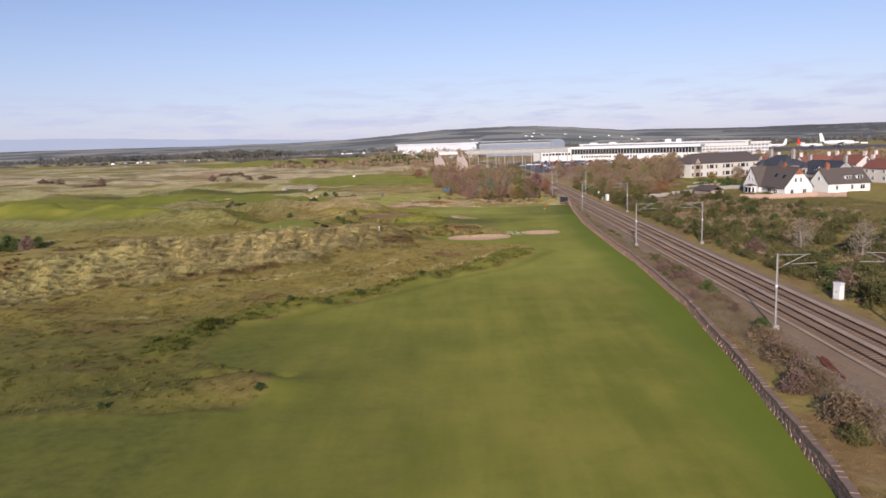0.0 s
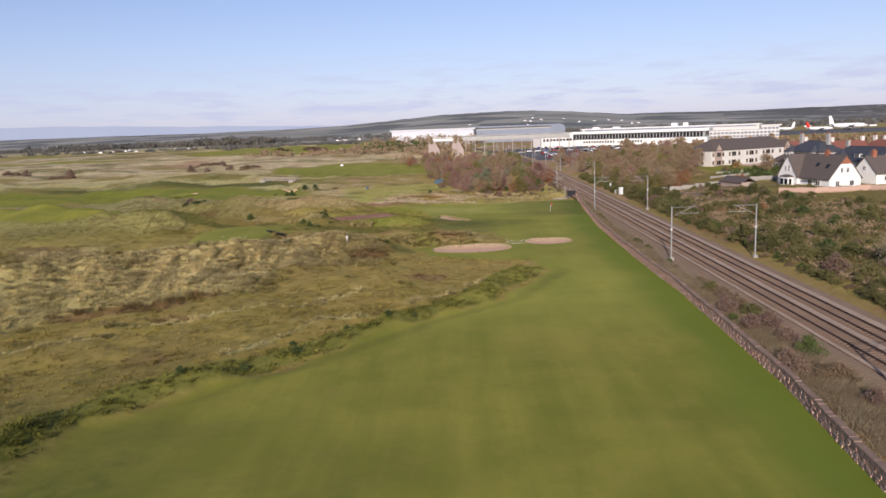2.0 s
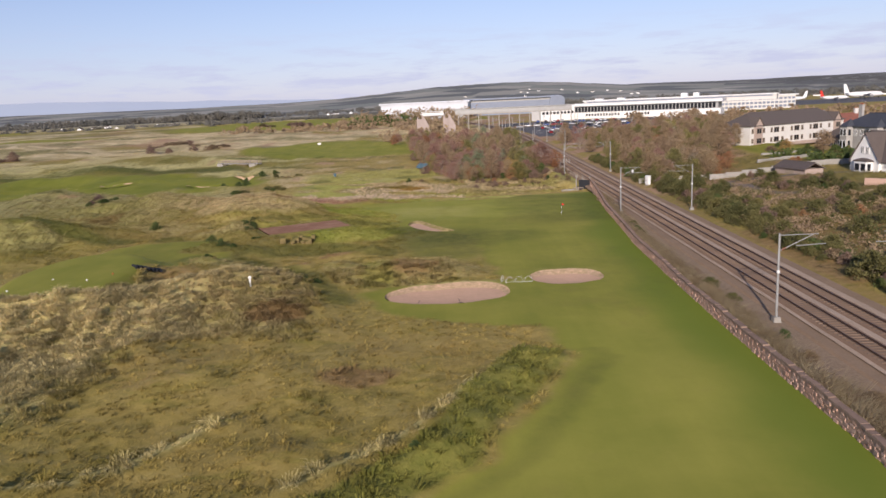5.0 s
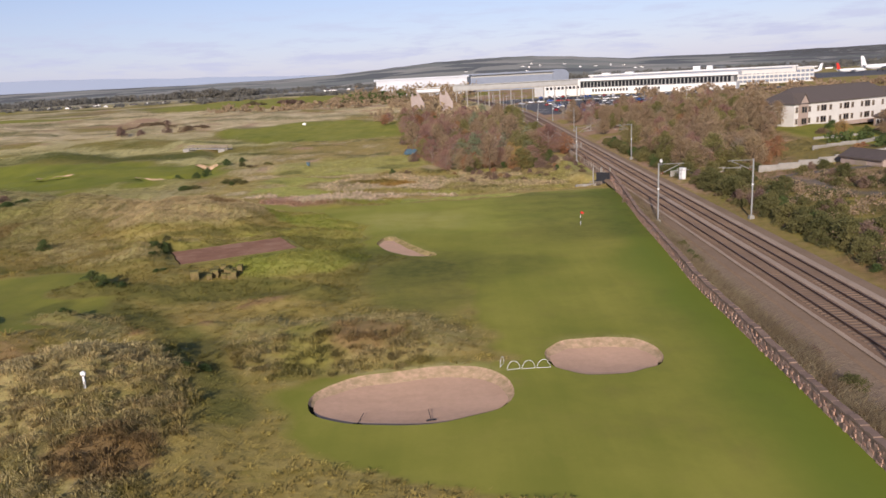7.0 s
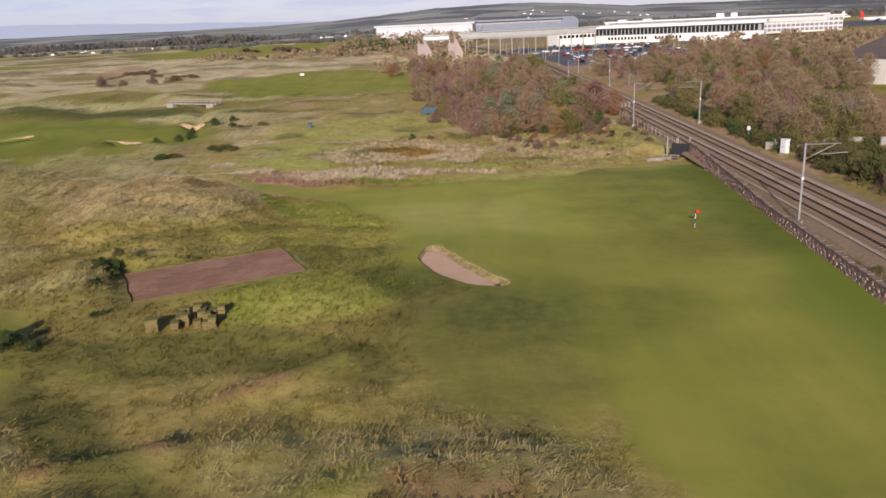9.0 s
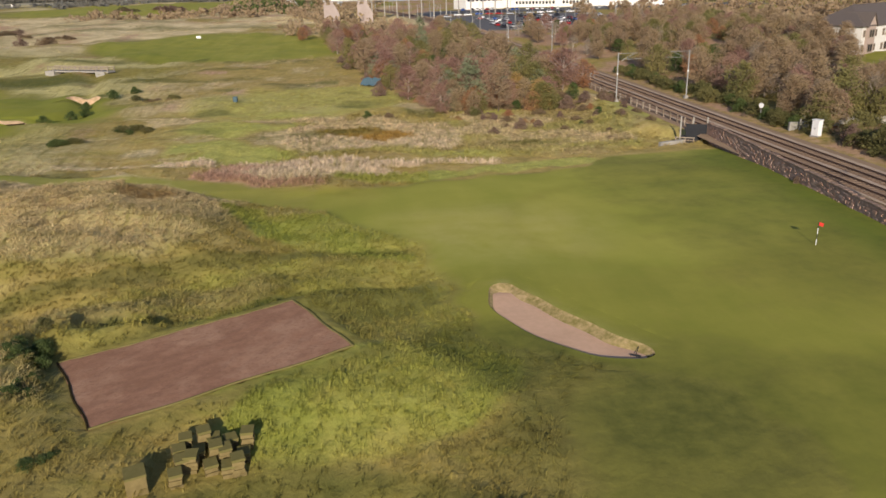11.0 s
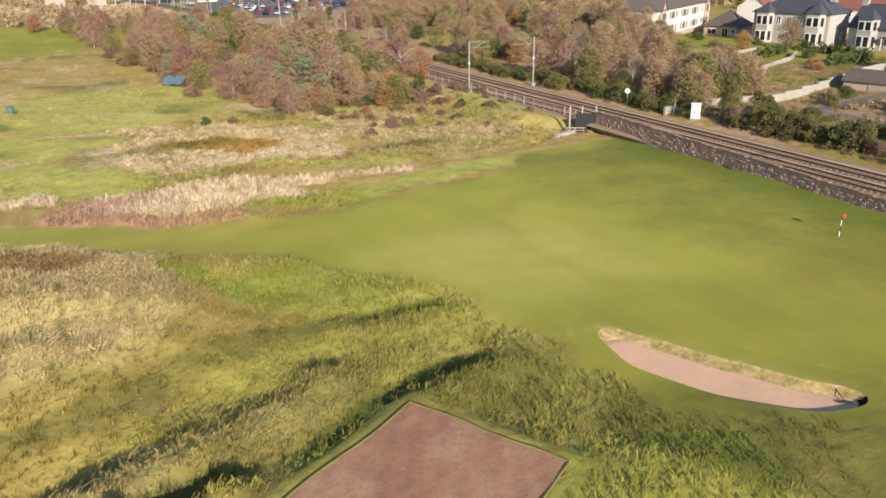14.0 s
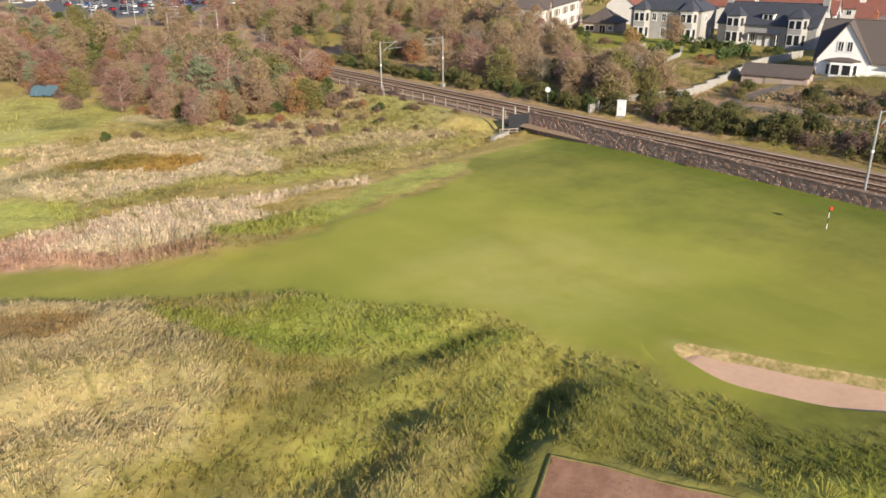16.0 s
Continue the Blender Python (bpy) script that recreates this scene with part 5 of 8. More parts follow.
def limbs(h, base, w, n, bark_r, lean=0.0, forks=1):
    """Trunk with a few limbs, as one mesh."""
    b = Build()
    top = (lean * h, 0.06 * h, h * 0.82)
    b.tube([(0, 0, -0.3), (lean * h * 0.3, 0.02 * h, h * 0.4), top], [bark_r * 1.25, bark_r * 0.8, bark_r * 0.25], 6)
    for k in range(n):
        a, t = k * 2.4 + rng.random(), 0.25 + 0.55 * k / n
        p = (lean * h * t, 0.03 * h * t, base * 0.7 + (h - base) * t * 0.8)
        q = (p[0] + 0.55 * w * math.cos(a), p[1] + 0.55 * w * math.sin(a), p[2] + 0.22 * h)
        e = (p[0] + 0.9 * w * math.cos(a + 0.2), p[1] + 0.9 * w * math.sin(a + 0.2), p[2] + 0.3 * h)
        b.tube([p, q, e], [bark_r * 0.45, bark_r * 0.3, bark_r * 0.1], 4)
    return b


def tree_kind(name, h, w, base, bark, leaf, clumps, per, size, spread, label, category, long=1.0, up=0.0, limb=7, bark_r=0.14, shape=1.0, lean=0.0):
    th = empty(name)
    part("trunk", limbs(h, base, w, limb, bark_r, lean), bark, th)
    v, f = scatter_tris(crown_points(clumps, h - base, w, base, shape), size, per, spread, 0.7, long, up)
    part("crown", arrays_mesh("crown", v, f, leaf), None, th)
    return tagged(th, label, category)


def bush_kind(name, h, w, leaf, clumps, per, size, label):
    th = empty(name)
    part("stem", limbs(h * 0.8, 0.1, w * 0.8, 5, 0.06), M_TRUNK, th)
    v, f = scatter_tris(crown_points(clumps, h, w, 0.05, 0.7), size * 0.62, int(per * 1.25), (0.45, 0.45, 0.35), 0.7, 2.2, 0.2)
    v[:, 2] = np.maximum(v[:, 2], -0.1)
    part("foliage", arrays_mesh("foliage", v, f, leaf), None, th)
    return tagged(th, label, "bush")


TREES = {
    "birch": [tree_kind("birch_tree", 6.4 + k, 3.0, 0.9, M_BIRCHBARK, L_BIRCH, 130, 24, 0.09, (0.75, 0.75, 0.8), "bare birch with a haze of purple-brown twigs", "tree", 6.0, 0.6, 9, 0.11, lean=0.05 * (k - 1)) for k in range(3)],
    "brown": [tree_kind("broadleaf_tree", 7.5 + k, 3.0, 1.4, M_TRUNK, L_BROWN, 120, 26, 0.115, (0.9, 0.9, 0.8), "autumn broadleaf tree with thin brown foliage", "tree", 4.6, 0.3, 9, 0.15) for k in range(3)],
    "olive": [tree_kind("broadleaf_tree", 6.5 + k, 3.0, 1.0, M_TRUNK, L_OLIVE, 120, 22, 0.19, (0.9, 0.9, 0.8), "broadleaf tree turning olive green in autumn", "tree", 1.8, 0.1, 7, 0.15) for k in range(2)],
    "russet": [tree_kind("broadleaf_tree", 5.5 + k, 2.6, 0.8, M_TRUNK, L_RUSSET, 100, 22, 0.16, (0.8, 0.8, 0.7), "small tree with russet autumn leaves", "tree", 2.0, 0.2, 7, 0.12) for k in range(2)],
    "pine": [tree_kind("pine_tree", 6.5 + 1.2 * k, 2.3, 1.3, M_TRUNK, L_PINE, 52, 48, 0.13, (0.75, 0.75, 0.42), "young pine with grey-green needle clumps", "tree", 2.6, 0.4, 9, 0.13, 0.8) for k in range(2)],
    "pale": [tree_kind("bare_tree", 6.5, 2.4, 0.9, M_BIRCHBARK, L_PALE, 80, 14, 0.07, (0.8, 0.8, 0.8), "leafless tree with pale grey twigs", "tree", 8.0, 0.7, 12, 0.12)],
    "gold": [tree_kind("willow_tree", 5.0, 2.0, 0.4, M_TRUNK, L_GOLD, 80, 26, 0.15, (0.7, 0.7, 0.7), "golden-leaved willow at the edge of the thicket", "tree", 2.4, 0.4, 7, 0.10)],
    "green": [tree_kind("holly_tree", 5.0, 1.8, 0.5, M_TRUNK, L_GREEN, 80, 26, 0.17, (0.7, 0.7, 0.6), "dense dark green evergreen tree", "tree", 1.5, 0.1, 6, 0.12, 0.8)],
}
BUSHES = {
    "gorse": [bush_kind("gorse_bush", 1.7 + 0.3 * k, 1.9, L_GORSE, 60, 26, 0.18, "dense dark green gorse bush") for k in range(3)],
    "willow": [bush_kind("willow_shrub", 1.9, 1.5, L_WILLOW, 55, 24, 0.16, "bare purple-brown willow shrub")],
    "bramble": [bush_kind("bramble_bush", 1.1, 1.5, G_BROWN, 50, 22, 0.16, "low brown bramble and dead bracken")],
    "dark": [bush_kind("dark_bush", 1.6, 1.3, L_GREEN, 50, 24, 0.17, "dark evergreen bush on the links")],
    "orange": [bush_kind("bracken_clump", 1.2, 1.5, L_RUSSET, 50, 22, 0.16, "rusty orange bracken clump")],
}
used = set()


def plant(kind, x, y, s=1.0, table=None, group="", sink=0.08, tall=1.0):
    table = table or TREES
    choices = table[kind]
    ob = choices[int(rng.integers(len(choices)))]
    wide = s * (1.18 if table is TREES else 1.0)
    m = pose(x, y, ground_z(x, y) - sink, 0, 0, rng.random() * 360) @ Matrix.Diagonal((wide * (0.88 + 0.24 * rng.random()), wide, s * tall * (0.84 + 0.3 * rng.random()), 1))
    if ob.name not in used:
        used.add(ob.name)
        ob.matrix_world = m
        if group:
            tagged(ob, group=group)
        return ob
    c = ob.copy()
    scene.collection.objects.link(c)
    for ch in ob.children:
        cc = ch.copy()
        scene.collection.objects.link(cc)
        cc.parent = c
    c.matrix_world = m
    if group:
        tagged(c, group=group)
    return c


def pick(weights):
    names, w = zip(*weights)
    return names[int(rng.choice(len(names), p=np.array(w) / sum(w)))]


# thicket between the links and the railway
count = 0
while count < 215:
    y = 288 + 190 * rng.random() ** 1.35
    lo = np.interp(y, [285, 300, 320, 345, 380, 430, 480], [9, 1, -7, -10, -12, -22, -34])
    hi = float(rail_x(y)) - 10
    x = lo + (hi - lo) * rng.random()
    if y < 305 and x > 22 + 0.2 * (y - 288):
        continue
    k = pick([("birch", 3.6), ("brown", 2.6), ("russet", 1.2), ("pine", 2.2 if y < 350 else 0.6), ("olive", 2.2), ("green", 1.3), ("gold", 0.4)])
    plant(k, x, y, (0.42 if y < 302 else 0.56 + 0.14 * float(smooth((x - 8) / 14))) + 0.36 * rng.random(), None, "thicket trees")
    count += 1
for x, y, k, s in ((20.5, 291, "gold", 1.05), (10, 303, "pine", 0.95), (14, 311, "pine", 1.1), (17, 306, "pine", 1.0), (3, 289, "birch", 0.6), (1.5, 297, "birch", 0.55),
                   (28, 296, "green", 0.6), (24, 300, "birch", 0.7), (33, 306, "russet", 0.8), (30, 312, "birch", 0.9), (7, 318, "pine", 0.9), (-6, 348, "green", 0.95)):
    plant(k, x, y, s, None, "thicket trees")

for _ in range(190):
    y = 286 + 110 * rng.random()
    lo = np.interp(y, [285, 300, 320, 345, 380], [6, 0, -9, -12, -14])
    x = lo + (34 - lo) * rng.random()
    plant(pick([("willow", 4), ("bramble", 2), ("orange", 1.2), ("dark", 0.8), ("gorse", 0.8)]), x, y, 0.6 + 0.6 * rng.random(), BUSHES, "thicket shrubs")

# wood on the town side of the line
count = 0
while count < 270:
    y = 256 + 245 * rng.random() ** 1.1
    lo = float(rail_x(y)) + 11
    hi = np.interp(y, [256, 275, 295, 330, 400, 500], [64, 70, 80, 100, 130, 150])
    x = lo + (hi - lo) * rng.random()
    if y > 470 and x < 130:
        continue
    k = pick([("brown", 5), ("birch", 1.5), ("olive", 2.0), ("pale", 1.5), ("russet", 0.7), ("green", 0.3)])
    plant(k, x, y, 0.58 + 0.3 * rng.random(), None, "lineside wood")
    count += 1
for x, y, k, s in ((86, 306, "brown", 0.72), (84.5, 311, "brown", 0.85), (88, 315, "olive", 0.75), (82, 305, "russet", 0.6), (85, 319, "brown", 0.85), (66, 262, "russet", 0.75), (70, 266, "russet", 0.7), (62, 265, "pale", 0.8), (57, 262, "pale", 0.75), (64, 258, "russet", 0.55), (92, 285, "gold", 0.8), (100, 281, "brown", 0.7)):
    plant(k, x, y, s, None, "lineside wood")

# gorse and scrub along the far side of the track
count = 0
while count < 200:
    y = 45 + 215 * rng.random()
    x = 48.5 + 38 * rng.random() ** 1.7
    if 56 < x < 66 and 205 < y < 246:
        continue
    if x > 66 and y > 225:
        continue
    k = pick([("gorse", 7), ("bramble", 2.2 if x > 54 else 0.4), ("willow", 0.3), ("dark", 0.5)])
    plant(k, x, y, 0.75 + 0.5 * rng.random(), BUSHES, "lineside gorse")
    count += 1
for y in np.arange(150, 250, 1.9):
    plant(pick([("gorse", 6), ("dark", 1), ("bramble", 1), ("willow", 0.8)]), 48.6 + rng.random() * 2.4, float(y), (0.85 if y > 190 else 0.7) + 0.35 * rng.random(), BUSHES, "gorse hedge")
for _ in range(85):
    x, y = 52 + 24 * rng.random(), 196 + 54 * rng.random()
    if abs(x - 61.5) < 3.2 and y > 208 or (y > 236 and abs(y - (240 + 0.37 * (x - 60))) < 3.5):
        continue
    plant(pick([("gorse", 5), ("bramble", 2), ("willow", 1.2), ("dark", 0.8), ("orange", 0.5)]), x, y, 0.6 + 0.5 * rng.random(), BUSHES, "lane-side scrub")
for y in np.arange(258, 330, 2.4):
    plant("gorse" if rng.random() < 0.85 else "dark", 47.2 + rng.random() * 1.8, float(y), 0.75 + 0.3 * rng.random(), BUSHES, "gorse hedge")
for x, y in ((62, 120), (66, 112), (58, 132), (70, 124), (74, 100), (64, 90)):
    plant("pale", x, y, 0.9, None, "bare lineside trees")

for y in np.arange(56, 250, 2.6):
    if rng.random() < 0.8:
        plant(pick([("gorse", 6), ("dark", 1), ("bramble", 1.6)]), 47.2 + 1.0 * rng.random(), float(y), 0.4 + 0.3 * rng.random(), BUSHES, "gorse hedge")

# shrubs between wall and track
for x, y, k, s in ((30.6, 104, "willow", 0.75), (30.2, 99, "willow", 0.6), (30.4, 112, "bramble", 0.9), (30.8, 118, "bramble", 0.9), (30.0, 90, "bramble", 0.8), (29.8, 84, "willow", 0.5),
                   (31, 127, "bramble", 0.8), (31.2, 141, "dark", 0.45), (30.5, 135, "bramble", 0.6), (30.6, 151, "gorse", 0.6), (30.4, 157, "gorse", 0.55), (30.8, 163, "willow", 0.5),
                   (31.0, 190, "gorse", 0.5), (31.2, 193, "dark", 0.5), (31.6, 197, "gorse", 0.5), (31.4, 186, "bramble", 0.5), (32.6, 232, "willow", 0.42), (27.8, 66, "bramble", 1.0),
                   (28.4, 72, "bramble", 0.9), (27.4, 60, "bramble", 0.9), (26.0, 52, "bramble", 1.0), (27, 46, "gorse", 0.5)):
    plant(k, x, y, s * (1.35 if y < 125 else 1.0), BUSHES, "shrubs behind the wall")

for _ in range(20):
    y = 46 + 80 * rng.random()
    x = float(wall_x(y)) + 1.2 + 3.4 * rng.random()
    plant(pick([("willow", 4), ("bramble", 3), ("dark", 0.5), ("gorse", 0.6)]), x, y, 0.45 + 0.5 * rng.random(), BUSHES, "shrubs behind the wall")

# shrubs on the links
for x, y, k, s in ((31.5, 268, "bramble", 0.5), (29.4, 274, "willow", 0.4), (32.6, 277, "bramble", 0.6), (26.0, 270, "bramble", 0.45), (23.5, 276, "dark", 0.4), (27.5, 281, "willow", 0.5), (31.8, 287, "willow", 0.7),
                   (20.0, 273, "bramble", 0.5), (16.5, 279, "orange", 0.5), (24.0, 264, "bramble", 0.4), (12.5, 281, "bramble", 0.7), (8.6, 271, "willow", 0.62), (22, 283, "willow", 0.5), (19.3, 286, "bramble", 0.9), (-9.5, 287, "dark", 0.7), (-6, 286, "bramble", 0.6), (28, 286, "orange", 0.6),
                   (14, 286, "orange", 0.8), (31, 288, "willow", 0.6), (35, 287, "willow", 0.8), (33.5, 292, "dark", 0.6), (25, 277, "bramble", 0.6), (17, 278, "bramble", 0.5), (5, 283, "orange", 0.6),
                   (-166, 494, "willow", 2.2), (-155, 492, "willow", 2.0), (-140, 488, "willow", 1.8), (-130, 487, "bramble", 2.6), (-228, 468, "willow", 2.2), (-240, 470, "willow", 1.8), (-262, 482, "willow", 2.0),
                   # dark bushes near (-31, 186) and (-29, 200) stand for the mounds' shade
                   (-29.0, 200.6, "dark", 0.5), (-28.6, 199.4, "dark", 0.4), (-29.3, 202.2, "gorse", 0.4), (-31, 186.4, "dark", 0.62), (-29.6, 186.0, "dark", 0.5), (-98, 163, "dark", 1.6), (-94, 160, "willow", 1.5), (-102, 166, "dark", 1.7), (-96, 168, "dark", 1.4),
                   (-66, 303, "dark", 1.0), (-63, 308, "dark", 1.0), (-62, 313, "dark", 1.0), (-64, 320, "dark", 0.8), (-60, 325, "dark", 1.0), (-57, 330, "dark", 0.9), (-48, 208, "dark", 0.8)):
    plant(k, x, y, s, BUSHES, "links shrubs")
for _ in range(26):
    x, y = 6 + 27 * rng.random(), 274 + 19 * rng.random()
    plant(pick([("willow", 2), ("bramble", 3), ("orange", 1), ("dark", 0.7), ("gorse", 1)]), x, y, 0.4 + 0.4 * rng.random(), BUSHES, "thicket shrubs")


def clump(cx, cy, rx, ry, n, kinds, s, group):
    """A spread of shrubs grown together."""
    for _ in range(n):
        a, r = rng.random() * 2 * math.pi, rng.random() ** 0.5
        plant(kinds[int(rng.integers(len(kinds)))], cx + rx * r * math.cos(a), cy + ry * r * math.sin(a), s * (0.75 + 0.5 * rng.random()), BUSHES, group, 0.08, 0.6)


for cx, cy, rx, ry, n, kinds, s in ((-172, 548, 15, 10, 16, ("willow", "bramble"), 2.0), (-142, 534, 16, 3, 8, ("bramble",), 1.5), (-190, 560, 5, 4, 4, ("willow",), 1.4), (-236, 470, 9, 6, 8, ("willow",), 1.9),
                                    (-268, 480, 8, 5, 5, ("willow",), 1.8), (-205, 900, 16, 14, 9, ("willow", "gorse"), 3.0), (-158, 880, 20, 14, 11, ("willow",), 3.0), (-105, 840, 24, 16, 12, ("willow", "gorse"), 3.0),
                                    (-52, 276, 4, 2.2, 9, ("dark", "gorse"), 0.7), (-47, 288, 3, 2, 6, ("gorse", "dark"), 0.7), (-52, 322, 5, 1.6, 7, ("gorse", "bramble"), 0.7), (-74, 243, 3.5, 3, 8, ("dark", "willow"), 0.8),
                                    # dark clumps at the hummocks and by the plot stand for their shaded sides
                                    (-29.6, 186, 2.0, 1.0, 5, ("dark",), 0.45), (-27.6, 175.4, 1.4, 0.6, 5, ("dark",), 0.34), (-29.4, 200.2, 1.2, 0.9, 8, ("dark",), 0.5), (-28.2, 196.4, 0.7, 1.2, 5, ("dark",), 0.36), (-25.7, 191.1, 0.6, 0.4, 3, ("dark",), 0.3), (-13.2, 162.8, 1.9, 0.8, 9, ("dark", "bramble", "dark"), 0.42), (-98, 163, 4, 3, 7, ("dark", "willow"), 1.0)):
    clump(cx, cy, rx, ry, n, kinds, s, "links shrubs")


def wood_stuff(name, pts, leaf, size, label, category="woodland"):
    """A far wood of many clumps as one mesh."""
    c = []
    for x, y, h, w in pts:
        q = crown_points(9, h, w, 0.2, 0.8)
        c.append(q + np.array((x, y, ground_z(x, y))))
    v, f = scatter_tris(np.concatenate(c), size, 7, (size, size, size * 0.8), 0.7)
    return tagged(part(name, arrays_mesh(name, v, f, leaf), None), label, category, kind="stuff")


def belt(n, x0, x1, y0, y1, h, w):
    return [(x0 + (x1 - x0) * a, y0 + (y1 - y0) * b, h * (0.7 + 0.5 * c), w * (0.8 + 0.4 * c)) for a, b, c in rng.random((n, 3))]


wood_stuff("willow_scrub", belt(60, -40, 6, 490, 690, 4.5, 4.5) + belt(34, -22, 14, 470, 560, 4.0, 4), L_BROWN, 1.1, "brown autumn willow scrub beside the line")
wood_stuff("distant_scrub", belt(60, -190, -40, 690, 800, 4.5, 5.5) + belt(26, -120, -50, 800, 860, 6, 6), L_BROWN, 1.5, "brown scrub belt across the links")
wood_stuff("hangar_scrub", belt(60, -95, 6, 760, 850, 11.5, 6) + belt(110, -100, 24, 850, 893, 12.5, 6) + belt(30, -45, 8, 650, 740, 7.0, 5), L_BROWN, 1.2, "brown trees in front of the hangars")
wood_stuff("distant_green_trees", belt(34, -95, -30, 760, 880, 8, 6), L_GREEN, 1.6, "dark green trees beyond the fairways")
far_pts = belt(420, -1000, -430, 1700, 1950, 11, 13) + belt(300, -1600, -800, 1500, 2000, 4.5, 12) + belt(160, -460, 200, 1850, 2300, 6, 16)
far_pts += belt(420, 200, 1400, 1250, 2100, 8, 13) + belt(120, -420, 60, 1300, 1500, 2.5, 9) + belt(150, -1300, -300, 1150, 1350, 1.4, 10)
far_pts += [(x, y, 12 + 6 * math.sin(x * 0.05) ** 2, 12) for x, y, _, _ in belt(150, -640, -440, 1730, 1800, 1, 1)]
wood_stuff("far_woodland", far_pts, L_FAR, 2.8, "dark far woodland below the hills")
wood_stuff("airport_trees", belt(90, 120, 330, 480, 640, 5.5, 6) + belt(70, 130, 400, 400, 480, 6, 5), L_BROWN, 1.6, "brown autumn trees in front of the terminal")
wood_stuff("town_trees", belt(60, 170, 330, 180, 420, 5, 4), L_OLIVE, 1.3, "garden trees among the houses")


def scrub_stuff(name, n, leaf, seed, label):
    """Low unbroken scrub on the town side, as one mesh."""
    x, y = 49 + 40 * rng.random(n) ** 1.2, 40 + 205 * rng.random(n)
    keep = (lattice(x, y, 8, seed) + 0.5 * lattice(x, y, 3, seed + 1) > -0.15) & (zones(x, y)[:, 5] < 0.2) & ((x < 74) | (y < 215))
    x, y = x[keep], y[keep]
    s = 0.5 + 0.9 * rng.random(len(x))
    c = np.stack([x, y, height(x, y)[0] + 0.35 * s], -1)
    v, f = scatter_tris(c, 0.26, 26, (0.8, 0.8, 0.55), 0.7)
    return tagged(part(name, arrays_mesh(name, v, f, leaf), None), label, "scrub", kind="stuff")


scrub_stuff("brown_scrub", 3400, L_BROWN, 41, "low brown scrub beside the railway")
scrub_stuff("olive_scrub", 1800, L_GORSE, 44, "low olive-green scrub beside the railway")


# grass of the rough: one sheet of tufts a kind
def tufts(name, x, y, hgt, wid, blades, leaf, label, lean=0.7, thick=0.05):
    n = len(x)
    z = height(x, y)[0]
    xs, ys, zs = np.repeat(x, blades), np.repeat(y, blades), np.repeat(z, blades)
    m = len(xs)
    hh = np.repeat(hgt * (0.6 + 0.8 * rng.random(n)), blades) * (0.6 + 0.7 * rng.random(m))
    ww = np.repeat(wid * np.ones(n), blades) * (0.6 + 0.8 * rng.random(m))
    a = rng.random(m) * 2 * math.pi
    px, py = xs + 0.55 * ww * rng.normal(size=m), ys + 0.55 * ww * rng.normal(size=m)
    # bent over by the wind, tuft by tuft
    bx, by = np.repeat(1.6 + 1.4 * rng.normal(size=n), blades), np.repeat(1.0 + 1.4 * rng.normal(size=n), blades)
    tx = px + hh * (bx + 1.2 * lean * rng.normal(size=m))
    ty = py + hh * (by + 1.2 * lean * rng.normal(size=m))
    hw = 0.02 + thick * ww
    v = np.stack([np.stack([px - hw * np.cos(a), py - hw * np.sin(a), zs - 0.06], -1), np.stack([px + hw * np.cos(a), py + hw * np.sin(a), zs - 0.06], -1),
                  np.stack([tx, ty, zs + hh], -1)], 1).reshape(-1, 3)
    me = arrays_mesh(name, v, np.arange(m * 3).reshape(-1, 3), leaf)
    if leaf is M_BLADES:
        cover(me, x, y, 3 * blades, None, 0.78 + 0.44 * rng.random(n))
    return tagged(part(name, me, None), label, "grass", kind="stuff")


def spots(n, x0, x1, y0, y1, weigh):
    x, y = x0 + (x1 - x0) * rng.random(n), y0 + (y1 - y0) * rng.random(n)
    near = np.full(n, 9.0)
    for b in BUNKERS + FAR_BUNKERS:
        near = np.minimum(near, bunker_far(x, y, b))
    keep = (rng.random(n) < weigh(zones(x, y), x, y)) & (near > 0.4) & (soil_in(x, y, 0.75) > 0)
    return x[keep], y[keep]


def links_side(x, y):
    return (x < wall_x(np.minimum(y, 257)) - 0.3) & ((y < 258) | (x < rail_x(y) - 9))


def clear(z):
    return (z[:, 0] < 0.25) & (z[:, 5] < 0.3)


x, y = spots(52000, -80, 34, 52, 295, lambda z, x, y: z[:, 2] * (1 - z[:, 4] * 0.5) * clear(z) * links_side(x, y))
tufts("dry_dune_grass", x, y, 0.15, 0.5, 7, M_BLADES, "tall straw-coloured marram grass on the dunes")
x, y = spots(110000, -70, 34, 52, 300, lambda z, x, y: (1 - z[:, 2]) * (1 - z[:, 3]) * (1 - 0.7 * z[:, 7]) * 0.75 * clear(z) * links_side(x, y))
tufts("rough_grass", x, y, 0.11, 0.42, 5, M_BLADES, "short olive and yellow rough grass")
x, y = spots(120000, -35, 34, 52, 330, lambda z, x, y: z[:, 3] * clear(z) * links_side(x, y))
tufts("lush_grass", x, y, 0.065, 0.42, 7, M_BLADES, "lush green tussocks along the fairway edge", 0.9, 0.03)
x, y = spots(60000, -70, 48, 40, 300, lambda z, x, y: z[:, 4] * clear(z) * (1 - z[:, 7]))
tufts("dead_stems", x, y, 0.11, 0.4, 5, M_BLADES, "brown dead stems and heather in the rough")
x, y = spots(60000, -330, -60, 120, 900, lambda z, x, y: np.maximum(z[:, 2], 0.25) * clear(z) * 0.8)
tufts("distant_dune_grass", x, y, 0.5, 0.8, 4, M_BLADES, "pale dune grass across the links")
x, y = spots(40000, -60, 20, 300, 700, lambda z, x, y: np.maximum(z[:, 2], 0.3) * clear(z) * links_side(x, y) * 0.8)
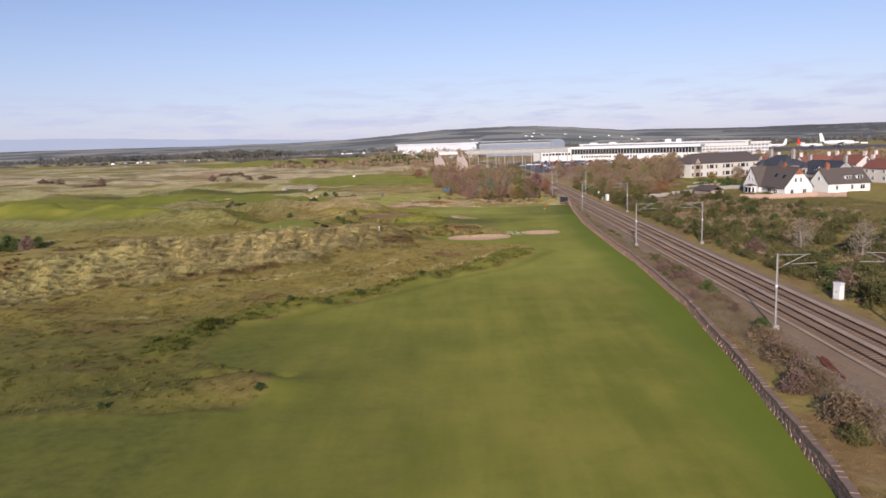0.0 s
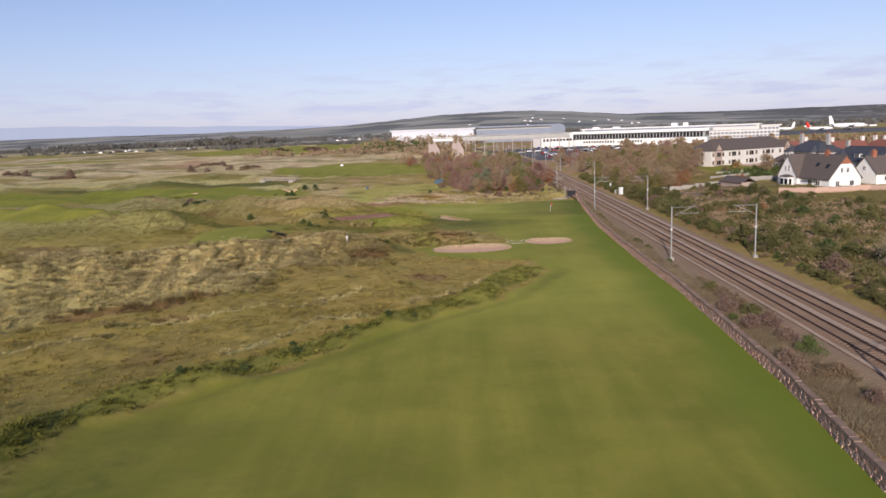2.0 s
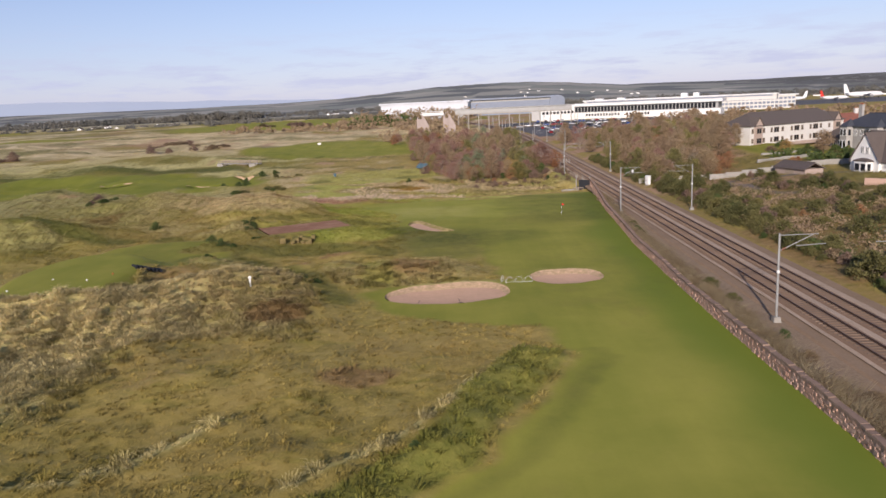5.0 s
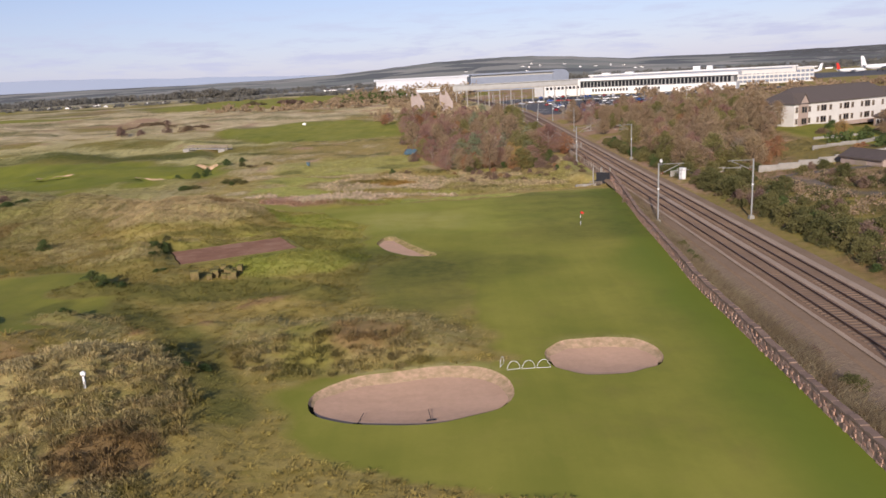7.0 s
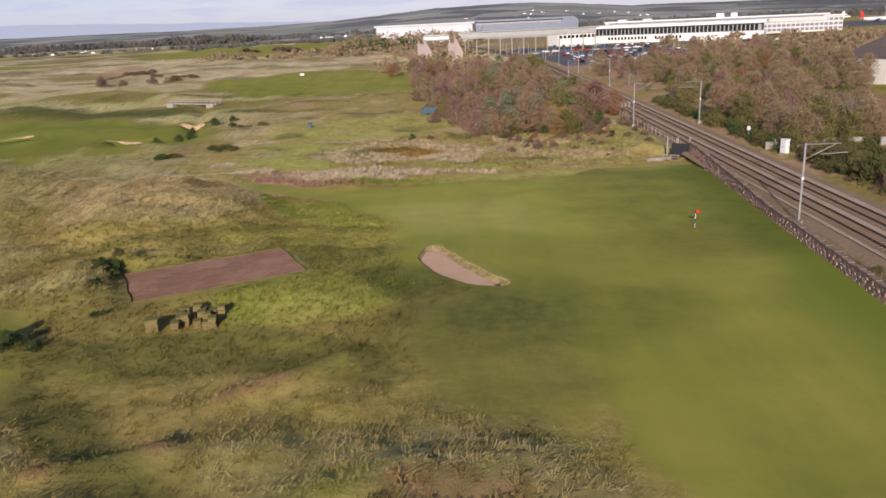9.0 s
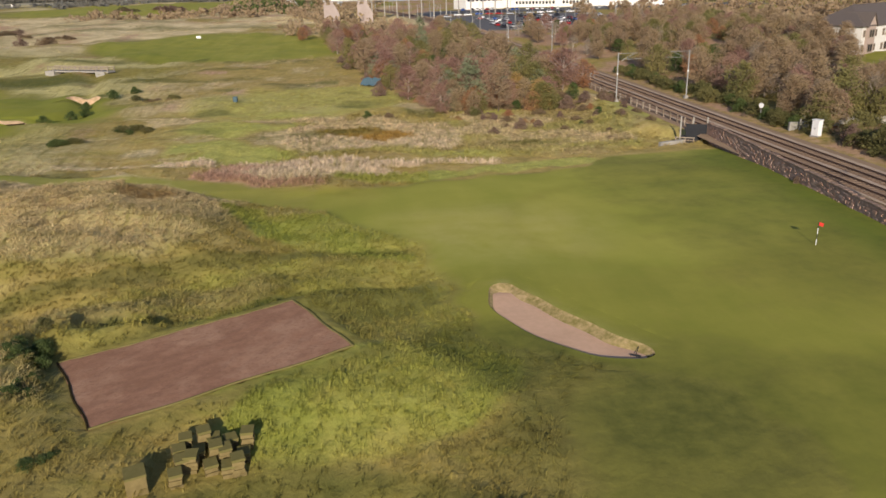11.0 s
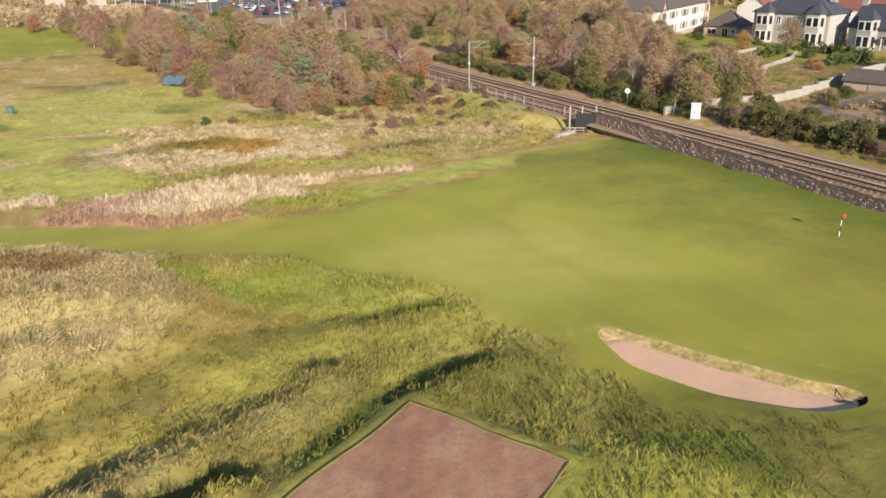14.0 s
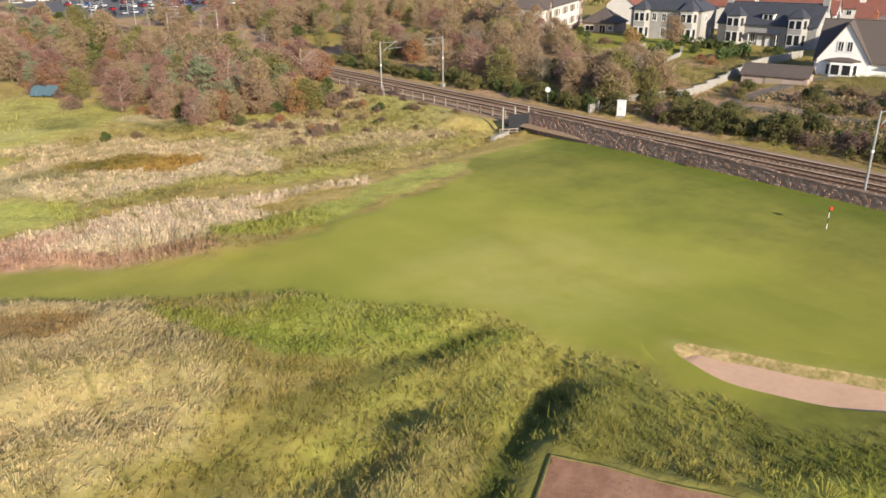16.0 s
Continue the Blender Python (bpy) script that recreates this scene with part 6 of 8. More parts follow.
tufts("distant_rough_grass", x, y, 0.4, 0.8, 4, M_BLADES, "rough grass beyond the burn")
x, y = spots(26000, -50, 8, 238, 264, lambda z, x, y: np.maximum(smooth((1.1 - ell(x, y, -18, 251.5, 12, 5.0, -8)) * 3), smooth((1.6 - seg(x, y, -10, 251, 4, 251.4)) / 1.2)) * (1 - z[:, 4]) * clear(z) * (0.3 + 0.7 * (lattice(x, y, 3, 21) > -0.2)))
tufts("reed_bed", x, y, 0.2, 0.4, 7, M_BLADES, "pale and rusty reeds along the burn", 0.35)
x, y = spots(60000, 26, 36, 30, 262, lambda z, x, y: (x > wall_x(y) + 0.5) & (x < wall_x(y) + 2.3 + 2.9 * smooth((132 - y) / 10) + 0.6 * wave(x, y, 4)))
s = rng.random(len(x)) < 0.25
tufts("verge_stems", x[s], y[s], 0.4, 0.3, 4, G_BROWN, "brown dead stems between wall and track")
x, y = x[~s], y[~s]
tufts("verge_grass", x, y, 0.36, 0.3, 5, G_VERGE, "unkempt grass between wall and track")
x, y = spots(34000, 47, 110, 30, 330, lambda z, x, y: clear(z) * 0.8 * (z[:, 3] < 0.4))
tufts("scrub_grass", x, y, 0.5, 0.6, 4, G_ROUGH, "rank grass among the gorse")


# leaning tussocks: long strands that rise, spread and droop, combed by the wind
def tussocks(name, x, y, hgt, wid, blades, label, comb=(0.55, 0.3), shades=0.5, width=0.045, ribs=0.0):
    z = height(x, y)[0]
    n = len(x)
    k = np.repeat(np.arange(n), blades)
    m = len(k)
    size = np.repeat(0.55 + 0.9 * rng.random(n) ** 1.5, blades)
    lean = 0.6 + 0.8 * rng.random(n)
    cx, cy = np.repeat(comb[0] * lean + 0.3 * rng.normal(size=n), blades), np.repeat(comb[1] * lean + 0.3 * rng.normal(size=n), blades)
    a = rng.random(m) * 2 * math.pi
    r = wid * size * rng.random(m) ** 0.5
    px, py = x[k] + 0.4 * r * np.cos(a), y[k] + 0.4 * r * np.sin(a)
    hh = hgt * size * (0.65 + 0.5 * rng.random(m))
    mx, my = px + 0.35 * r * np.cos(a) + 0.35 * hh * cx, py + 0.35 * r * np.sin(a) + 0.35 * hh * cy
    tx, ty = px + 0.8 * r * np.cos(a) + 1.25 * hh * cx, py + 0.8 * r * np.sin(a) + 1.25 * hh * cy
    hw = width * (0.6 + 0.8 * rng.random(m))
    b = a + math.pi / 2 + 0.6 * rng.normal(size=m)
    zb = z[k]
    v = np.stack([np.stack([px, py, zb - 0.08], -1), np.stack([mx - hw * np.cos(b), my - hw * np.sin(b), zb + 0.8 * hh], -1), np.stack([mx + hw * np.cos(b), my + hw * np.sin(b), zb + 0.8 * hh], -1),
                  np.stack([tx, ty, zb + hh * (0.45 + 0.5 * rng.random(m))], -1)], 1).reshape(-1, 3)
    q = np.arange(m)[:, None] * 4
    me = arrays_mesh(name, v, np.concatenate([q + np.array([0, 2, 1]), q + np.array([1, 2, 3])], 1).reshape(-1, 3), M_BLADES)
    tone = 1 - shades / 2 + shades * rng.random(n) + ribs * lattice(x + 0.2 * y, 0.22 * y, 1.1, 71) + 0.7 * ribs * lattice(x + 0.1 * y, 0.4 * y, 2.7, 72)
    cover(me, x, y, 4 * blades, None, np.clip(tone, 0.6, 1.5))
    return tagged(part(name, me, None), label, "grass", kind="stuff")


x, y = spots(24000, -112, 4, 96, 168, lambda z, x, y: np.clip(z[:, 2] * 1.3 - 0.2, 0, 1) * clear(z) * (0.35 + 0.65 * (y > 132)))
tussocks("dune_tussocks", x, y, 0.52, 0.7, 42, "leaning straw-coloured marram tussocks on the dune face", (0.22, -0.4), 0.35, 0.026, 0.3)
x, y = spots(24000, -100, 12, 166, 266, lambda z, x, y: np.clip(z[:, 2] * 1.2 - 0.15, 0, 1) * (1 - 0.5 * z[:, 4]) * (1 - 0.9 * smooth((z[:, 7] - 0.5) * 3)) * clear(z) * 0.7)
tussocks("low_tussocks", x, y, 0.24, 0.6, 26, "soft straw-coloured grass tussocks", shades=0.35, width=0.02)
x, y = spots(52000, -66, -4, 184, 250, lambda z, x, y: (0.3 + 0.7 * np.maximum(z[:, 2], 0.5 * z[:, 3])) * (1 - 0.6 * z[:, 7]) * clear(z) * smooth((x + 70) / 12))
tussocks("meadow_grass", x, y, 0.27, 0.22, 7, "fine standing straw-coloured grass of the low dunes", (0.35, 0.2), 0.35, 0.017)
x, y = spots(22000, -75, 12, 58, 168, lambda z, x, y: (1 - z[:, 7] * 0.6) * clear(z) * links_side(x, y) * (0.25 + 0.75 * smooth(lattice(x, y, 4, 61) * 1.5 + 0.4)) * 0.8)
tussocks("rough_tussocks", x, y, 0.19, 0.45, 11, "tan and olive tussocks in the rough below the dune", shades=0.7, width=0.035, ribs=0.25)
x, y = spots(9000, -46, 12, 168, 222, lambda z, x, y: (1 - z[:, 2]) * clear(z) * (0.3 + 0.7 * smooth(lattice(x, y, 3, 62) * 1.5 + 0.3)) * 0.8)
tussocks("hummock_tussocks", x, y, 0.14, 0.5, 16, "green and yellow tussocks round the bare plot", shades=0.5, width=0.018)
x, y = spots(9000, -34, 8, 238, 258, lambda z, x, y: np.maximum(z[:, 4], smooth((z[:, 2] - 0.5) * 3)) * clear(z) * 0.8)
tussocks("standing_reeds", x, y, 0.62, 0.3, 9, "pale and rusty reeds standing along the burn", (0.15, 0.05), 0.5, 0.025)
x, y = spots(7000, -22, 34, 256, 292, lambda z, x, y: (0.3 + 0.7 * z[:, 2]) * clear(z) * links_side(x, y) * 0.8)
tussocks("bank_tussocks", x, y, 0.42, 0.6, 12, "tan and yellow tussocks on the bank below the thicket", (0.3, 0.1), 0.8, 0.03)
x, y = spots(5000, -70, 10, 60, 200, lambda z, x, y: z[:, 4] * clear(z) * links_side(x, y) * 0.8)
tussocks("heather_tussocks", x, y, 0.3, 0.7, 18, "dark brown heather clumps in the dune rough", (0.2, 0.1), 0.7)
x, y = spots(5200, -34, 16, 56, 152, lambda z, x, y: z[:, 3] * clear(z) * 0.8)
tussocks("green_tussocks", x, y, 0.34, 0.7, 20, "green tussocks along the fairway edge", (0.4, 0.1), 0.7)
for bx, by, bs in ((-13.6, 100.6, 0.42), (-17.3, 96.5, 0.4), (-6.1, 110.7, 0.36), (-14.8, 104.5, 0.34), (-29, 61, 0.3), (-16.4, 61, 0.36), (-28, 58, 0.32), (-10, 107.5, 0.3), (-21, 92, 0.34), (-3.5, 113, 0.3), (2, 121, 0.3)):
    plant("dark", bx, by, bs, BUSHES, "fairway-edge bushes")


# ---------------------------------------------------------------- houses
def gable_walls(L, W, eave, ridge):
    b = Build()
    hx, hy = L / 2, W / 2
    v = [(-hx, -hy, -0.6), (hx, -hy, -0.6), (hx, hy, -0.6), (-hx, hy, -0.6), (-hx, -hy, eave), (hx, -hy, eave), (hx, hy, eave), (-hx, hy, eave), (-hx, 0, ridge), (hx, 0, ridge)]
    return b.add(v, [(0, 1, 5, 4), (2, 3, 7, 6), (1, 2, 6, 9, 5), (3, 0, 4, 8, 7), (4, 5, 9, 8), (6, 7, 8, 9), (3, 2, 1, 0)])


def gable_roof(L, W, eave, ridge, over=0.4, th=0.22):
    b = Build()
    k = (ridge - eave) / (W / 2)
    hx, hy, ze = L / 2 + over * 0.6, W / 2 + over, eave - k * over
    for s in (-1, 1):
        v = [(-hx, s * hy, ze + 0.03), (hx, s * hy, ze + 0.03), (hx, 0, ridge + 0.03), (-hx, 0, ridge + 0.03)]
        v += [(x, y, z + th) for x, y, z in v]
        b.add(v, [(0, 1, 2, 3), (7, 6, 5, 4), (0, 4, 5, 1), (1, 5, 6, 2), (2, 6, 7, 3), (3, 7, 4, 0)])
    b.tube([(-hx, 0, ridge + th + 0.02), (hx, 0, ridge + th + 0.02)], 0.13, 5)
    return b


def hip_roof(L, W, eave, ridge, over=0.45, th=0.2):
    b = Build()
    hx, hy = L / 2 + over, W / 2 + over
    r = max(0.05, L / 2 - W / 2)
    e = eave - 0.1
    v = [(-hx, -hy, e), (hx, -hy, e), (hx, hy, e), (-hx, hy, e), (-hx, -hy, e + th), (hx, -hy, e + th), (hx, hy, e + th), (-hx, hy, e + th), (-r, 0, ridge + th), (r, 0, ridge + th)]
    b.add(v, [(3, 2, 1, 0), (0, 1, 5, 4), (1, 2, 6, 5), (2, 3, 7, 6), (3, 0, 4, 7), (4, 5, 9, 8), (5, 6, 9), (6, 7, 8, 9), (7, 4, 8)])
    b.tube([(-r, 0, ridge + th + 0.02), (r, 0, ridge + th + 0.02)], 0.13, 5)
    return b


def window(parent, face, L, W, u, z, w, h, frame=None, name="window"):
    """A framed sash window on a wall; u runs along the wall, z is its middle."""
    ang = {"f": 0, "r": math.pi / 2, "b": math.pi, "l": -math.pi / 2}[face]
    d = (W if face in "fb" else L) / 2
    ca, sa = math.cos(ang), math.sin(ang)

    def loc(a, o, zz):
        return (ca * a + sa * (d + o), sa * a - ca * (d + o), zz)

    fr = Build()
    t = 0.12
    for du, dz, sw, sh in ((-w / 2, 0, t, h + t), (w / 2, 0, t, h + t), (0, h / 2, w + t, t), (0, -h / 2, w + 0.25, t), (0, 0, 0.07, h)):
        fr.box(loc(u + du, 0.03, z + dz), (sw, 0.14, sh), ang)
    wn_ob = part(name, fr, frame or M_WHITEP, parent)
    part("pane", Build().box(loc(u, 0.006, z), (w, 0.05, h), ang), M_GLASS, wn_ob, "dark reflecting glass")
    return wn_ob


def chimney(parent, x, y, z0, z1, mat):
    b = Build().box((x, y, (z0 + z1) / 2), (1.3, 0.75, z1 - z0)).box((x, y, z1 + 0.06), (1.45, 0.9, 0.16))
    c = part("chimney", b, mat, parent)
    for k in (-0.4, 0, 0.4):
        part("chimney_pot", Build().tube([(x + k, y, z1 + 0.1), (x + k, y, z1 + 0.6)], [0.15, 0.12], 6), M_BRICK, c)


def house(name, x, y, z, rz, L, W, eave, ridge, wall, roof, wins, label, hip=False, chims=(), frame=None, group=""):
    th = empty(name, pose(x, y, z, 0, 0, rz))
    if hip:
        part("wall", Build().box((0, 0, eave / 2 - 0.3), (L, W, eave + 0.6)), wall, th)
        part("roof", hip_roof(L, W, eave, ridge), roof, th)
    else:
        part("wall", gable_walls(L, W, eave, ridge), wall, th)
        part("roof", gable_roof(L, W, eave, ridge), roof, th)
    for face, u, zz, w, h in wins:
        window(th, face, L, W, u, zz, w, h, frame)
    for cx, zt in chims:
        chimney(th, cx, 0, ridge - 1.2, zt, wall if wall != M_WHITEWALL else M_BRICK)
    return tagged(th, label, "house", group)


def wing(parent, u, W, width, out, eave, ridge, wall, roof, extra=None):
    """A cross gable that stands out of the front."""
    b = Build()
    y0, y1 = -W / 2 - out, 0.0
    hx = width / 2
    v = [(u - hx, y0, -0.6), (u + hx, y0, -0.6), (u + hx, y0, eave), (u, y0, ridge), (u - hx, y0, eave)]
    v += [(a, y1, c) for a, _, c in v]
    b.add(v, [(0, 1, 2, 3, 4), (9, 8, 7, 6, 5), (1, 0, 5, 6), (2, 1, 6, 7), (3, 2, 7, 8), (4, 3, 8, 9), (0, 4, 9, 5)])
    part("wing_wall", b, wall, parent)
    r = Build()
    k = (ridge - eave) / hx
    for s in (-1, 1):
        q = [(u + s * (hx + 0.3), y0 - 0.3, eave - 0.3 * k + 0.03), (u, y0 - 0.3, ridge + 0.03), (u, y1, ridge + 0.03), (u + s * (hx + 0.3), y1, eave - 0.3 * k + 0.03)]
        q += [(a, c, d + 0.2) for a, c, d in q]
        r.add(q, [(0, 1, 2, 3), (7, 6, 5, 4), (0, 4, 5, 1), (1, 5, 6, 2), (2, 6, 7, 3), (3, 7, 4, 0)])
    part("wing_roof", r, roof, parent)


def bay(parent, u, W, width, out, eave, top, wall, roof, glaze):
    """A canted bay with its own cap and windows on every storey."""
    y = -W / 2
    hx, cx = width / 2, width / 2 - 0.7
    poly = [(u - hx, y + 0.2), (u - hx, y - 0.2), (u - cx, y - out), (u + cx, y - out), (u + hx, y - 0.2), (u + hx, y + 0.2)]
    part("bay", Build().prism(poly, -0.6, eave), wall, parent)
    cap = Build()
    big = [(u + (a - u) * 1.15, y + (c - y) * 1.15) for a, c in poly]
    cap.prism(big, eave, eave + 0.18)
    n = len(big)
    cap.add([(a, c, eave + 0.18) for a, c in big] + [(u, y + 0.9, top)], [(k, (k + 1) % n, n) for k in range(n)])
    part("bay_roof", cap, roof, parent)
    for z, h in glaze:
        fr, gl = Build(), Build()
        fr.box((u, y - out - 0.02, z), (2 * cx - 0.1, 0.1, h + 0.25))
        gl.box((u - cx * 0.5, y - out - 0.06, z), (cx * 0.72, 0.08, h)).box((u + cx * 0.5, y - out - 0.06, z), (cx * 0.72, 0.08, h))
        wo = part("bay_window", fr, M_WHITEP, parent)
        part("pane", gl, M_GLASS, wo)
        for s in (-1, 1):
            ang = math.atan2(-(out - 0.2), 0.7) * -s
            mx, my = u + s * (hx + cx) / 2, y - (out + 0.2) / 2
            part("side_window", Build().box((mx + s * 0.03, my - 0.03, z), (0.62, 0.1, h), s * math.atan2(out - 0.2, 0.7)), M_GLASS, wo)


def dormer(parent, u, W, eave, ridge, w, wall, roof):
    k = (ridge - eave) / (W / 2)
    yf = -W / 2 + 0.9
    z0 = eave + 0.9 * k
    d = part("dormer", Build().box((u, yf + 1.2, z0 + 0.55), (w, 2.4, 1.6)), wall, parent)
    part("dormer_roof", Build().box((u, yf + 1.1, z0 + 1.42), (w + 0.4, 2.9, 0.16)), roof, d)
    fr = Build().box((u, yf - 0.03, z0 + 0.7), (w - 0.2, 0.1, 1.15))
    part("dormer_frame", fr, M_WHITEP, d)
    part("dormer_pane", Build().box((u - w * 0.2, yf - 0.07, z0 + 0.7), (w * 0.3, 0.08, 0.95)).box((u + w * 0.2, yf - 0.07, z0 + 0.7), (w * 0.3, 0.08, 0.95)), M_GLASS, d)


def skylight(parent, u, frac, W, eave, ridge, s=-1):
    k = (ridge - eave) / (W / 2)
    y, z = s * W / 2 * (1 - frac), eave + (ridge - eave) * frac
    n = math.hypot(1, k)
    b = Build()
    dv, nz = (s * -1 / n, k / n), (s * k / n, 1 / n)
    p = []
    for o in (0.22, 0.34):
        for a, c in ((-0.5, -0.6), (0.5, -0.6), (0.5, 0.6), (-0.5, 0.6)):
            p.append((u + a, y + dv[0] * c + nz[0] * o, z + dv[1] * c + nz[1] * o))
    b.add(p, [(3, 2, 1, 0), (4, 5, 6, 7), (0, 1, 5, 4), (1, 2, 6, 5), (2, 3, 7, 6), (3, 0, 4, 7)])
    part("skylight", b, M_GLASS, parent)


# two-storey flats with cream walls
wins = []
for zz in (1.6, 4.5):
    for u, w in ((-21.0, 0.8), (-16.0, 0.8), (-12.6, 0.8), (-10.4, 2.2), (-7.6, 0.9), (-3.4, 0.8), (-1.0, 2.2), (1.6, 0.9), (5.6, 0.8), (8.0, 2.2), (10.6, 0.9), (14.8, 0.8)):
        wins.append(("f", u, zz, w, 1.5 if w > 2 else 1.3))
    wins += [("l", -2.4, zz, 0.9, 1.3), ("l", 1.5, zz, 0.9, 1.3)]
zf = 2.6
fl = house("apartment_block", 107.4, 323.7, zf, 30, 44, 11, 6.0, 9.6, M_HARL, M_SLATE, wins, "two-storey cream harled flats with brown tiled roof", True, frame=M_TIMBER)
for u in (-18.6, 18.6):
    wing(fl, u, 11, 3.4, 0.35, 6.1, 8.4, M_HARLPINK, M_SLATE)
    for zz in (1.6, 4.5):
        window(fl, "f", 44, 11.8, u, zz, 2.0, 1.5, M_TIMBER)
part("plinth", Build().box((0, 0, -0.1), (44.2, 11.2, 1.0)), M_HARLPINK, fl, "pinkish base course")

# single-storey annexe
ax = house("bungalow", 122.4, 316.6, 0.9, -74, 8.5, 8, 2.8, 6.0, M_HARLPINK, M_SLATE, [("f", -2.2, 1.5, 2.4, 1.3), ("f", 1.2, 1.3, 1.6, 2.0), ("f", 3.3, 1.7, 1.1, 1.1)], "single-storey pink harled house with brown tiled hipped roof", True)

# stone villa with bays
v1 = house("stone_villa", 122.2, 296.4, 1.0, -76, 16.5, 10, 6.8, 10.2, M_ASHLAR, M_BLUESLATE, [("f", -2.6, 5.2, 1.0, 1.7), ("f", -0.3, 5.2, 1.0, 1.7), ("f", -0.3, 1.9, 1.0, 2.0), ("f", 2.0, 5.2, 1.1, 1.6), ("l", 0, 5.0, 1.1, 1.6), ("r", -2, 5.0, 1.0, 1.6), ("r", 2, 2.0, 1.0, 1.6)],
           "grey sandstone villa with bay windows and slate roof", True, ((-6.5, 12.6), (6.5, 12.6)))
bay(v1, -5.6, 10, 4.0, 1.5, 6.8, 9.0, M_ASHLAR, M_BLUESLATE, ((1.9, 1.9), (5.2, 1.7)))
bay(v1, 5.4, 10, 4.2, 1.5, 6.8, 9.2, M_ASHLAR, M_BLUESLATE, ((1.9, 1.9), (5.2, 1.7)))
part("front_door", Build().box((2.3, -5.05, 1.1), (1.3, 0.2, 2.3)), M_TIMBER, v1)
v2 = house("stone_villa", 129.6, 275.6, 0.8, -82, 21, 9.5, 4.6, 8.6, M_ASHLAR, M_BLUESLATE, [("f", -2.4, 1.7, 0.9, 1.8), ("f", 2.6, 1.7, 0.9, 1.8), ("r", -2, 4.2, 0.9, 1.5)], "pale stone semi-detached villas with dark blue slate roof", False, ((-10.2, 10.6), (10.2, 10.6)))
for u in (-6.6, 6.6):
    bay(v2, u, 9.5, 4.2, 1.5, 6.2, 8.2, M_ASHLAR, M_BLUESLATE, ((1.8, 2.0), (4.9, 1.6)))
dormer(v2, 0, 9.5, 4.6, 8.6, 2.6, M_WHITEWALL, M_BLUESLATE)
part("porch", Build().box((0, -5.3, 2.75), (6.5, 1.4, 0.22)), M_BLUESLATE, v2)
for u in (-0.9, 0.9):
    part("front_door", Build().box((u, -4.85, 1.05), (1.1, 0.2, 2.3)), M_WHITEP, v2)
    part("porch_post", Build().tube([(u * 3.3, -5.9, 0), (u * 3.3, -5.9, 2.7)], 0.09, 6), M_WHITEP, v2)

# white house with a big cross gable
wh = house("white_house", 97.6, 239.6, 0.9, -74, 19.0, 9.6, 2.9, 8.5, M_WHITEWALL, M_SLATE, [("r", -1.2, 4.9, 0.8, 1.3), ("r", 0.6, 4.9, 0.8, 1.3), ("r", -2.4, 1.5, 1.1, 1.3), ("r", 2.0, 1.5, 1.3, 1.3), ("f", 2.6, 1.5, 1.6, 1.2), ("f", 5.4, 1.5, 1.6, 1.2)],
           "white rendered house with steep brown tiled roof", False, ((3.0, 9.4),))
wing(wh, -5.3, 9.6, 7.6, 0.7, 2.9, 8.5, M_WHITEWALL, M_SLATE)
bay(wh, -5.3, 11.0, 4.6, 1.0, 2.7, 3.7, M_WHITEWALL, M_SLATE, ((1.5, 1.5),))
for du in (-0.65, 0.65):
    window(wh, "f", 19.0, 11.0, -5.3 + du, 5.0, 0.8, 1.5)
apex = Build()
apex.add([(9.55, -1.75, 6.5), (9.55, 1.75, 6.5), (9.55, 0, 8.45), (9.45, -1.75, 6.5), (9.45, 1.75, 6.5), (9.45, 0, 8.45)], [(0, 1, 2), (5, 4, 3), (0, 3, 4, 1), (1, 4, 5, 2), (2, 5, 3, 0)])
part("brick_apex", apex, M_BRICK, wh, "red brick gable top")
part("lean_to_roof", Build().box((4.2, -5.4, 2.75), (5.5, 1.6, 0.16)), M_SLATE, wh)
skylight(wh, 2.4, 0.55, 9.6, 2.9, 8.5)
skylight(wh, 6.2, 0.5, 9.6, 2.9, 8.5)
h2 = house("white_house", 122.5, 251.5, 0.6, 16, 16, 8.5, 2.9, 7.2, M_WHITEWALL, M_SLATE, [("f", -4.8, 1.4, 1.0, 1.4), ("f", 1.0, 1.4, 1.0, 1.4), ("f", 5.0, 1.4, 1.8, 1.4), ("l", 0, 4.2, 1.0, 1.2)], "white bungalow with brown tiled roof and two dormers", False, ((-5, 8.8),))
dormer(h2, 0.2, 8.5, 2.9, 7.2, 2.4, M_WHITEWALL, M_SLATE)
dormer(h2, 4.6, 8.5, 2.9, 7.2, 2.4, M_WHITEWALL, M_SLATE)
gar = empty("garage", pose(79.0, 247.5, ground_z(79, 247.5) - 0.7, 0, 0, -74))
part("wall", Build().box((0, 0, 0.8), (9.5, 4.5, 2.2)), M_HARLPINK, gar)
part("roof", gable_roof(9.5, 4.5, 1.9, 3.0, 0.4), M_SLATE, gar)
part("garage_door", Build().box((0, -2.28, 1.0), (2.6, 0.12, 2.0)), M_TIMBER, gar)
tagged(gar, "low pink harled garage with brown tiled roof", "garage")
# terraces behind
terrace = house("terraced_house", 150, 300, 2.2, -74, 15, 8, 5.2, 8.2, M_HARL, M_REDTILE, [("f", u, zz, 1.2, 1.3) for u in (-5.5, -2.5, 2.5, 5.5) for zz in (1.5, 4.0)] + [("r", 0, 4, 1, 1.2)], "harled house with red tiled roof", False, ((-7, 9.8), (7, 9.8)), None, "houses behind")
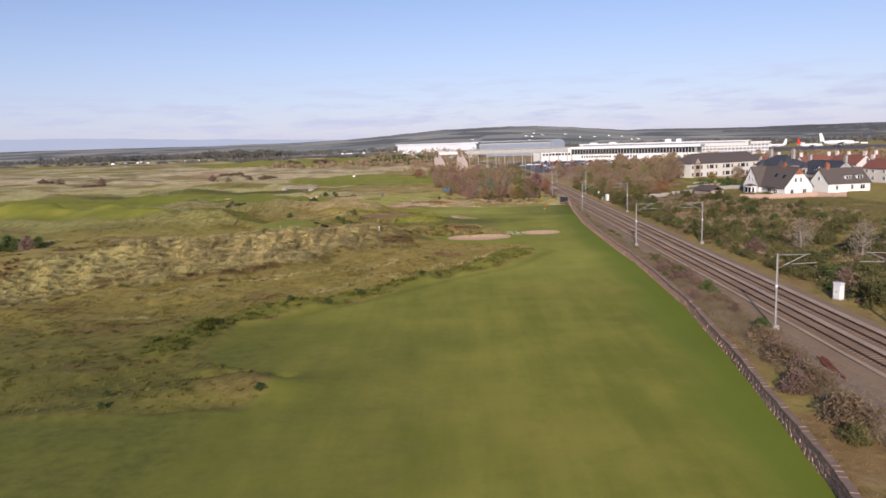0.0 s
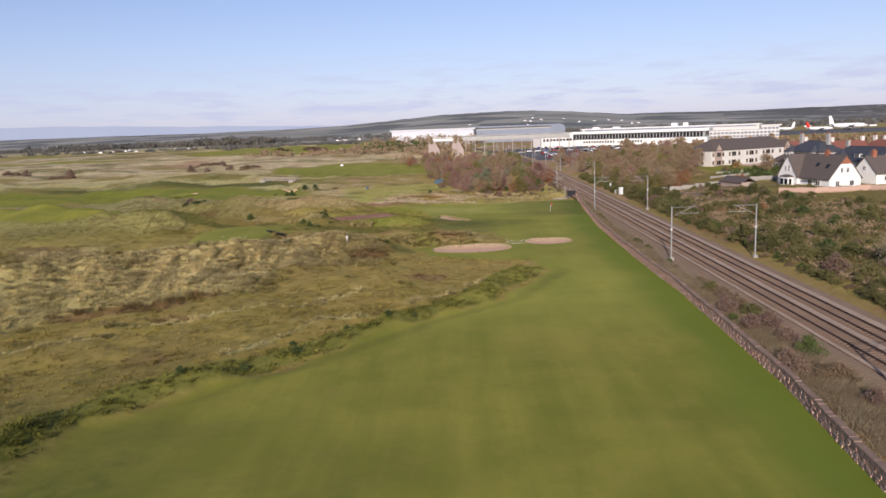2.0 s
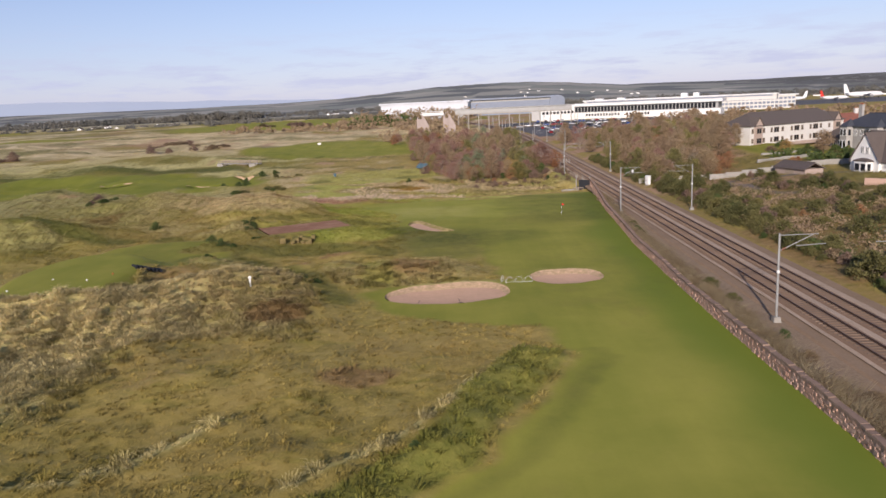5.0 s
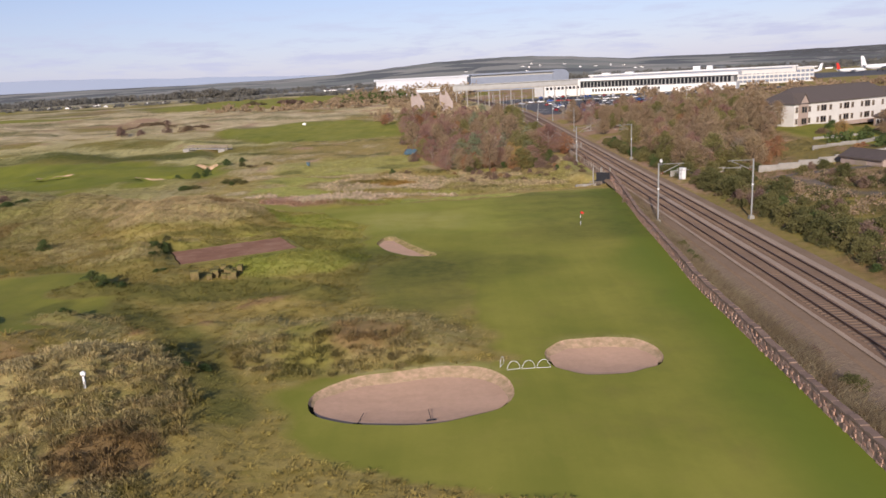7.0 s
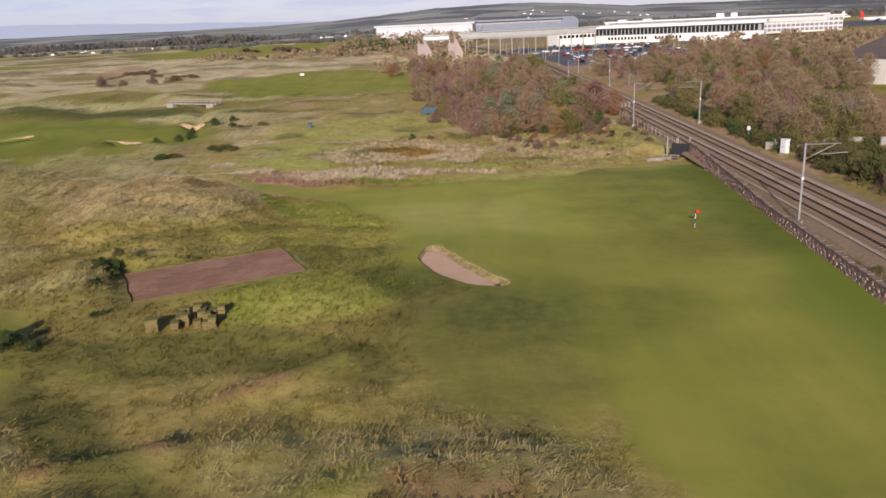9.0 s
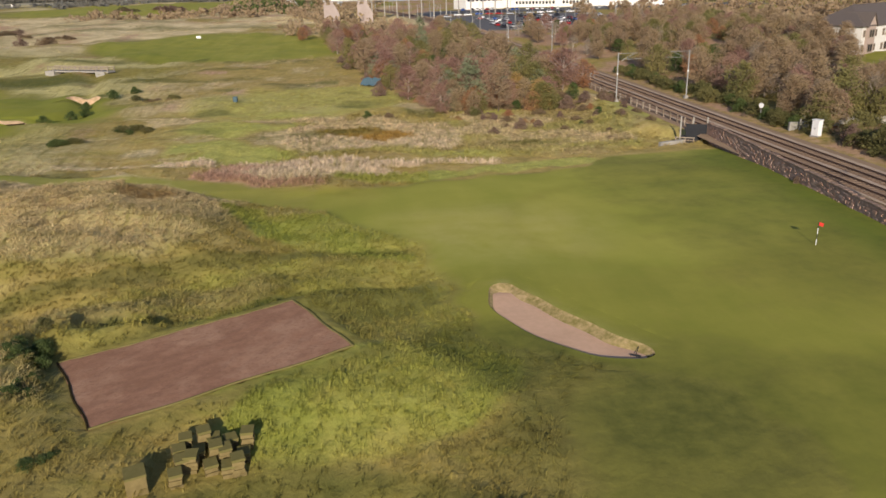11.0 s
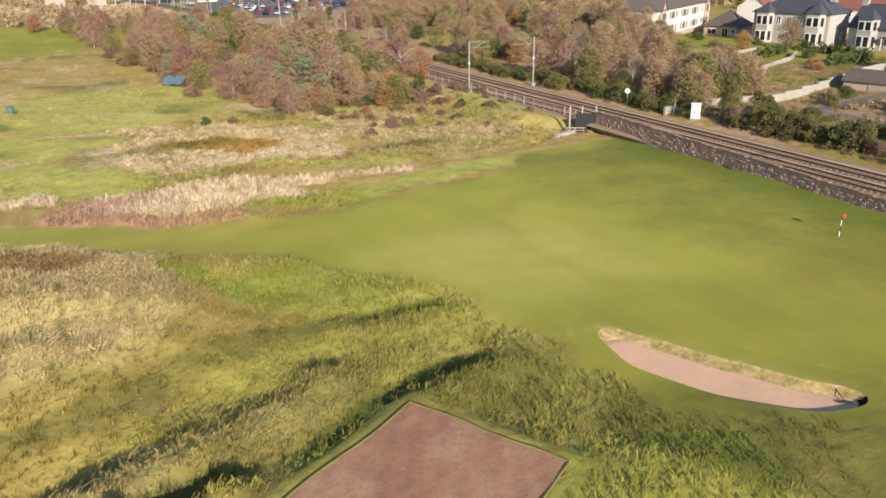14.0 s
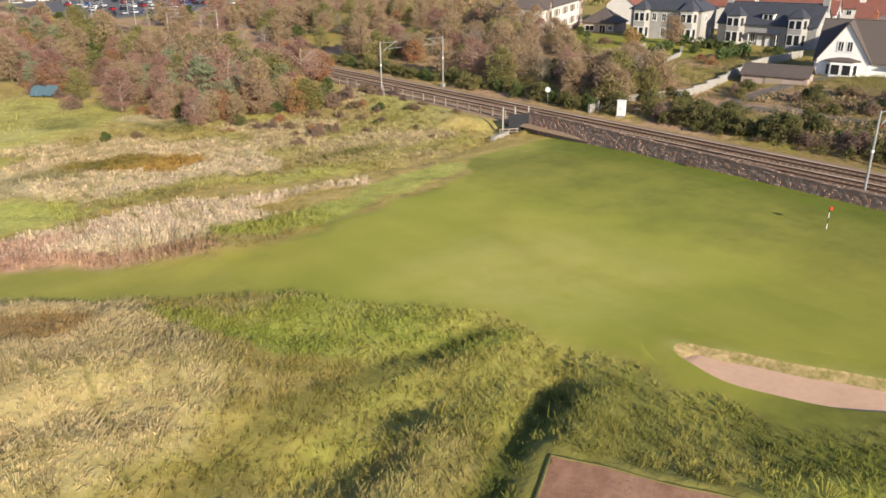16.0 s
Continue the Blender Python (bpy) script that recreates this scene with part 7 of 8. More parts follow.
for x, y, r in ((154, 281, -74), (158, 262, -74), (170, 330, 16), (190, 322, 16), (176, 300, -74), (182, 276, -74), (150, 330, 16), (135, 345, 16), (188, 252, -74), (160, 240, 16), (205, 300, -74), (212, 340, 16), (150, 225, 16)):
    copy_thing(terrace, pose(x, y, ground_z(x, y), 0, 0, r))

# garden walls, hedges and a path
def low_wall(pts, h, mat, name, label, th=0.35):
    b = Build()
    for (x0, y0), (x1, y1) in zip(pts, pts[1:]):
        n = max(1, int(math.hypot(x1 - x0, y1 - y0) / 3))
        for k in range(n):
            xa, ya = x0 + (x1 - x0) * k / n, y0 + (y1 - y0) * k / n
            xb, yb = x0 + (x1 - x0) * (k + 1) / n, y0 + (y1 - y0) * (k + 1) / n
            z = ground_z((xa + xb) / 2, (ya + yb) / 2)
            b.box(((xa + xb) / 2, (ya + yb) / 2, z + h / 2 - 0.15 + 0.03 * math.sin(7 * k)), (math.hypot(xb - xa, yb - ya) + 0.06, th, h + 0.3), math.atan2(yb - ya, xb - xa))
    return tagged(part(name, b, mat), label, "wall", kind="structure")


low_wall([(61.5, 253.0), (72.5, 253.4), (85.5, 255.6), (101, 257.2), (110, 259)], 1.2, M_CONCRETE, "garden_wall", "pale stone garden wall beside the lane")
low_wall([(46.5, 257.2), (55, 257.5), (64, 254.5)], 0.9, M_CONCRETE, "garden_wall_low", "low pale stone wall")
low_wall([(78, 268), (88, 271), (96, 276)], 0.7, M_CONCRETE, "garden_wall_upper", "low pale stone garden wall")
low_wall([(84, 281), (95, 284)], 0.5, M_CONCRETE, "garden_terrace", "pale stone garden edging")
low_wall([(80, 222), (86, 216), (100, 218), (112, 226)], 1.3, M_STONE, "rubble_wall", "brown rubble wall round the gardens")
wood_stuff("garden_hedges", [(x + rng.random(), y + rng.random(), 1.6, 1.0) for x, y in [(88 + 0.9 * k, 262.5 + 0.2 * k) for k in range(16)] + [(103, 266 + 1.2 * k) for k in range(14)] + [(84 + 1.4 * k, 274 + 0.5 * k) for k in range(8)]],
           L_GREEN, 0.5, "dark clipped garden hedges", "hedge")
for x, y, k, s in ((98, 268, "orange", 0.9), (94, 272, "dark", 0.9), (101, 276, "gorse", 0.7), (106, 271, "orange", 1.0), (108, 284, "gorse", 0.7), (99, 288, "dark", 0.8), (111, 266, "gorse", 0.9), (90, 290, "bramble", 1.0), (106, 262, "dark", 1.1), (112, 276, "orange", 0.9),
                   (84, 262, "orange", 1.0), (87, 266, "orange", 0.8), (104, 292, "bramble", 0.8), (96, 300, "dark", 0.8), (99, 304, "dark", 0.9)):
    plant(k, x, y, s, BUSHES, "garden shrubs")

# ---------------------------------------------------------------- airport
def span_box(b, p, q, z0, z1, depth, back=0.0):
    """A long box whose front runs from p to q."""
    L = math.hypot(q[0] - p[0], q[1] - p[1])
    a = math.atan2(q[1] - p[1], q[0] - p[0])
    mx, my = (p[0] + q[0]) / 2, (p[1] + q[1]) / 2
    o = back + depth / 2
    return b.box((mx - math.sin(a) * o, my + math.cos(a) * o, (z0 + z1) / 2), (L, depth, z1 - z0), a)


def lerp(p, q, t):
    return (p[0] + (q[0] - p[0]) * t, p[1] + (q[1] - p[1]) * t)


TL, TR = (91.0, 720.0), (204.0, 667.0)
term = empty("airport_terminal")
part("lower_wall", span_box(Build(), TL, TR, -1.5, 5.2, 26), M_WHITEWALL, term)
part("upper_wall", span_box(Build(), lerp(TL, TR, 0.01), lerp(TL, TR, 0.985), 5.2, 10.4, 24, 1.4), M_GALV, term)
part("roof", span_box(Build(), lerp(TL, TR, -0.01), lerp(TL, TR, 1.01), 10.4, 12.4, 28, -1.0), M_WHITEP, term, "broad white roof fascia")
for k in range(44):
    a = lerp(TL, TR, 0.02 + 0.955 * k / 44)
    c = lerp(TL, TR, 0.02 + 0.955 * (k + 0.72) / 44)
    part("window", span_box(Build(), a, c, 5.7, 9.9, 0.4, 1.1), M_GLASS, term)
for k in range(22):
    if k in (12, 13):
        continue
    a = lerp(TL, TR, 0.16 + 0.42 * k / 22)
    c = lerp(TL, TR, 0.16 + 0.42 * (k + 0.6) / 22)
    part("lower_window", span_box(Build(), a, c, 2.2, 4.2, 0.4, -0.15), M_GLASS, term)
part("upper_block", span_box(Build(), lerp(TL, TR, 0.08), lerp(TL, TR, 1.3), 10.0, 13.9, 20, 30), M_HARL, term)
part("upper_glazing", span_box(Build(), lerp(TL, TR, 0.1), lerp(TL, TR, 1.28), 12.7, 13.5, 0.4, 29.7), M_BLUEROOF, term)
part("upper_roof", span_box(Build(), lerp(TL, TR, 0.07), lerp(TL, TR, 1.31), 13.9, 14.6, 21, 29.5), M_WHITEP, term)
for t, w in ((0.72, 5), (0.80, 4), (0.15, 6), (0.3, 6)):
    part("plant_room", span_box(Build(), lerp(TL, TR, t), lerp(TL, TR, t + w / 125), 14.6, 17.4 if t > 0.5 else 15.8, 6, 34), M_WHITEP, term)
tagged(term, "long white airport terminal with a band of windows", "terminal building")

glb = empty("office_building")
GL, GR = (236.0, 762.0), (300.0, 758.0)
part("wall", span_box(Build(), GL, GR, -1.0, 11.6, 18), M_HARL, glb)
part("roof", span_box(Build(), (234, 762.2), (302, 757.8), 11.6, 12.4, 20, -1), M_WHITEP, glb)
for zz in (2.6, 5.8, 9.2):
    for k in range(18):
        part("window", span_box(Build(), lerp(GL, GR, (k + 0.12) / 18), lerp(GL, GR, (k + 0.88) / 18), zz - 1.0, zz + 1.0, 0.3, -0.12), M_BLUEROOF, glb)
tagged(glb, "pale multi-storey airport offices with bands of glazing", "office building")

shed = empty("hangar")
part("wall", span_box(Build(), (-80, 905), (14, 898), -1, 18.0, 60), M_CLAD, shed)
part("roof", span_box(Build(), (-82, 905), (16, 898), 18.0, 19.6, 62, -1), M_CLAD, shed)
part("door_band", span_box(Build(), (-30, 901), (12, 897.8), 9.0, 11.0, 0.3, -0.2), M_GALV, shed)
tagged(shed, "large white-clad cargo hangar", "hangar")
hang = empty("hangar")
part("wall", span_box(Build(), (14, 1002), (124, 998), -1, 16, 50), M_BLUEROOF, hang)
part("roof", span_box(Build(), (10, 1002), (126, 998), 18.6, 20.5, 54, -2), M_BLUEROOF, hang)
part("clerestory", span_box(Build(), (14, 1002), (124, 998), 16, 18.6, 46, 1), M_GALV, hang)
arch = [(122 + 9 * math.cos(math.pi * k / 10), 15.5 + 5.5 * math.sin(math.pi * k / 10)) for k in range(11)]
part("barrel_vault", Build().side([(113, -1)] + [(x, z) for x, z in arch[::-1]] + [(131, -1)], 996, 1040), M_BLUEROOF, hang)
tagged(hang, "blue-grey steel hangar with a curved end", "hangar")

via = empty("covered_walkway")
part("deck", span_box(Build(), (2, 622), (84, 618), 9.6, 10.4, 5), M_CONCRETE, via)
part("roof", span_box(Build(), (0, 622), (86, 618), 13.2, 13.7, 6, -0.5), M_GALV, via)
part("glazing", span_box(Build(), (2, 622), (84, 618), 10.4, 13.2, 0.2, 0.2), M_GALV, via)
for k in range(12):
    part("column", Build().box((4 + 7.2 * k, 621 - 0.35 * k, 4.3), (0.6, 0.6, 10.6)), M_CONCRETE, via)
tagged(via, "raised concrete walkway to the station", "walkway")
ent = empty("terminal_entrance")
part("wall", span_box(Build(), (70, 690), (98, 700), -1, 11, 18), M_WHITEWALL, ent)
part("roof", span_box(Build(), (69, 690), (99, 700.5), 11, 12, 19, -0.5), M_WHITEP, ent)
for k in range(9):
    part("window", span_box(Build(), (71 + 3 * k, 690.3 + 1.07 * k), (73 + 3 * k, 691 + 1.07 * k), 5.5, 7.5, 0.3, -0.15), M_GLASS, ent)
tagged(ent, "white low block at the end of the terminal", "building")

fb = empty("station_footbridge")
for x in (-20.5, -3.8):
    tw = part("stair_tower", Build().box((x, 562, 4.2), (3.4, 3.4, 10.4)).box((x - 0.9, 562, 10.0), (0.9, 3.0, 1.6)), M_BROWNSTONE, fb, "grey-brown stair tower")
    st = Build()
    st.add([(x + 1.7, 560.5, 13), (x + 6, 560.5, 5), (x + 6, 560.5, 0), (x + 1.7, 560.5, 0), (x + 1.7, 563.5, 13), (x + 6, 563.5, 5), (x + 6, 563.5, 0), (x + 1.7, 563.5, 0)],
           [(0, 1, 2, 3), (7, 6, 5, 4), (0, 4, 5, 1), (1, 5, 6, 2), (3, 7, 4, 0)])
    part("stair_flight", st, M_BROWNSTONE, tw)
part("span", Build().box((-12, 562, 11.2), (14, 2.6, 0.6)), M_GALV, fb)
part("parapet", Build().box((-12, 560.7, 12.2), (14, 0.15, 1.5)), M_WHITEP, fb)
part("canopy", Build().box((-12, 562, 13.6), (14, 3.0, 0.3)), M_WHITEP, fb)
tagged(fb, "pink-brown station footbridge with stair towers over the line", "footbridge")


def airliner(x, y, rz, tail, label):
    th = empty("airliner", pose(x, y, 0, 0, 0, rz))
    part("fuselage", Build().tube([(-17, 0, 4.6), (-14, 0, 4.2), (-8, 0, 3.9), (8, 0, 3.8), (13, 0, 3.7), (16, 0, 3.2)], [0.3, 1.2, 1.9, 1.9, 1.6, 0.4], 12), M_WHITEP, th)
    part("tail_fin", Build().add([(-16.8, -0.2, 5), (-12.5, -0.2, 5), (-15.5, -0.2, 12), (-17.8, -0.2, 12), (-16.8, 0.2, 5), (-12.5, 0.2, 5), (-15.5, 0.2, 12), (-17.8, 0.2, 12)],
                                   [(0, 1, 2, 3), (7, 6, 5, 4), (0, 4, 5, 1), (1, 5, 6, 2), (2, 6, 7, 3), (3, 7, 4, 0)]), tail, th)
    for s in (-1, 1):
        part("wing", Build().add([(3, s * 1.5, 3.2), (-2, s * 1.5, 3.2), (-6, s * 16, 4.4), (-4.5, s * 16, 4.4), (3, s * 1.5, 3.6), (-2, s * 1.5, 3.6), (-6, s * 16, 4.6), (-4.5, s * 16, 4.6)],
                                 [(0, 1, 2, 3), (7, 6, 5, 4), (0, 4, 5, 1), (1, 5, 6, 2), (2, 6, 7, 3), (3, 7, 4, 0)]), M_WHITEP, th)
        part("tailplane", Build().box((-15.6, s * 3, 5.2), (2.0, 5, 0.2)), M_WHITEP, th)
        part("engine", Build().tube([(3.2, s * 5.5, 2.3), (0.2, s * 5.5, 2.3)], [1.0, 0.8], 10), M_GALV, th)
        part("undercarriage", Build().box((-1.5, s * 2.8, 0.9), (0.5, 0.4, 2.0)), M_TYRE, th)
    part("nose_wheel", Build().box((12, 0, 0.9), (0.4, 0.4, 2.2)), M_TYRE, th)
    return tagged(th, label, "airliner")


airliner(470, 990, 8, M_WHITEP, "white airliner parked on the apron").matrix_world = pose(478, 985, 0, 0, 0, 8) @ Matrix.Scale(1.5, 4)
airliner(432, 960, 5, M_RED, "white airliner with a red tail on the apron")
airliner(405, 1010, 172, M_WHITEP, "white airliner parked on the apron")

# cars
CARS = []
for name, col in (("white", (0.8, 0.8, 0.8)), ("silver", (0.42, 0.43, 0.45)), ("black", (0.02, 0.02, 0.025)), ("red", (0.35, 0.02, 0.02)), ("blue", (0.03, 0.10, 0.36)), ("grey", (0.12, 0.125, 0.135))):
    paint = plain(name + "_car_paint", col, tuple(0.9 * c for c in col), 2, 0.3, 0.1, 0.5)
    th = empty("car", pose(0, 0, -50))
    part("body", Build().side([(-2.1, 0.3), (2.1, 0.3), (2.15, 0.75), (1.1, 0.92), (-1.9, 0.98), (-2.15, 0.8)], -0.88, 0.88), paint, th)
    part("cabin", Build().side([(-1.75, 0.95), (0.95, 0.92), (0.25, 1.42), (-1.3, 1.44)], -0.76, 0.76), M_GLASS, th)
    part("car_roof", Build().box((-0.52, 0, 1.45), (1.5, 1.45, 0.06)), paint, th)
    for wx in (-1.3, 1.3):
        for wy in (-0.8, 0.8):
            part("wheel", Build().tube([(wx, wy - 0.1, 0.31), (wx, wy + 0.1, 0.31)], 0.31, 8), M_TYRE, th)
    CARS.append(tagged(th, name + " parked car in the airport car park", "car", "parked cars"))
car_used = set()
places = []
for row in range(7):
    y = 497 + 12.5 * row
    for k in range(17):
        if rng.random() < 0.62:
            places.append((56 + 4.0 * k + rng.random(), y + rng.random() * 0.6, 90 + 4 * rng.random()))
for k in range(44):
    if rng.random() < 0.75:
        places.append((66 + 3.1 * k, 676 - 1.0 * k + rng.random() * 2, 65 + rng.random() * 8))
for k in range(16):
    places.append((40 + 6 * k, 604 + 3 * rng.random(), 0))
for x, y, r in places:
    if x < float(rail_x(y)) + 12:
        continue
    i = int(rng.choice(6, p=[0.36, 0.18, 0.14, 0.1, 0.1, 0.12]))
    m = pose(x, y, ground_z(x, y) + 0.03, 0, 0, r)
    if i in car_used:
        copy_thing(CARS[i], m)
    else:
        car_used.add(i)
        CARS[i].matrix_world = m
lamp = empty("lamp_post")
part("pole", Build().tube([(0, 0, -0.2), (0, 0, 7.0)], [0.14, 0.08], 6), M_GALV, lamp)
part("lantern", Build().box((0.4, 0, 7.0), (0.8, 0.25, 0.12)), M_GALV, lamp)
tagged(lamp, "tall grey car-park lamp post", "lamp post", "lamp posts")
spots_l = [(60 + 22 * i, 490 + 30 * j) for i in range(4) for j in range(4)] + [(70 + 24 * k, 668 - 9 * k) for k in range(6)] + [(36, 600), (40, 640), (44, 680), (30, 660)]
lamp.matrix_world = pose(*spots_l[0], 0)
for x, y in spots_l[1:]:
    copy_thing(lamp, pose(x, y, ground_z(x, y), 0, 0, 30 * rng.random()))

# far houses of the town and farms
fh = empty("far_house")
part("wall", gable_walls(13, 8, 4.5, 7.5), M_WHITEWALL, fh)
part("roof", gable_roof(13, 8, 4.5, 7.5), M_SLATE, fh)
for u in (-3.5, 0, 3.5):
    window(fh, "f", 13, 8, u, 2.4, 1.6, 1.6)
tagged(fh, "distant white house with a brown roof", "house", "distant houses")
far = [(520 + 800 * a, 1060 + 420 * b) for a, b in rng.random((46, 2))] + [(-640 + 22 * k, 1300 + 20 * rng.random()) for k in range(9)] + [(-330 + 260 * a, 1700 + 300 * b) for a, b in rng.random((8, 2))] + [(-50 + 700 * a, 2500 + 500 * b) for a, b in rng.random((14, 2))]
fh.matrix_world = pose(*far[0], ground_z(*far[0]))
for x, y in far[1:]:
    copy_thing(fh, pose(x, y, ground_z(x, y) - 0.3, 0, 0, rng.random() * 180) @ Matrix.Diagonal((0.8, 0.8, 0.55, 1)))


# ---------------------------------------------------------------- small things by the line
def cabinet(x, y, rz):
    th = empty("equipment_cabinet", pose(x, y, ground_z(x, y), 0, 0, rz))
    part("body", Build().box((0, 0, 1.05), (1.0, 0.7, 2.0)), M_WHITEP, th)
    part("roof", Build().box((0, 0, 2.1), (1.12, 0.82, 0.12)), M_WHITEP, th)
    for s in (-1, 1):
        d = part("door", Build().box((s * 0.245, -0.37, 1.05), (0.47, 0.05, 1.8)), M_WHITEP, th)
        part("handle", Build().box((s * 0.06, -0.41, 1.05), (0.04, 0.04, 0.25)), M_GALV, d)
    part("base", Build().box((0, 0, 0.0), (1.2, 0.9, 0.2)), M_CONCRETE, th)
    return tagged(th, "white steel equipment cabinet beside the track", "cabinet", "lineside cabinets")


cabinet(46.6, 95.5, -70)
cabinet(47.4, 252.4, -70)
sg = empty("lineside_sign", pose(46.9, 265.4, ground_z(46.9, 265.4), 0, 0, -60))
part("post", Build().tube([(0, 0, -0.2), (0, 0, 1.9)], 0.05, 6), M_GALV, sg)
part("disc", Build().tube([(0, -0.08, 2.1), (0, -0.04, 2.1)], 0.38, 14), M_WHITEP, sg, "round white plate")
tagged(sg, "round white lineside sign on a post", "sign")


def fence(pts, h, post_mat, rails, name, label, gap=2.4):
    th = empty(name)
    tops = []
    for (x0, y0), (x1, y1) in zip(pts, pts[1:]):
        n = max(1, int(math.hypot(x1 - x0, y1 - y0) / gap))
        tops += [(x0 + (x1 - x0) * k / n, y0 + (y1 - y0) * k / n) for k in range(n)]
    tops.append(pts[-1])
    for x, y in tops:
        z = ground_z(x, y)
        part("post", Build().box((x, y, z + h / 2 - 0.15), (0.16, 0.16, h + 0.3)), post_mat, th)
    for r in rails:
        for a, c in zip(tops, tops[1:]):
            part("rail", Build().tube([(a[0], a[1], ground_z(*a) + r), (c[0], c[1], ground_z(*c) + r)], 0.045, 4), post_mat, th)
    return tagged(th, label, "fence")


fence([(35.0, 262), (35.0, 272), (34.6, 282), (34.2, 305)], 1.3, M_TIMBER, (0.5, 1.05), "lineside_fence", "weathered post-and-rail fence above the burn")
fence([(47.6, 256.5), (50.5, 259.5), (54, 262)], 1.5, M_CONCRETE, (0.9,), "concrete_fence", "pale concrete post fence by the cabinet", 1.8)
fence([(39.0, 318), (33.0, 314)], 1.6, M_CONCRETE, (0.8, 1.4), "lineside_gate", "pale fence panels beside the track", 1.2)

cul = empty("culvert_screen", pose(34.0, 258.6, -2.5, 0, 0, -30))
part("dark_panel", Build().box((0.2, -0.2, 1.75), (3.0, 0.15, 2.4)), M_DARKM, cul, "black mesh screen")
# the dark of the culvert mouth, put in as a solid black slab
part("opening", Build().box((-0.2, 0.3, 0.5), (3.4, 0.3, 1.6)), M_DARKM, cul)
for u in (-2.0, -0.4, 1.4):
    part("tall_post", Build().box((u, 0.0, 2.2), (0.18, 0.18, 3.4)), M_CONCRETE, cul)
for zz in (0.35, 0.75, 1.1):
    part("timber_rail", Build().box((-1.3, -0.45, zz), (2.6, 0.08, 0.12)), M_TIMBER, cul)
for u in (-2.5, -1.3, -0.2):
    part("timber_post", Build().box((u, -0.45, 0.5), (0.12, 0.12, 1.3)), M_TIMBER, cul)
tagged(cul, "black mesh screen and posts over a culvert under the railway", "culvert")
low_wall([(28.6, 257.6), (30.6, 258.2), (32.4, 259.0)], 0.55, M_CONCRETE, "wing_wall", "pale stone wing wall at the culvert", 0.5)

pile = empty("rail_pile", pose(31.8, 66.0, ground_z(31.8, 66), 0, 0, -12))
for k in range(9):
    part("old_rail", Build().box((0.18 * (k % 5) - 0.4, 0.2 * (k % 3), 0.08 + 0.14 * (k // 5)), (0.12, 6.5, 0.13), 0.01 * (k - 4)), M_RUST, pile)
tagged(pile, "pile of rusty old rails beside the track", "scrap pile")


# ---------------------------------------------------------------- small things on the links
fz = ground_z(22.6, 213.2)
flag = empty("golf_flag", pose(22.6, 213.2, fz))
for k in range(4):
    part("pole_band", Build().tube([(0, 0, 0.45 * k - (0.1 if k == 0 else 0)), (0, 0, 0.45 * (k + 1))], 0.028, 6), M_DARKM if k in (1, 3) else M_WHITEP, flag)
fb_ = Build()
for j in range(3):
    for i in range(7):
        fb_.v.append((0.03 + 0.07 * i, 0.06 * math.sin(1.1 * i + 0.4 * j), 1.8 - 0.14 * j - 0.012 * i * i * 0.3))
fb_.f = [(j * 7 + i, j * 7 + i + 1, (j + 1) * 7 + i + 1, (j + 1) * 7 + i) for j in range(2) for i in range(6)]
fb_.v += [(x, y + 0.012, z) for x, y, z in fb_.v]
fb_.f += [tuple(21 + i for i in q[::-1]) for q in fb_.f]
part("flag", fb_, M_RED, flag, "red cloth flag")
tagged(flag, "red flag on a banded pole standing in the green", "golf flag")

post = empty("tee_sign", pose(-17.6, 158.0, ground_z(-17.6, 158.0)))
part("post", Build().box((0, 0, 0.4), (0.12, 0.1, 1.0)), M_WHITEP, post)
part("head", Build().tube([(0, -0.05, 0.98), (0, 0.05, 0.98)], 0.17, 12), M_WHITEP, post)
tagged(post, "white wooden marker post with a round head on the dune", "marker post")
for x, y, m in ((-32.6, 158.9, M_RED), (-38.2, 157.2, M_WHITEP), (-34.2, 156.4, M_WHITEP), (-40.4, 152.6, M_WHITEP)):
    tm = empty("tee_marker", pose(x, y, ground_z(x, y)))
    part("block", Build().box((0, 0, 0.06), (0.14, 0.14, 0.14), 0.4, 0.7), m, tm)
    tagged(tm, "small painted tee marker on the mown tee", "tee marker", "tee markers")

stp = empty("garden_steps", pose(-31.9, 162.8, ground_z(-31.9, 162.8), 0, 0, 42))
for k in range(7):
    gx, gy = -31.9 + 0.44 * k * math.cos(radians(42)), 162.8 + 0.44 * k * math.sin(radians(42))
    part("sleeper_step", Build().box((0.44 * k, 0, ground_z(gx, gy) - ground_z(-31.9, 162.8) + 0.06), (0.24, 1.35, 0.34)), M_DARKM, stp)
tagged(stp, "dark timber sleeper steps set in the turf bank", "steps")

for k, (x, y, r) in enumerate(((9.35, 163.6, 70), (10.1, 162.7, 10), (11.15, 162.75, 5), (12.2, 162.8, 0))):
    hp = empty("hoop", pose(x, y, ground_z(x, y) + 0.02, 0, 0, r))
    arcp = [(0.46 * math.cos(math.pi * i / 10), 0, 0.62 * math.sin(math.pi * i / 10)) for i in range(11)]
    part("bow", Build().tube(arcp, 0.014, 5), M_WHITEP, hp)
    part("ground_bar", Build().tube([(-0.46, 0, 0.02), (0.46, 0, 0.02)], 0.014, 5), M_WHITEP, hp)
    tagged(hp, "white metal hoop standing in the turf by the bunker", "hoop", "row of hoops")

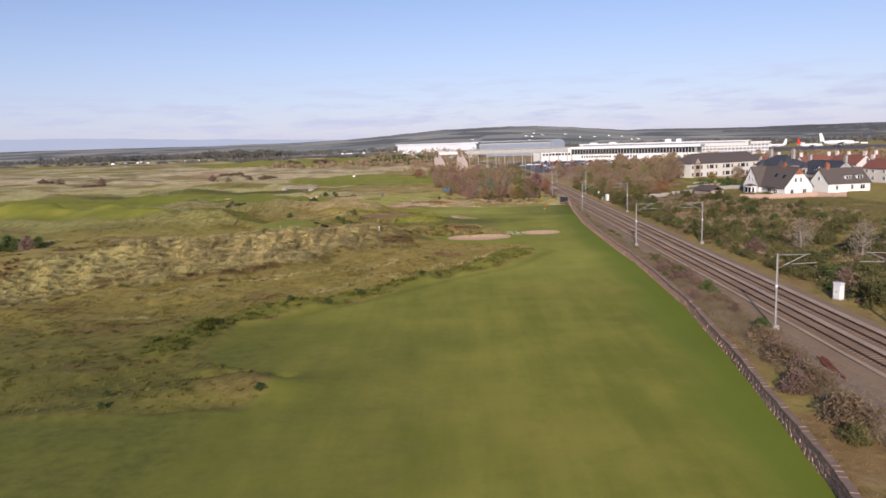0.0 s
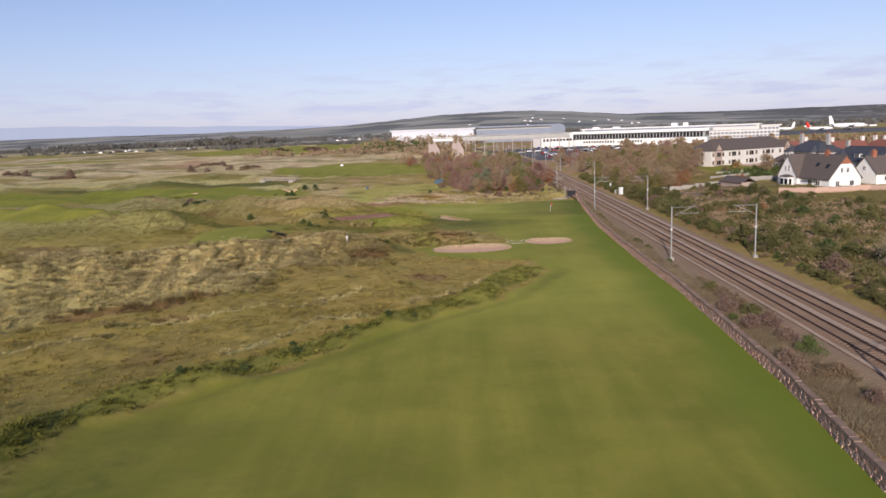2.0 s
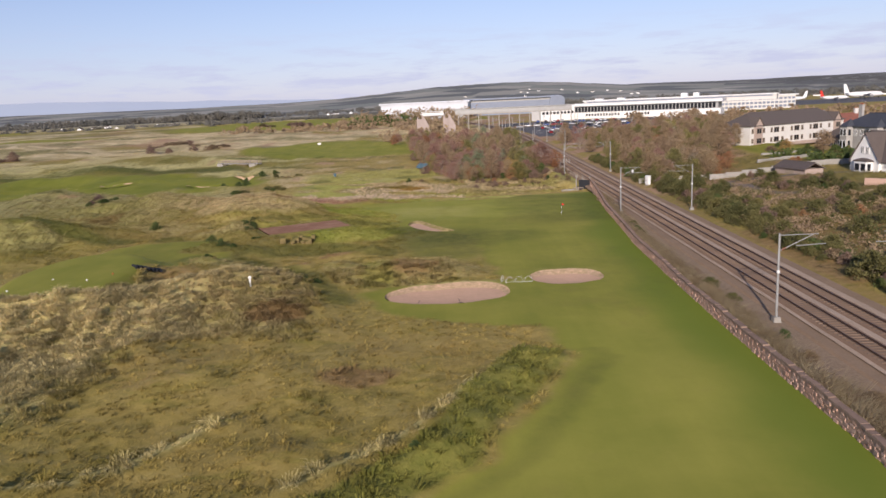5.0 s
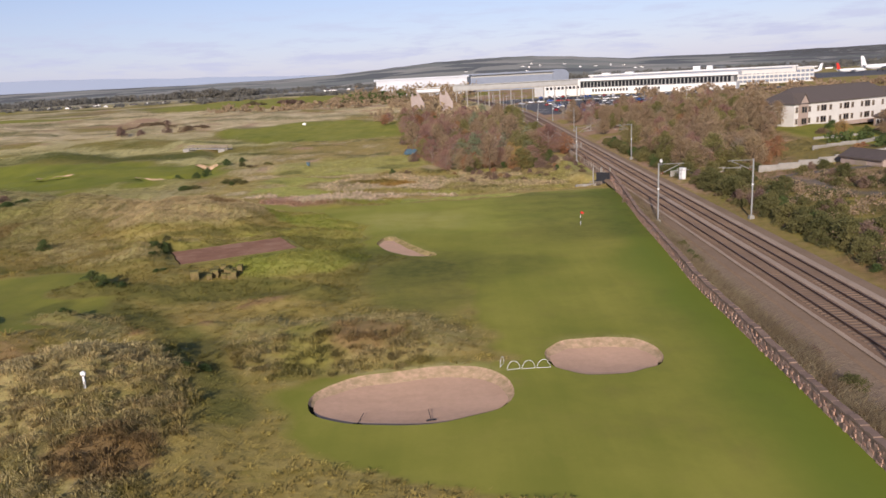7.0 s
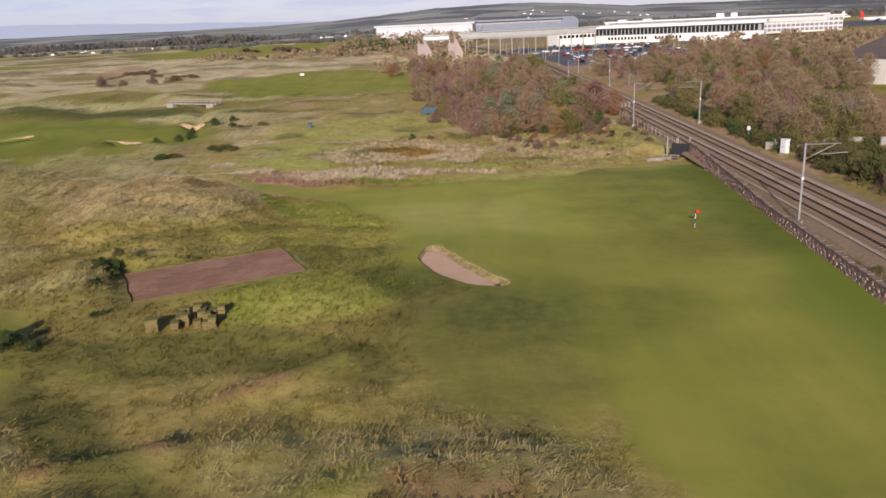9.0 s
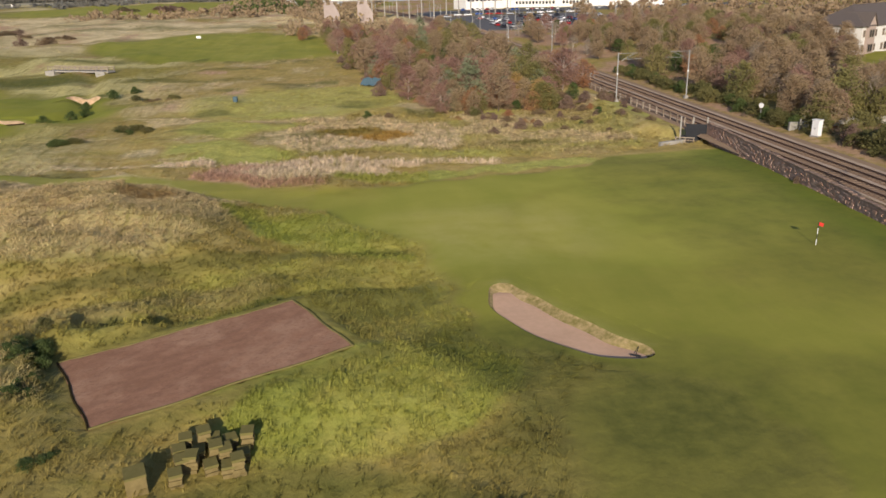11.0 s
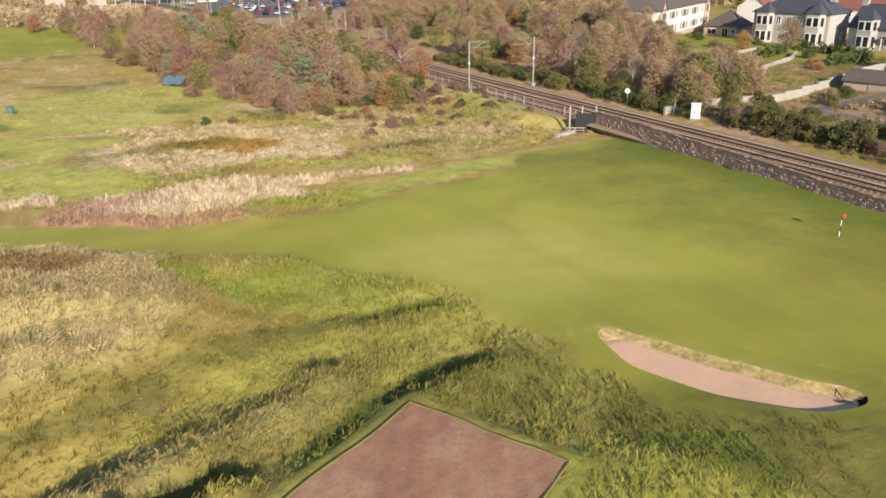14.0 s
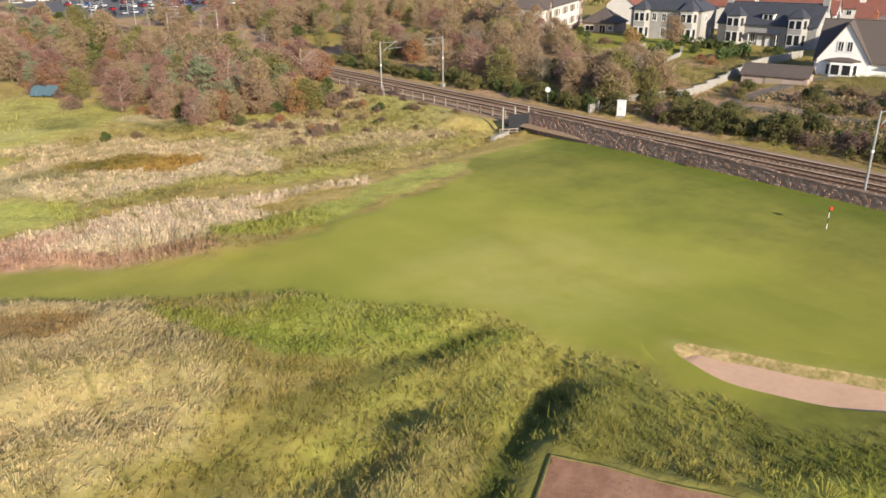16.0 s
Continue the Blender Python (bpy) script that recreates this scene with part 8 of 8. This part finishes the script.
for x, y, z, r in ((0.1, 155.7, -0.36, 80), (4.6, 155.9, -0.36, 100), (2.6, 198.3, -0.3, 60)):
    rk = empty("rake", pose(x, y, z, 0, 0, r))
    part("handle", Build().tube([(0, 0, 0.1), (1.3, 0, 0.2)], 0.022, 5), M_DARKM, rk)
    part("head", Build().box((0, 0, 0.09), (0.06, 0.6, 0.08)), M_DARKM, rk)
    tagged(rk, "dark-handled bunker rake lying on the sand", "rake", "bunker rakes")

for k in range(16):
    col, rowi = k % 5, k // 5
    x, y = -20.2 + 0.64 * col + 0.14 * math.sin(k * 2.1), 192.2 - 0.82 * rowi + 0.16 * math.sin(k * 1.3)
    hgt = 0.55 + 0.2 * math.sin(k * 1.9)
    sd = empty("turf_stack", pose(x, y, ground_z(x, y), 0, 0, 12 + 9 * math.sin(k * 2.7)))
    for j in range(4):
        part("turf", Build().box((0.03 * math.sin(j * 2 + k), 0.03 * math.cos(j * 3 + k), hgt * (j + 0.5) / 4 - 0.04), (0.52, 0.62, hgt / 4 - 0.02), 0.04 * math.sin(j + k)), M_TURFSIDE, sd)
    part("top_turf", Build().box((0.02, 0, hgt + 0.03), (0.56, 0.66, 0.12), 0.05 * math.sin(k)), M_TURFTOP, sd, "grassy top turf")
    tagged(sd, "square stack of cut turves in the rough", "turf stack", "stacks of turf")
for x, y in ((-21.6, 189.4),):
    sd2 = empty("turf_stack", pose(x, y, ground_z(x, y), 0, 0, 20))
    part("turf_block", Build().box((0, 0, 0.35), (0.8, 0.9, 0.8)), M_TURFSIDE, sd2)
    part("top_turf", Build().box((0.02, 0, 0.8), (0.82, 0.92, 0.1)), M_TURFTOP, sd2, "grassy top turf")
    tagged(sd2, "square stack of cut turves in the rough", "turf stack", "stacks of turf")

bn = empty("practice_net", pose(-7.6, 324.5, ground_z(-7.6, 324.5), 0, 0, -30))
net = Build()
for j in range(5):
    for i in range(9):
        net.v.append((-2.0 + 0.5 * i, -0.8 + 0.45 * j, 0.35 + 0.33 * j + 0.12 * math.sin(1.9 * i + j)))
net.f = [(j * 9 + i, j * 9 + i + 1, (j + 1) * 9 + i + 1, (j + 1) * 9 + i) for j in range(4) for i in range(8)]
net.v += [(x, y + 0.05, z + 0.04) for x, y, z in net.v]
net.f += [tuple(45 + i for i in q[::-1]) for q in net.f]
part("sheet", net, M_TEAL, bn, "teal sheeting")
for u in (-1.9, 0, 1.9):
    part("leg", Build().tube([(u, 0.9, -0.1), (u, 0.9, 1.65)], 0.05, 5), M_DARKM, bn)
    part("front_leg", Build().tube([(u, -0.75, -0.1), (u, -0.75, 0.4)], 0.05, 5), M_DARKM, bn)
tagged(bn, "teal sheeted low frame standing in the rough", "frame")
bi = empty("bin", pose(-33.5, 309, ground_z(-33.5, 309)))
part("drum", Build().tube([(0, 0, 0), (0, 0, 0.95)], [0.42, 0.48], 10), M_TEAL, bi)
part("rim", Build().tube([(0, 0, 0.93), (0, 0, 1.0)], 0.5, 10), M_TEAL, bi)
tagged(bi, "small teal bin on the links", "bin")

fbz = ground_z(-92, 380) + 0.9
br = empty("footbridge")
p0, p1 = (-91.5, 378.5), (-73.5, 369.5)
part("deck", span_box(Build(), p0, p1, fbz - 0.35, fbz, 2.6), M_CONCRETE, br)
for back in (0.0, 2.4):
    part("parapet_rail", span_box(Build(), p0, p1, fbz + 0.95, fbz + 1.1, 0.15, back), M_TIMBER, br)
    part("lower_rail", span_box(Build(), p0, p1, fbz + 0.45, fbz + 0.6, 0.12, back), M_TIMBER, br)
    for k in range(12):
        a = lerp(p0, p1, k / 11.2)
        part("baluster", span_box(Build(), a, lerp(p0, p1, k / 11.2 + 0.008), fbz, fbz + 1.05, 0.14, back), M_TIMBER, br)
for ax, ay in ((-90, 379), (-75, 371.5)):
    part("abutment", Build().box((ax, ay, fbz - 1.2), (3, 3.4, 2.2), -0.46), M_CONCRETE, br)
tagged(br, "grey footbridge with railings over the burn", "footbridge")
si = empty("tee_board", pose(-73, 497, ground_z(-73, 497)))
part("board", Build().box((0, 0, 0.9), (1.8, 0.1, 1.0)), M_WHITEP, si)
for u in (-0.7, 0.7):
    part("leg", Build().box((u, 0, 0.3), (0.1, 0.1, 0.8)), M_WHITEP, si)
tagged(si, "white board beside a distant tee", "board")

# ---------------------------------------------------------------- sleepers and wall stones
sl_mesh = Build().box((0, 0, 0.60), (2.5, 0.26, 0.12), 0, 0.92).mesh("sleeper", M_SLEEPER)
rest = Build()
for tr, c in track_list:
    for k in range(int((430 + 90) / 0.68)):
        y = -90 + 0.68 * k
        if 56 < y < 158:
            s = new("sleeper", sl_mesh)
            s.matrix_world = pose(float(rail_x(y)) + c, y, LINE_Z)
            s.parent = tr
        else:
            rest.box((float(rail_x(y)) + c, y, 0.60 + LINE_Z), (2.5, 0.26, 0.12))
    tagged(part("sleepers_beyond", rest, M_SLEEPER, tr), kind="stuff")
    rest = Build()

wall = empty("boundary_wall")
core, cope = Build(), []
wy = np.arange(-90, 257.5, 1.5)


def wall_top(y):
    return 1.12 - 0.4 * float(smooth((y - 190) / 35)) + 0.05 * math.sin(y * 0.31) + 0.04 * math.sin(y * 1.3)


def wall_frame(y):
    """Place and turn of the wall at y."""
    x = float(wall_x(y))
    s = float(wall_x(y + 0.6) - wall_x(y - 0.6)) / 1.2
    return x, math.atan2(1.0, s)


for y in wy:
    x, a = wall_frame(y + 0.75)
    z0 = min(ground_z(x - 0.8, y + 0.75), 0.2) - 0.3
    zt = wall_top(y) - 0.08
    core.box((x + 0.08, y + 0.75, (z0 + zt) / 2), (1.58, 0.42, zt - z0), a)
part("wall_core", core, M_MORTAR, wall, "mortared rubble core")
stones = [Build().box((0, 0, 0), (w, 0.16, h), 0, 0.9).mesh("stone", M_STONE) for w, h in ((0.40, 0.21), (0.32, 0.19), (0.46, 0.22), (0.36, 0.24))]
cap_mesh = Build().box((0, 0, 0), (0.66, 0.5, 0.16), 0, 0.95).mesh("coping_stone", M_COPING)
more, more_cap = Build(), Build()
k = 0
y = -90.0
while y < 256.5:
    x, a = wall_frame(y)
    nx_, ny_ = -math.sin(a), math.cos(a)
    if nx_ > 0:
        nx_, ny_ = -nx_, -ny_
    z0, zt = ground_z(x - 0.8, y) - 0.05, wall_top(y) - 0.12
    rows = max(4, int((zt - z0) / 0.225))
    near = 43.5 < y < 63
    for r in range(rows):
        k += 1
        sh = 0.21 * (r % 2) + 0.09 * math.sin(k * 5.3)
        out = 0.15 + 0.035 * math.sin(k * 2.3) + 0.02 * math.sin(k * 0.7)
        zz = z0 + (zt - z0) * (r + 0.5) / rows + 0.012 * math.sin(k * 1.1)
        px, py = x + 0.08 + nx_ * out + sh * math.cos(a), y + ny_ * out + sh * math.sin(a)
        if near:
            o = new("stone", stones[k % 4])
            o.matrix_world = pose(px, py, zz, 0, 2.5 * math.sin(k), math.degrees(a) + 2 * math.sin(k * 3))
            o.parent = wall
        else:
            more.box((px, py, zz), (0.38 + 0.14 * math.sin(k * 1.7), 0.16 + 0.05 * math.sin(k * 4.1), 0.19 + 0.06 * math.sin(k * 2.9)), a + 0.08 * math.sin(k * 3.7))
    y += 0.44
y = -90.0
k = 0
while y < 257:
    x, a = wall_frame(y)
    k += 1
    zt = wall_top(y) + 0.02 * math.sin(k * 1.9)
    if 43 < y < 130:
        o = new("coping_stone", cap_mesh)
        o.matrix_world = pose(x + 0.04, y, zt, 2 * math.sin(k), 2 * math.sin(k * 1.3), math.degrees(a) + 2 * math.sin(k * 2.1))
        o.parent = wall
    else:
        more_cap.box((x + 0.04, y, zt), (0.65, 0.5, 0.15 + 0.05 * math.sin(k * 2.7)), a, 0.95)
    y += 0.64
tagged(part("stones_beyond", more, M_STONEJ, wall), kind="stuff")
tagged(part("coping_beyond", more_cap, M_COPING, wall), kind="stuff")
tagged(wall, "weathered brown rubble wall between fairway and railway", "wall", kind="structure")
